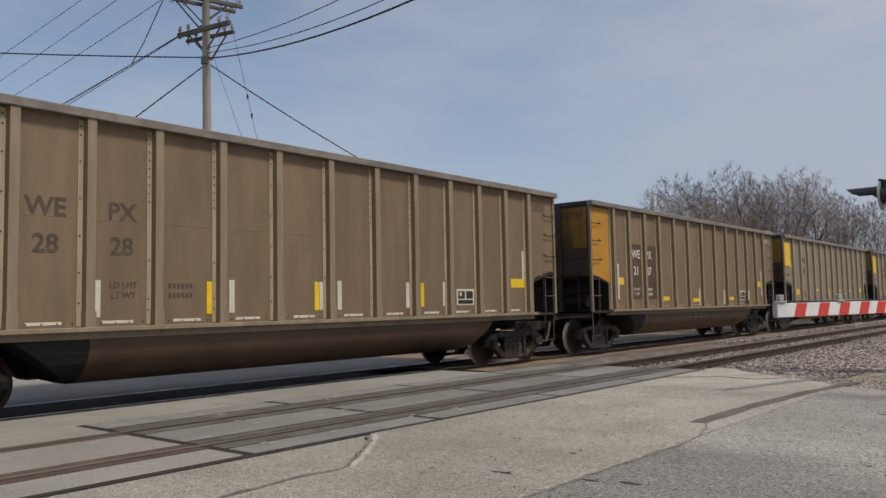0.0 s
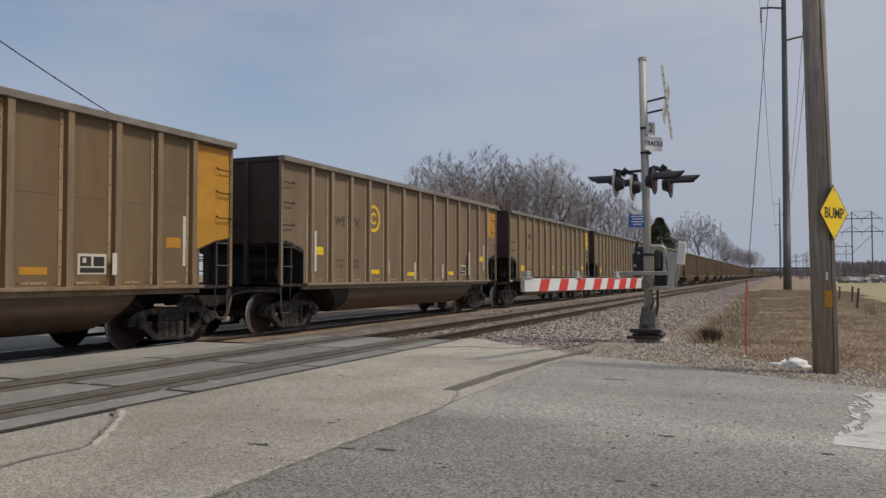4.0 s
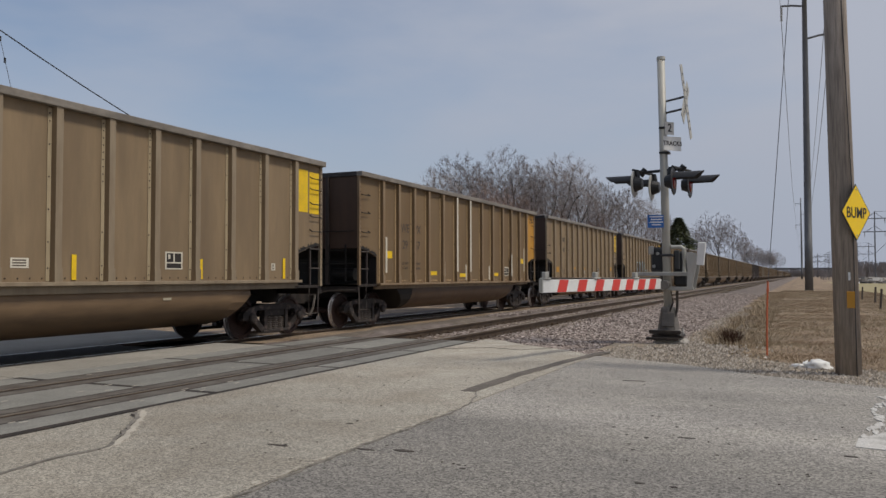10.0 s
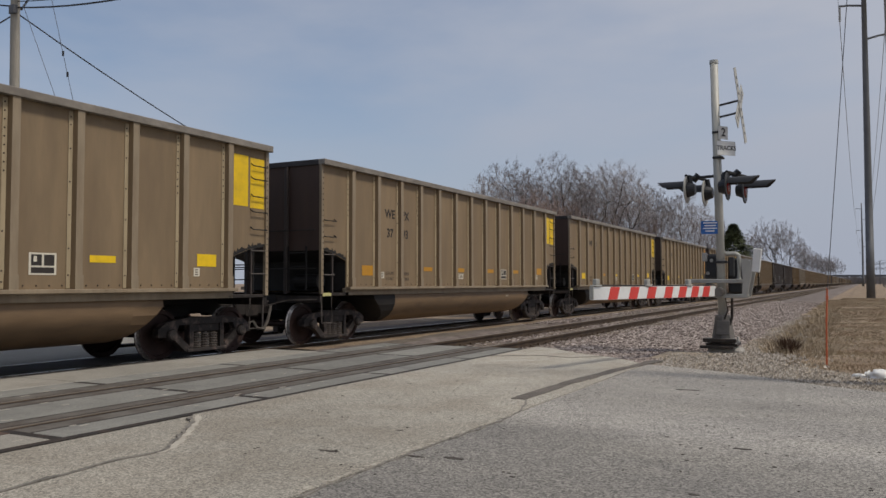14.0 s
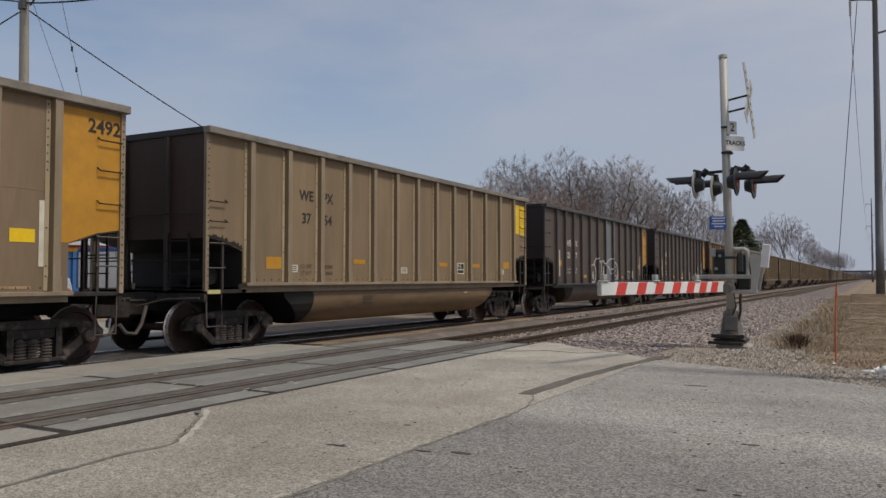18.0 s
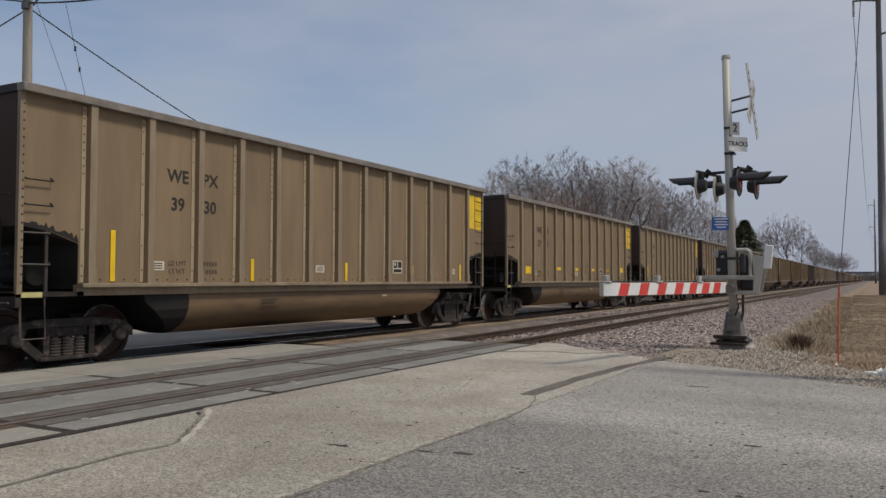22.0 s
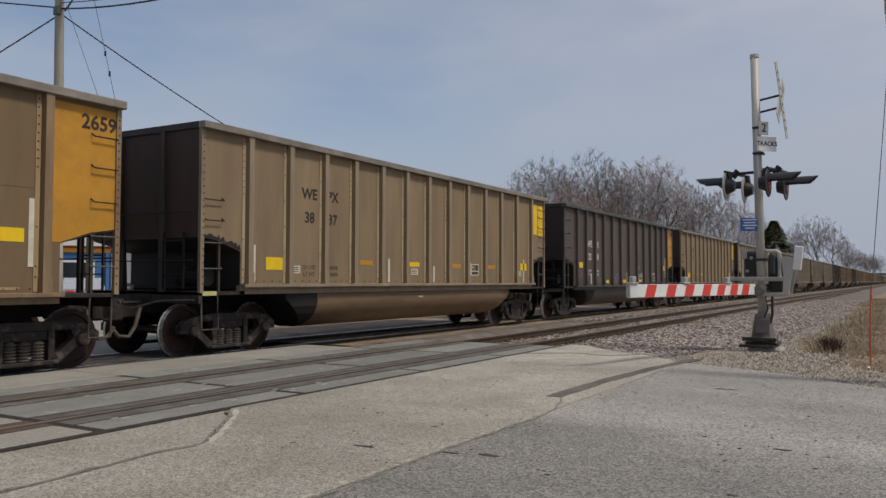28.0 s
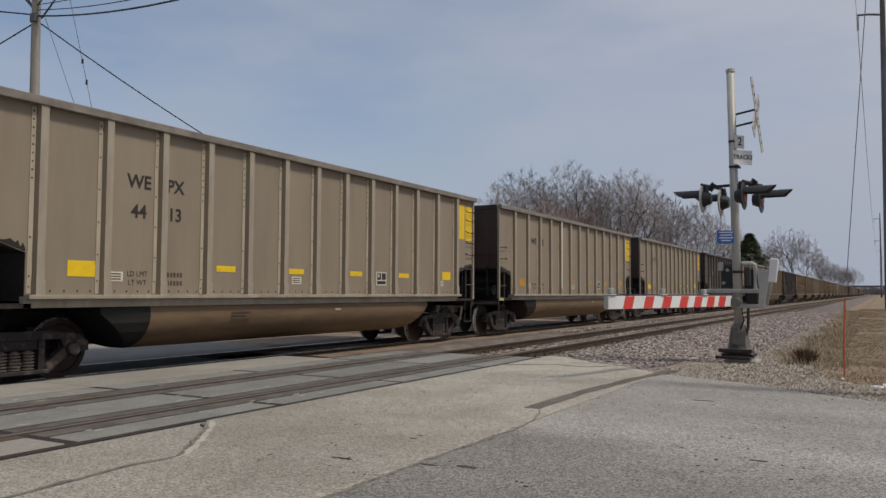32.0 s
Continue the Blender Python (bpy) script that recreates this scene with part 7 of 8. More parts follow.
def dress_car(car, n, a, b, paint, yellow):
    r = random.Random(100 + n)
    style = PAINTS[paint][2]
    pale = paint == "dark" or n == 1
    ink = M_WHITEMARK if pale else (M_FADEMARK if style == "A" or n in (17, 27, 31) else M_BLACKMARK)
    hgt, z1, z2 = (0.24, 2.75, 2.27) if style == "A" else (0.215, 3.1, 2.62)
    sa, sb = (12.14, 11.1) if n == 0 else (12.06, 11.24) if style == "A" else (11.84, 11.09)
    if style == "A" and n == 1:
        decal(car, "number_patch", 12.6, 10.72, 1.45, 3.05, M_TUBDARK, "dark paint patch behind the lettering", 1.4985)
    letters(car, "WE", sa, z1, hgt, ink, "stencilled reporting letters")
    letters(car, "PX", sb, z1, hgt, ink, "stencilled reporting letters")
    if a:
        letters(car, a, sa, z2, hgt, ink, "stencilled car number")
    if b:
        letters(car, b, sb, z2, hgt, ink, "stencilled car number")
    sl, sf = (11.07, 10.17) if n == 0 else (sa, sb)
    letters(car, "LD LMT", sl, 1.74 if style == "A" else 1.62, 0.085, ink if pale else M_FADEMARK, "small load limit lettering")
    letters(car, "LT WT", sl, 1.6 if style == "A" else 1.48, 0.085, ink if pale else M_FADEMARK, "small light weight lettering")
    if n == 25:
        letters(car, "241700", sb, 1.74, 0.085, ink, "small load limit figures")
        letters(car, "44300", sb, 1.6, 0.085, ink, "small light weight figures")
    for z in (() if n == 25 else (1.74, 1.6) if style == "A" else (1.62, 1.48)):
        part("figures_bar", boxes(*[((1.5, MID - sf - 0.21 + i * 0.07, z - 0.038), (1.504, MID - sf - 0.165 + i * 0.07, z + 0.038)) for i in range(6)]), M_FADEMARK if not pale else ink, car, "unreadable small figures")
    # framed data panel
    f = decal(car, "data_panel", 4.91, 4.47, 1.5, 1.82, M_WHITEMARK, "white framed data panel") if style == "B" else decal(car, "data_panel", 3.7, 3.1, 1.38, 1.72, M_WHITEMARK, "white framed data panel")
    s0, w, zz = (4.91, 0.44, 1.5) if style == "B" else (3.7, 0.6, 1.38)
    part("panel_field", boxes(*[((1.5055, MID - s0 + u0 * w, zz + v0 * 0.32), (1.508, MID - s0 + u1 * w, zz + v1 * 0.32)) for u0, u1, v0, v1 in ((0.08, 0.46, 0.42, 0.92), (0.54, 0.92, 0.42, 0.92), (0.08, 0.92, 0.08, 0.34))]),
         M_BLACKMARK, f)
    part("data_mark", boxes(((1.5085, MID - s0 + 0.16 * w, zz + 0.19), (1.5105, MID - s0 + 0.28 * w, zz + 0.27))), M_WHITEMARK, f)
    strip = M_YELLOW if r.random() < 0.75 and n not in (11, 12, 15) else M_ORANGE
    if style == "B":
        if n in (10, 13, 16, 29, 31):
            for s, h in ((13.2, 0.8), (10.02, 0.42), (6.94, 0.4), (4.02, 0.38), (1.34, 0.45)):
                decal(car, "reflector", s, s - 0.09, 1.32, 1.32 + h, strip, "upright yellow reflector", 1.509)
        else:
            decal(car, "reflector", 13.1, 12.6, 1.56, 1.8, strip, "yellow reflector")
            for s in (10.1, 8.1, 5.98, 3.9):
                if r.random() < 0.85:
                    decal(car, "reflector", s, s - 0.48, 1.70, 1.81, strip if r.random() < 0.8 else M_ORANGE, "yellow reflector")
            decal(car, "reflector", 1.67, 1.2, 1.68, 1.9, strip, "yellow reflector")
        for s, z in ((12.42, 1.5), (8.0, 1.5), (1.75, 1.5)):
            o = decal(car, "label", s, s - (0.3 if s > 3 else 0.14), z, z + 0.15, M_WHITEMARK, "small white label")
            part("label_print", boxes(*[((1.5055, MID - s + 0.03, z + 0.025 + i * 0.04), (1.507, MID - s + (0.26 if s > 3 else 0.1), z + 0.045 + i * 0.04)) for i in range(3)]), M_FADEMARK, o)
        if n in (37, 41):
            for s in (13.45, 9.0, 6.95, 5.0, 3.0, 1.45):
                decal(car, "reflector", s, s - 0.07, 1.32, 1.32 + r.choice((0.4, 0.55, 0.7)), M_WHITEMARK, "upright white reflector")
    else:
        if n == 0:
            bars = ((11.5, 1.31, 1.81, "w"), (9.74, 1.32, 1.81, "y"), (9.34, 1.33, 1.84, "w"), (7.6, 1.34, 1.83, "y"), (7.49, 1.34, 1.83, "w"), (7.07, 1.34, 1.85, "w"), (5.27, 1.35, 1.84, "w"), (4.84, 1.36, 1.84, "y"), (4.15, 1.36, 1.86, "w"), (1.24, 1.96, 2.61, "w"))
            strips = ((1.7, 0.56, 1.76, 1.96),)
        elif n == 38:
            bars = ((11.97, 1.24, 1.61, "w"), (11.49, 1.22, 1.71, "c"), (9.31, 1.22, 1.69, "w"), (7.48, 1.23, 1.72, "c"), (7.04, 1.22, 1.72, "c"), (5.24, 1.26, 1.72, "c"), (3.14, 1.32, 1.75, "c"), (1.27, 1.55, 2.49, "c"))
            strips = ((13.31, 0.5, 1.85, 2.05), (10.29, 0.48, 1.27, 1.39), (8.05, 0.49, 1.28, 1.41), (5.81, 0.5, 1.31, 1.42), (1.65, 0.35, 1.87, 2.1))
        else:
            bars = ((13.47, 1.46, 2.44, "w"), (11.5, 1.22, 1.7, "w"), (9.32, 1.22, 1.82, "w"), (7.5, 1.22, 1.76, "w"), (5.28, 1.23, 1.74, "w"), (3.08, 1.37, 1.74 if n % 2 else 2.2, "w"), (1.24, 1.54, 2.49, "w"))
            strips = ((13.38, 0.51, 1.87, 2.07), (10.35, 0.5, 1.4, 1.52), (8.0, 0.5, 1.34, 1.46), (4.78, 0.5, 1.37, 1.49), (1.78, 0.48, 1.64, 1.86) if n == 27 else (1.68, 0.38, 1.88, 2.07))
        for s, w, z0, z1 in strips:
            decal(car, "reflector", s, s - w, z0, z1, strip, "yellow reflector")
        for s, z0, z1, k in bars:
            on_rib = min(abs(s - 0.05 - q) for q in RIBS["A"]) < 0.1
            decal(car, "reflector", s, s - 0.1, z0, z1, x=1.6155 if on_rib else 1.503, material=M_YELLOW if k == "y" else M_CREAM if k == "c" else M_WHITEMARK, label="upright yellow reflector" if k == "y" else "upright pale reflector")
        for s in RIBS["A"][:12] if paint != "dark" else ():
            decal(car, "sill_mark", s + 0.8, s + 0.34, 1.22, 1.26, M_WHITEMARK if n == 0 else FLANGES["rusty_rib_paint"], "pale strip along the sill")
    pm = M_ORANGE if style == "A" or n in (41, 21) else M_YELLOW
    if yellow == "R":
        decal(car, "yellow_panel", 0.76, 0.36, 2.86, 3.84, M_ORANGE if n == 15 else pm, "bright yellow end panel", 1.5005)
        decal(car, "yellow_panel", 0.3, -0.1, 2.84, 3.82, pm, "bright yellow end panel", 1.5005)
    if yellow == "F":
        bm = bmesh.new()
        prism(bm, [(HL - 1.07, 1.9), (HL - 0.94, 1.9), (HL - 0.47, 2.06), (HL - 0.04, 2.13), (HL - 0.04, 3.93), (HL - 1.07, 3.93)], "x", 1.5005, 1.5045)
        part("yellow_panel", bm, pm, car, "faded orange-yellow end panel")
        if b:
            letters(car, a + b, 0.16, 3.7, 0.21, M_BLACKMARK, "stencilled car number").location.x += 0.004
    if yellow == "L":
        decal(car, "yellow_panel", MID + HL - 0.14, MID + HL - 0.9, 2.75, 3.8, M_YELLOW, "bright yellow end panel", 1.5005)
        part("yellow_end", boxes(((-1.4, -HL - 0.032, 2.95), (1.4, -HL - 0.0255, 3.95))), M_DULLYELLOW, car, "sooty yellow painted end top")
    if yellow == "G":
        bm = bmesh.new()
        prism(bm, [(-HL + 0.04, 2.13), (-HL + 0.47, 2.06), (-HL + 1.0, 1.9), (-HL + 1.0, 3.93), (-HL + 0.04, 3.93)], "x", 1.5005, 1.5045)
        part("yellow_panel", bm, M_ORANGE, car, "faded orange-yellow end panel")
        part("yellow_end", boxes(((-1.4, -HL - 0.032, 2.85), (1.4, -HL - 0.0255, 3.95))), M_DULLYELLOW, car, "sooty orange painted end top")
    if style == "B":
        decal(car, "step_patch", MID + HL - 0.04, MID + HL - 0.36, 1.09, 1.165, M_PALEYELLOW, "faded cream step edge patch", 1.5005)
    if n in (1, 2, 3):
        for words, x, z in (("WEPX", 0.55, 3.74), (a + b, 0.55 if n > 1 else 1.1, 3.74 - (0.22 if n > 1 else 0.0))):
            o = part("lettering", text_mesh(words, 0.15, M_BLACKMARK, 0.0), None, car, "stencilled letters on the car end")
            o.matrix_basis = pose(x, -HL - 0.0345, z, 90, 0, 0)
    if n == 1:
        letters(car, "2187", 0.5, 3.7, 0.17, M_WHITEMARK, "white stencilled car number")
    if n == 0:
        letters(car, "2828", 0.5, 3.68, 0.19, M_FADEMARK, "stencilled car number")
    # tub stencils
    if style == "B" and n % 3 != 1:
        part("tub_mark", boxes(*[((1.472, -2.4, 0.95 - i * 0.05), (1.477, -1.9 - 0.1 * (i % 2), 0.97 - i * 0.05)) for i in range(3)]), M_FADEMARK, car, "unreadable small stencil")
    if style == "B":
        s = r.uniform(-2, 3)
        part("tub_mark", boxes(((1.474, s, 0.94), (1.479, s + 0.2, 0.985))), M_CREAM, car)


def clipped(outline, axis, lo, hi):
    """The part of an outline that lies between two limits of one coordinate."""
    for limit, sign in ((lo, 1), (hi, -1)):
        out = []
        for a, b in zip(outline, outline[1:] + outline[:1]):
            da, db = (a[axis] - limit) * sign, (b[axis] - limit) * sign
            if da >= 0:
                out.append(a)
            if da * db < 0:
                k = da / (da - db)
                out.append((a[0] + (b[0] - a[0]) * k, a[1] + (b[1] - a[1]) * k))
        outline = out
    return outline


def sprayed(car, outline, material, label, ribs, lift=0.0):
    """A sprayed shape on the near side: one piece on each panel, rib face and flange that it covers."""
    marks = sorted(ribs)
    lo, hi = min(p[0] for p in outline), max(p[0] for p in outline)
    spans = [(a + 0.078, b - 0.152, 1.504) for a, b in zip([-9] + marks, marks + [9])]
    spans += [(y - 0.062, y + 0.062, 1.604) for y in marks] + [(y - 0.15, y - 0.078, 1.516) for y in marks]
    for a, b, x in spans:
        if b < lo or a > hi:
            continue
        piece = clipped(outline, 0, a, b)
        if x > 1.6:
            piece = clipped(piece, 1, 1.51, 9)
        if len(piece) > 2:
            blob(car, piece, material, label, x + lift)


TUB_AT = lambda z: float(np.interp(z, [0.69, 0.84, 0.98, 1.12], [1.38, 1.45, 1.47, 1.44]))


def sprayed_tub(car, outline, material, label, lift=0.004):
    for lo, hi in ((0.69, 0.84), (0.84, 0.98), (0.98, 1.115)):
        piece = clipped(outline, 1, lo, hi)
        if len(piece) > 2:
            bm = bmesh.new()
            bm.faces.new([bm.verts.new((TUB_AT(z) + lift, y, z)) for y, z in piece])
            part("graffiti_fill", bm, material, car, label)


def strokes(car, points, width, material, label, x=1.506, ribs=()):
    """A sprayed line on the near side: points along the car and up, carried over the ribs it crosses."""
    bm = bmesh.new()
    pts = [Vector(q) for q in points]
    if ribs:
        fine = []
        for a, b in zip(pts, pts[1:]):
            n = max(1, int((b - a).length / 0.025))
            fine += [a.lerp(b, i / n) for i in range(n)]
        pts = fine + [pts[-1]]
    prev = None
    for i, q in enumerate(pts):
        d = pts[min(i + 1, len(pts) - 1)] - pts[max(i - 1, 0)]
        nrm = Vector((-d.y, d.x)).normalized() * width / 2
        h = x
        for y in ribs:
            if abs(q.x - y) < 0.085:
                h = 1.618 if q.y < 1.41 else 1.606
            elif -0.16 < q.x - y < 0:
                h = 1.517
        cur = [bm.verts.new((h, *(q + nrm))), bm.verts.new((h, *(q - nrm))), bm.verts.new((h - 0.004, *(q - nrm))), bm.verts.new((h - 0.004, *(q + nrm)))]
        if prev:
            for a in range(4):
                b = (a + 1) % 4
                bm.faces.new((prev[a], prev[b], cur[b], cur[a]))
        prev = cur
    return part("graffiti_line", bm, material, car, label)


def arch(cy, cz, w, h, a0=0, a1=180, n=12):
    return [(cy + w * math.cos(radians(a0 + (a1 - a0) * i / n)), cz + h * math.sin(radians(a0 + (a1 - a0) * i / n))) for i in range(n + 1)]


def blob(car, outline, material, label, x=1.503):
    bm = bmesh.new()
    prism(bm, outline, "x", x - 0.003, x)
    return part("graffiti_fill", bm, material, car, label)


def paint_graffiti(made):
    c = made[25]  # white bubble outlines and a grey primer panel
    decal(c, "primer_panel", 7.15, 6.2, 1.19, 3.97, M_GREYPATCH, "grey primer patch panel", 1.497)
    for s in (7.26, 6.11):
        part("primer_rib", boxes(((1.6, MID - s - 0.056, 1.52), (1.606, MID - s + 0.056, 3.98))), M_GREYPATCH, c, "grey primed rib face")
    bars = [MID - q for q in RIBS["A"]]
    for pts in ([(-2.05, 1.22), (-2.08, 1.56), (-2.01, 1.79), (-1.83, 1.95), (-1.58, 1.97), (-1.4, 1.87), (-1.31, 1.65), (-1.35, 1.37), (-1.49, 1.21), (-2.05, 1.22)],
                [(-1.58, 1.97), (-1.44, 2.12), (-1.27, 2.22), (-1.1, 2.24), (-0.94, 2.18), (-0.9, 1.98), (-0.97, 1.77)],
                [(-0.9, 1.2), (-0.89, 1.82), (-0.79, 2.08), (-0.63, 2.13), (-0.52, 2.06), (-0.5, 1.83), (-0.57, 1.49), (-0.62, 1.33)],
                [(-0.53, 2.03), (-0.35, 2.15), (-0.16, 2.13), (-0.06, 2.01), (-0.22, 1.75), (-0.28, 1.5), (-0.21, 1.2)],
                [(-0.06, 2.01), (0.04, 2.14), (0.24, 2.17), (0.33, 2.09), (0.3, 1.2), (0.13, 1.2)],
                [(0.33, 2.02), (0.59, 2.19), (0.96, 2.27), (1.26, 2.26), (1.3, 2.13), (1.18, 2.01)],
                [(0.39, 1.95), (0.67, 1.86), (0.8, 1.64), (1.04, 1.58), (1.19, 1.72), (1.03, 1.82), (0.86, 1.73)],
                [(1.37, 1.21), (1.34, 1.87), (1.49, 2.06), (1.73, 2.1), (1.94, 1.98), (2.02, 1.7), (2.06, 1.23), (1.37, 1.21)],
                [(1.42, 1.42), (1.65, 1.53), (1.89, 1.42), (1.69, 1.32), (1.46, 1.37)]):
        strokes(c, pts, 0.042, M_SPRAYWHITE, "white sprayed bubble outline", 1.506, bars)
    for cy, cz, w, h in ((-1.71, 1.5, 0.08, 0.18), (1.62, 1.81, 0.12, 0.11)):
        strokes(c, arch(cy, cz, w, h, 0, 360), 0.03, M_SPRAYWHITE, "white sprayed loop", 1.506, bars)
    strokes(c, [(-1.72, 1.42), (-1.7, 1.58)], 0.05, M_SPRAYWHITE, "white sprayed dash")
    c = made[16]  # charcoal piece with pale teal edges over several panels, ribs and the tub
    bars = [MID - q for q in RIBS["B"]]
    sprayed(c, [(-2.93, 2.16), (-2.73, 2.33), (-2.04, 2.38), (-2.02, 2.26), (-1.7, 2.33), (-1.12, 2.43), (-0.81, 2.37), (0.05, 2.39), (0.63, 2.28), (0.71, 1.82), (1.1, 1.79), (1.15, 1.31), (-2.97, 1.31), (-3.25, 1.57), (-3.25, 1.7), (-2.93, 1.91)], M_SPRAYDARK, "charcoal sprayed letter shape", bars)
    for pts in ([(-2.93, 2.15), (-2.73, 2.32), (-2.05, 2.37), (-2.05, 2.3), (-2.62, 2.26), (-2.63, 1.92)], [(-2.93, 1.67), (-2.64, 1.58), (-2.54, 1.33), (-2.92, 1.33)], [(-2.32, 1.93), (-2.23, 1.93), (-2.1, 1.61), (-2.19, 1.68)], [(-1.83, 2.12), (-1.64, 2.27), (-1.64, 2.09)],
                [(-1.64, 1.64), (-1.48, 1.43), (-1.37, 1.64)], [(-1.35, 2.08), (-1.34, 2.3), (-1.06, 2.32), (-1.22, 2.14)], [(-0.81, 2.2), (-0.6, 2.21), (-0.6, 2.34), (-0.75, 2.35)], [(-0.26, 2.35), (-0.04, 2.37), (-0.06, 1.87), (-0.25, 1.68)], [(0.24, 2.16), (0.35, 2.07), (0.28, 1.93), (0.21, 1.9)]):
        sprayed(c, pts, M_SPRAYTEAL, "pale teal sprayed wedge", bars, 0.003)
    for pts in ([(-2.6, 2.23), (-2.61, 1.72), (-2.47, 1.53)], [(-1.94, 1.71), (-1.79, 1.76), (-1.64, 1.69)], [(-1.64, 2.27), (-1.64, 1.77), (-1.48, 1.43), (-1.08, 2.28)], [(-1.79, 2.06), (-1.57, 2.28), (-1.12, 2.36)], [(-0.77, 2.16), (-0.73, 2.33), (-0.26, 2.35), (-0.25, 1.36)],
                [(0.23, 2.29), (0.59, 2.28), (0.68, 1.95), (0.47, 1.71), (1.0, 1.78), (1.1, 1.62)], [(-0.53, 1.6), (-0.51, 1.36)]):
        strokes(c, pts, 0.045, M_SPRAYTEAL, "thin pale sprayed outline", 1.51, [y for y in bars if abs(y) < 2.5])
    sprayed_tub(c, [(-2.87, 1.2), (1.17, 1.17), (0.97, 0.92), (0.54, 0.79), (-2.87, 0.8)], M_SPRAYDARK, "charcoal sprayed paint on the tub")
    for pts in ([(-2.72, 1.18), (-2.5, 1.18), (-2.6, 0.84), (-2.87, 0.85)], [(-1.47, 1.08), (-1.27, 0.81), (-1.66, 0.8)], [(0.03, 1.12), (0.12, 1.12), (0.12, 0.87), (-0.06, 0.86)], [(-2.0, 1.15), (-1.95, 1.15), (-2.02, 0.93), (-2.06, 0.93)], [(-0.5, 1.1), (-0.45, 1.1), (-0.3, 0.87), (-0.34, 0.87)], [(1.2, 1.14), (1.02, 0.9), (0.6, 0.78), (0.54, 0.8), (0.98, 0.94), (1.15, 1.14)]):
        sprayed_tub(c, pts, M_SPRAYTEAL, "pale teal sprayed wedge on the tub", 0.008)
    c = made[8]  # white tangle on a panel, scrawl on the tub
    strokes(c, [(-2.25, 1.55), (-2.1, 2.2), (-2.0, 1.6), (-1.9, 2.15), (-1.75, 1.65), (-2.2, 1.85), (-1.8, 2.0), (-2.15, 1.5), (-1.85, 1.5)], 0.06, M_SPRAYWHITE, "white sprayed tangle")
    for k in range(9):
        y = -3.6 + k * 0.4
        strokes(c, [(y, 1.0), (y + 0.08, 0.8), (y + 0.2, 0.98), (y + 0.26, 0.78), (y + 0.34, 0.9)][:3 + k % 3], 0.035, M_SPRAYDARK, "dark scrawl on the tub", 1.478)
    c = made[38]  # thin faded tags near the sill
    tags = ((M_SPRAYPURPLE, 0.03, ([(-5.94, 1.49), (-5.72, 1.6), (-5.58, 1.63)], [(-5.72, 1.45), (-5.63, 1.67)], [(-5.71, 1.59), (-5.59, 1.47)], [(-5.93, 1.66), (-5.82, 1.77), (-5.68, 1.73), (-5.79, 1.6)], [(-6.1, 1.45), (-6.0, 1.7), (-5.92, 1.5)])),
            (M_SPRAYPURPLE, 0.022, ([(-4.1, 1.62), (-4.09, 1.3), (-3.9, 1.32)], [(-4.08, 1.45), (-3.95, 1.48)], [(-4.08, 1.59), (-3.99, 1.61)], [(-3.98, 1.54), (-3.8, 1.29), (-3.76, 1.54)], [(-3.74, 1.45), (-3.65, 1.35), (-3.48, 1.47)])),
            (M_SPRAYLILAC, 0.024, ([(-1.93, 1.69), (-1.89, 1.42), (-1.78, 1.39), (-1.73, 1.62)], [(-1.7, 1.39), (-1.69, 1.57), (-1.6, 1.6), (-1.57, 1.39)], [(-1.53, 1.58), (-1.48, 1.68), (-1.35, 1.65), (-1.33, 1.48), (-1.43, 1.35), (-1.54, 1.39)], [(-1.87, 1.27), (-1.74, 1.34), (-1.6, 1.29)])),
            (M_GREYPATCH, 0.024, ([(0.24, 1.63), (0.34, 1.4), (0.47, 1.55), (0.56, 1.38), (0.69, 1.52), (0.8, 1.36), (0.9, 1.5)], [(0.4, 1.45), (0.62, 1.6), (0.84, 1.42)])),
            (M_SPRAYWHITE, 0.03, ([(1.43, 1.74), (1.37, 1.5)], [(1.39, 1.62), (1.55, 1.65), (1.57, 1.44)], [(1.63, 1.63), (1.74, 1.65), (1.71, 1.51), (1.83, 1.48), (1.86, 1.69)], [(1.91, 1.69), (1.95, 1.53), (2.07, 1.72), (1.99, 1.38), (1.79, 1.34)], [(1.54, 1.96), (1.44, 1.91), (1.54, 1.87), (1.6, 1.94), (1.6, 2.05)])))
    for m, w, lines in tags:
        for pts in lines:
            strokes(c, pts, w, m, "thin sprayed tag stroke above the sill", 1.509)
    tagged(made[8], "tan ribbed coal gondola car with a white graffiti tangle", "rail car", "coal cars of the train")
    tagged(made[16], "tan ribbed coal gondola car with charcoal and pale teal graffiti", "rail car", "coal cars of the train")
    tagged(made[25], "dark brown coal gondola car with white bubble graffiti outlines", "rail car", "coal cars of the train")
    tagged(made[38], "dark brown coal gondola car with purple graffiti tags", "rail car", "coal cars of the train")
    c = made[30]  # faint dark loops
    for y in (0.75, 1.0, 1.22):
        strokes(c, arch(y, 1.55, 0.14, 0.42), 0.02, M_FADEMARK, "faint dark sprayed loop")
    c = made[1]
    for k in range(4):
        y = -1.0 + k * 0.45
        strokes(c, arch(y, 0.9, 0.1, 0.06, 20, 320), 0.02, M_GREYPATCH, "faint grey scrawl on the tub", 1.479)
    c = made[6]  # round yellow emblem
    strokes(c, arch(-2.95, 2.95, 0.34, 0.34, 0, 360, 24), 0.09, M_YELLOW, "round yellow emblem ring")
    strokes(c, arch(-2.95, 2.95, 0.14, 0.14, 30, 330, 14), 0.06, M_YELLOW, "yellow emblem mark")
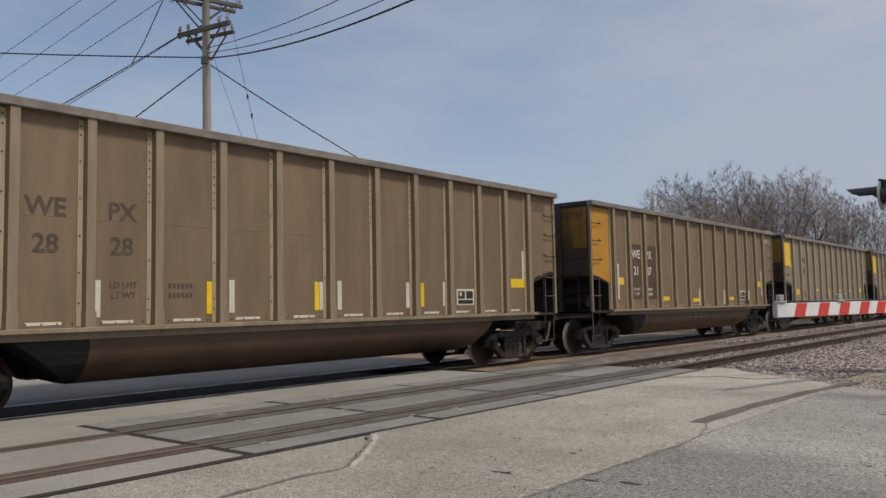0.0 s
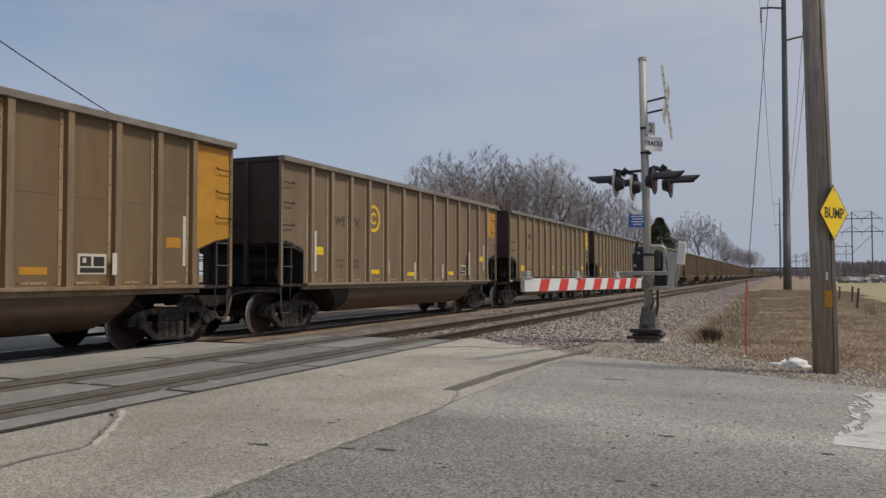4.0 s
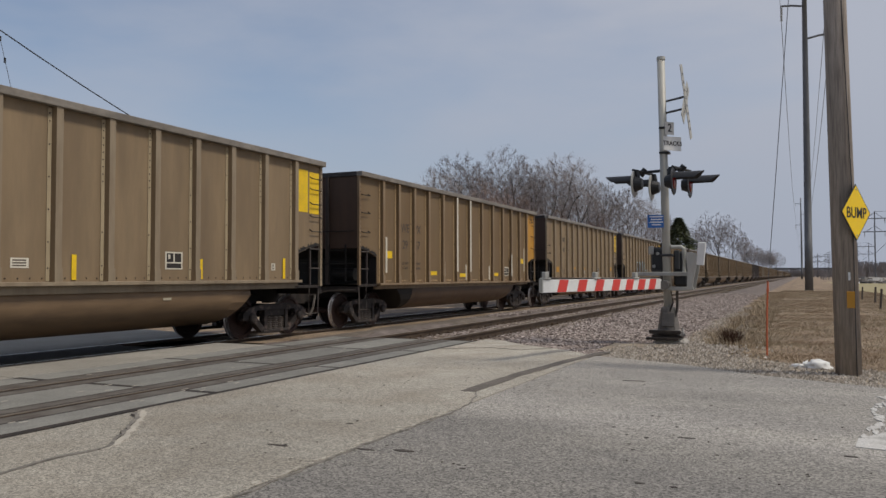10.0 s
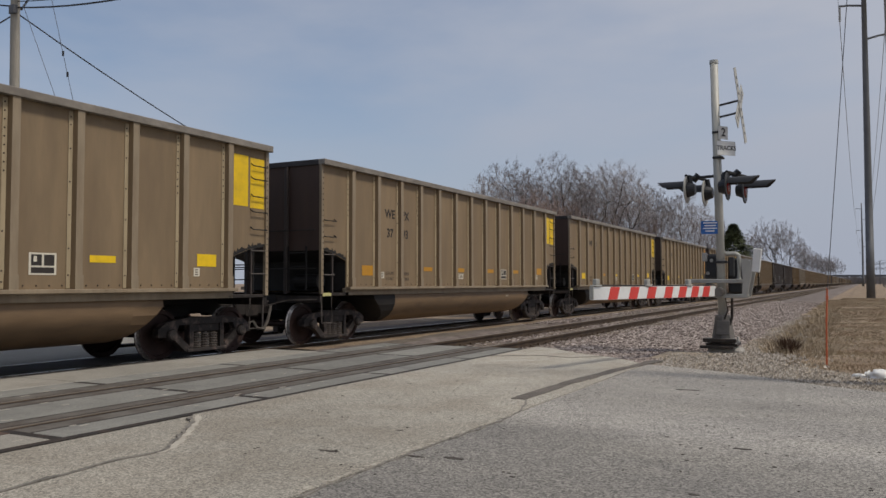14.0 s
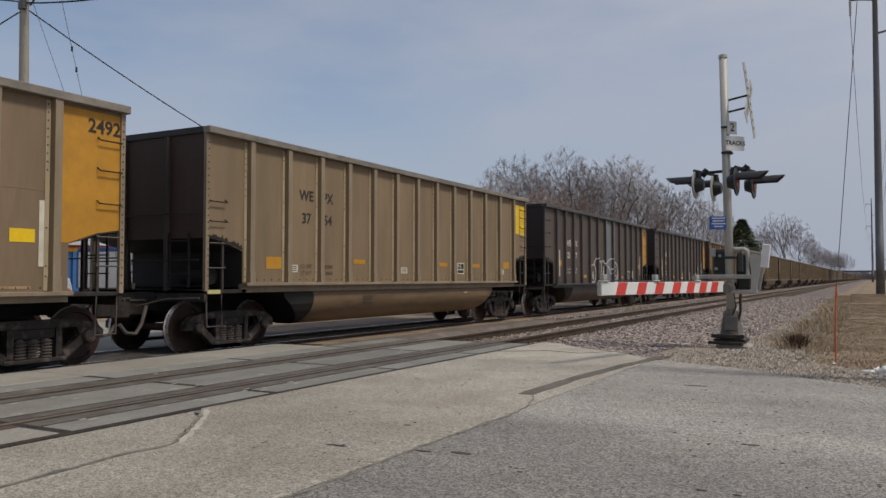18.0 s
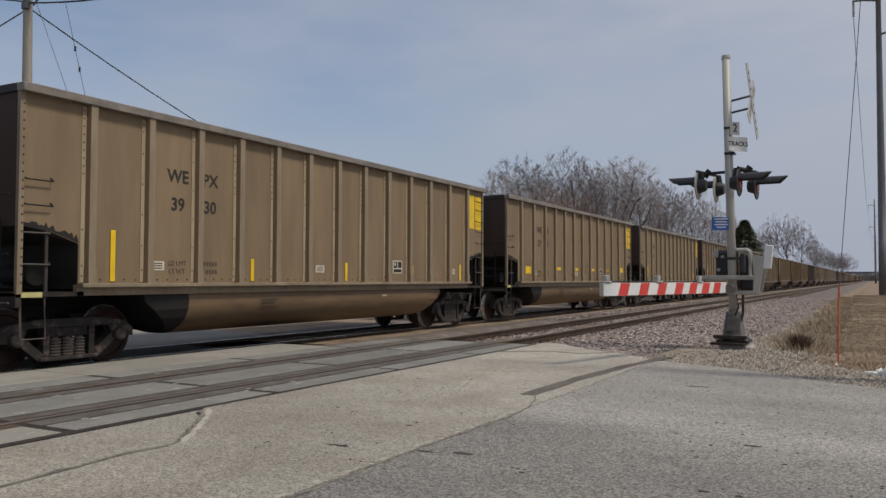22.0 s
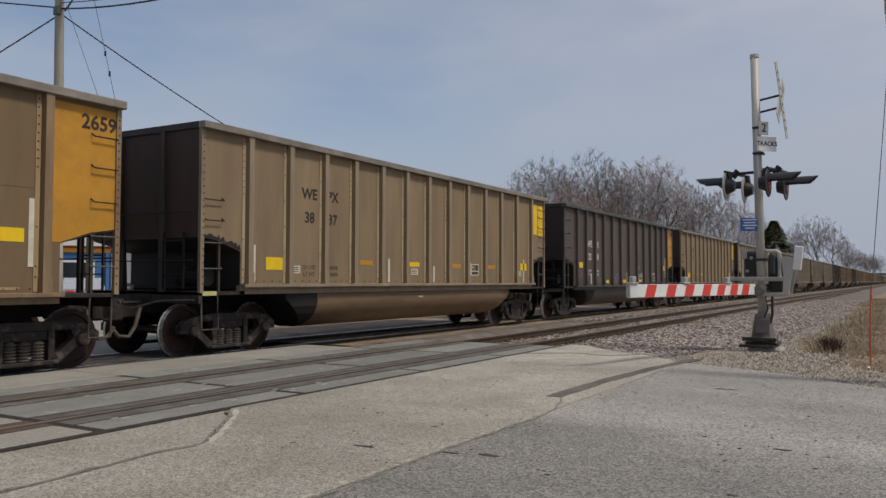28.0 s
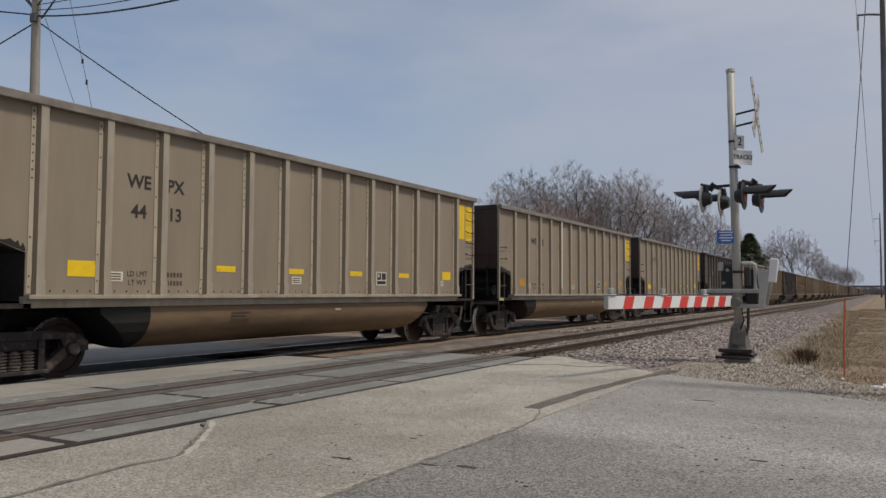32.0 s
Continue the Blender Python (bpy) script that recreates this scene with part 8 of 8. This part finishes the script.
    for n, ribs in ((23, (3.94,)), (14, (8.41, 7.26)), (27, (10.58,)), (43, (9.32,))):
        for s in ribs:
            part("pale_rib_cover", boxes(((1.6, MID - s - 0.057, 1.52), (1.606, MID - s + 0.057, 3.98))), M_WHITEMARK, made[n], "pale new rib plate")


def build_train():
    masters, made = {}, {}
    for n, a, b, paint, yellow in CARS:
        if paint not in masters:
            p, rp, style, label = PAINTS[paint]
            masters[paint] = made[n] = build_car(p, rp, style, True, label)
        else:
            made[n] = copy_thing(masters[paint], pose(CX, -60, RAIL_Z))
    for n, a, b, paint, yellow in CARS:
        dress_car(made[n], n, a, b, paint, yellow)
    far = {}
    order = ["tan", "grey", "tan", "tan", "rust", "tan", "tan", "tan", "dark"]
    for n in list(range(53, 81)) + [-1]:
        paint = order[(n * 5) % 9]
        if paint not in far:
            p, rp, style, label = PAINTS[paint]
            far[paint] = made[n] = build_car(p, rp, style, False, label)
        else:
            made[n] = copy_thing(far[paint], pose(CX, -60, RAIL_Z))
    return made


TRAIN = build_train()
paint_graffiti(TRAIN)

# how far the train has rolled, in metres, second by second of the clip
ROLLED = [(t, 21.8195 * t + d) for t, d in ((0, 0.2), (1, -0.03), (2, -0.14), (3.5, -0.14), (5, -0.11), (6, -0.04), (8, -0.02), (13, 0.06), (14, 0.09), (19, 0.02), (20, -0.03), (23, -0.04), (25, -0.1), (28, 0.01), (32, 0.02))]
FIRST_END = 17.013
# slack in the couplings: cars that hang a little closer to the next one
COUPLED = {0: 0.1, 1: 0.12, 2: -0.05, 36: 0.14}


def motions():
    for n, car in TRAIN.items():
        walk(car, [(t, pose(CX, FIRST_END + n * LEN + COUPLED.get(n, 0.0) - HL - d, RAIL_Z)) for t, d in ROLLED])
    turn = math.degrees(21.82 / AXLE_Z) / FPS
    # one wheelset rolls; all the others roll with it
    rows = [(i / FPS, pose(0, 0, 0, i * turn, 0, 0)) for i in range(int(32 * FPS) + 1)]
    wheels = [o for car in TRAIN.values() for o in car.children_recursive if o.name.startswith("wheelset")]
    walk(wheels[0], rows)
    roll = wheels[0].animation_data
    for w in wheels[1:]:
        w.rotation_mode = "QUATERNION"
        data = w.animation_data_create()
        data.action = roll.action
        data.action_slot = roll.action_slot


motions()
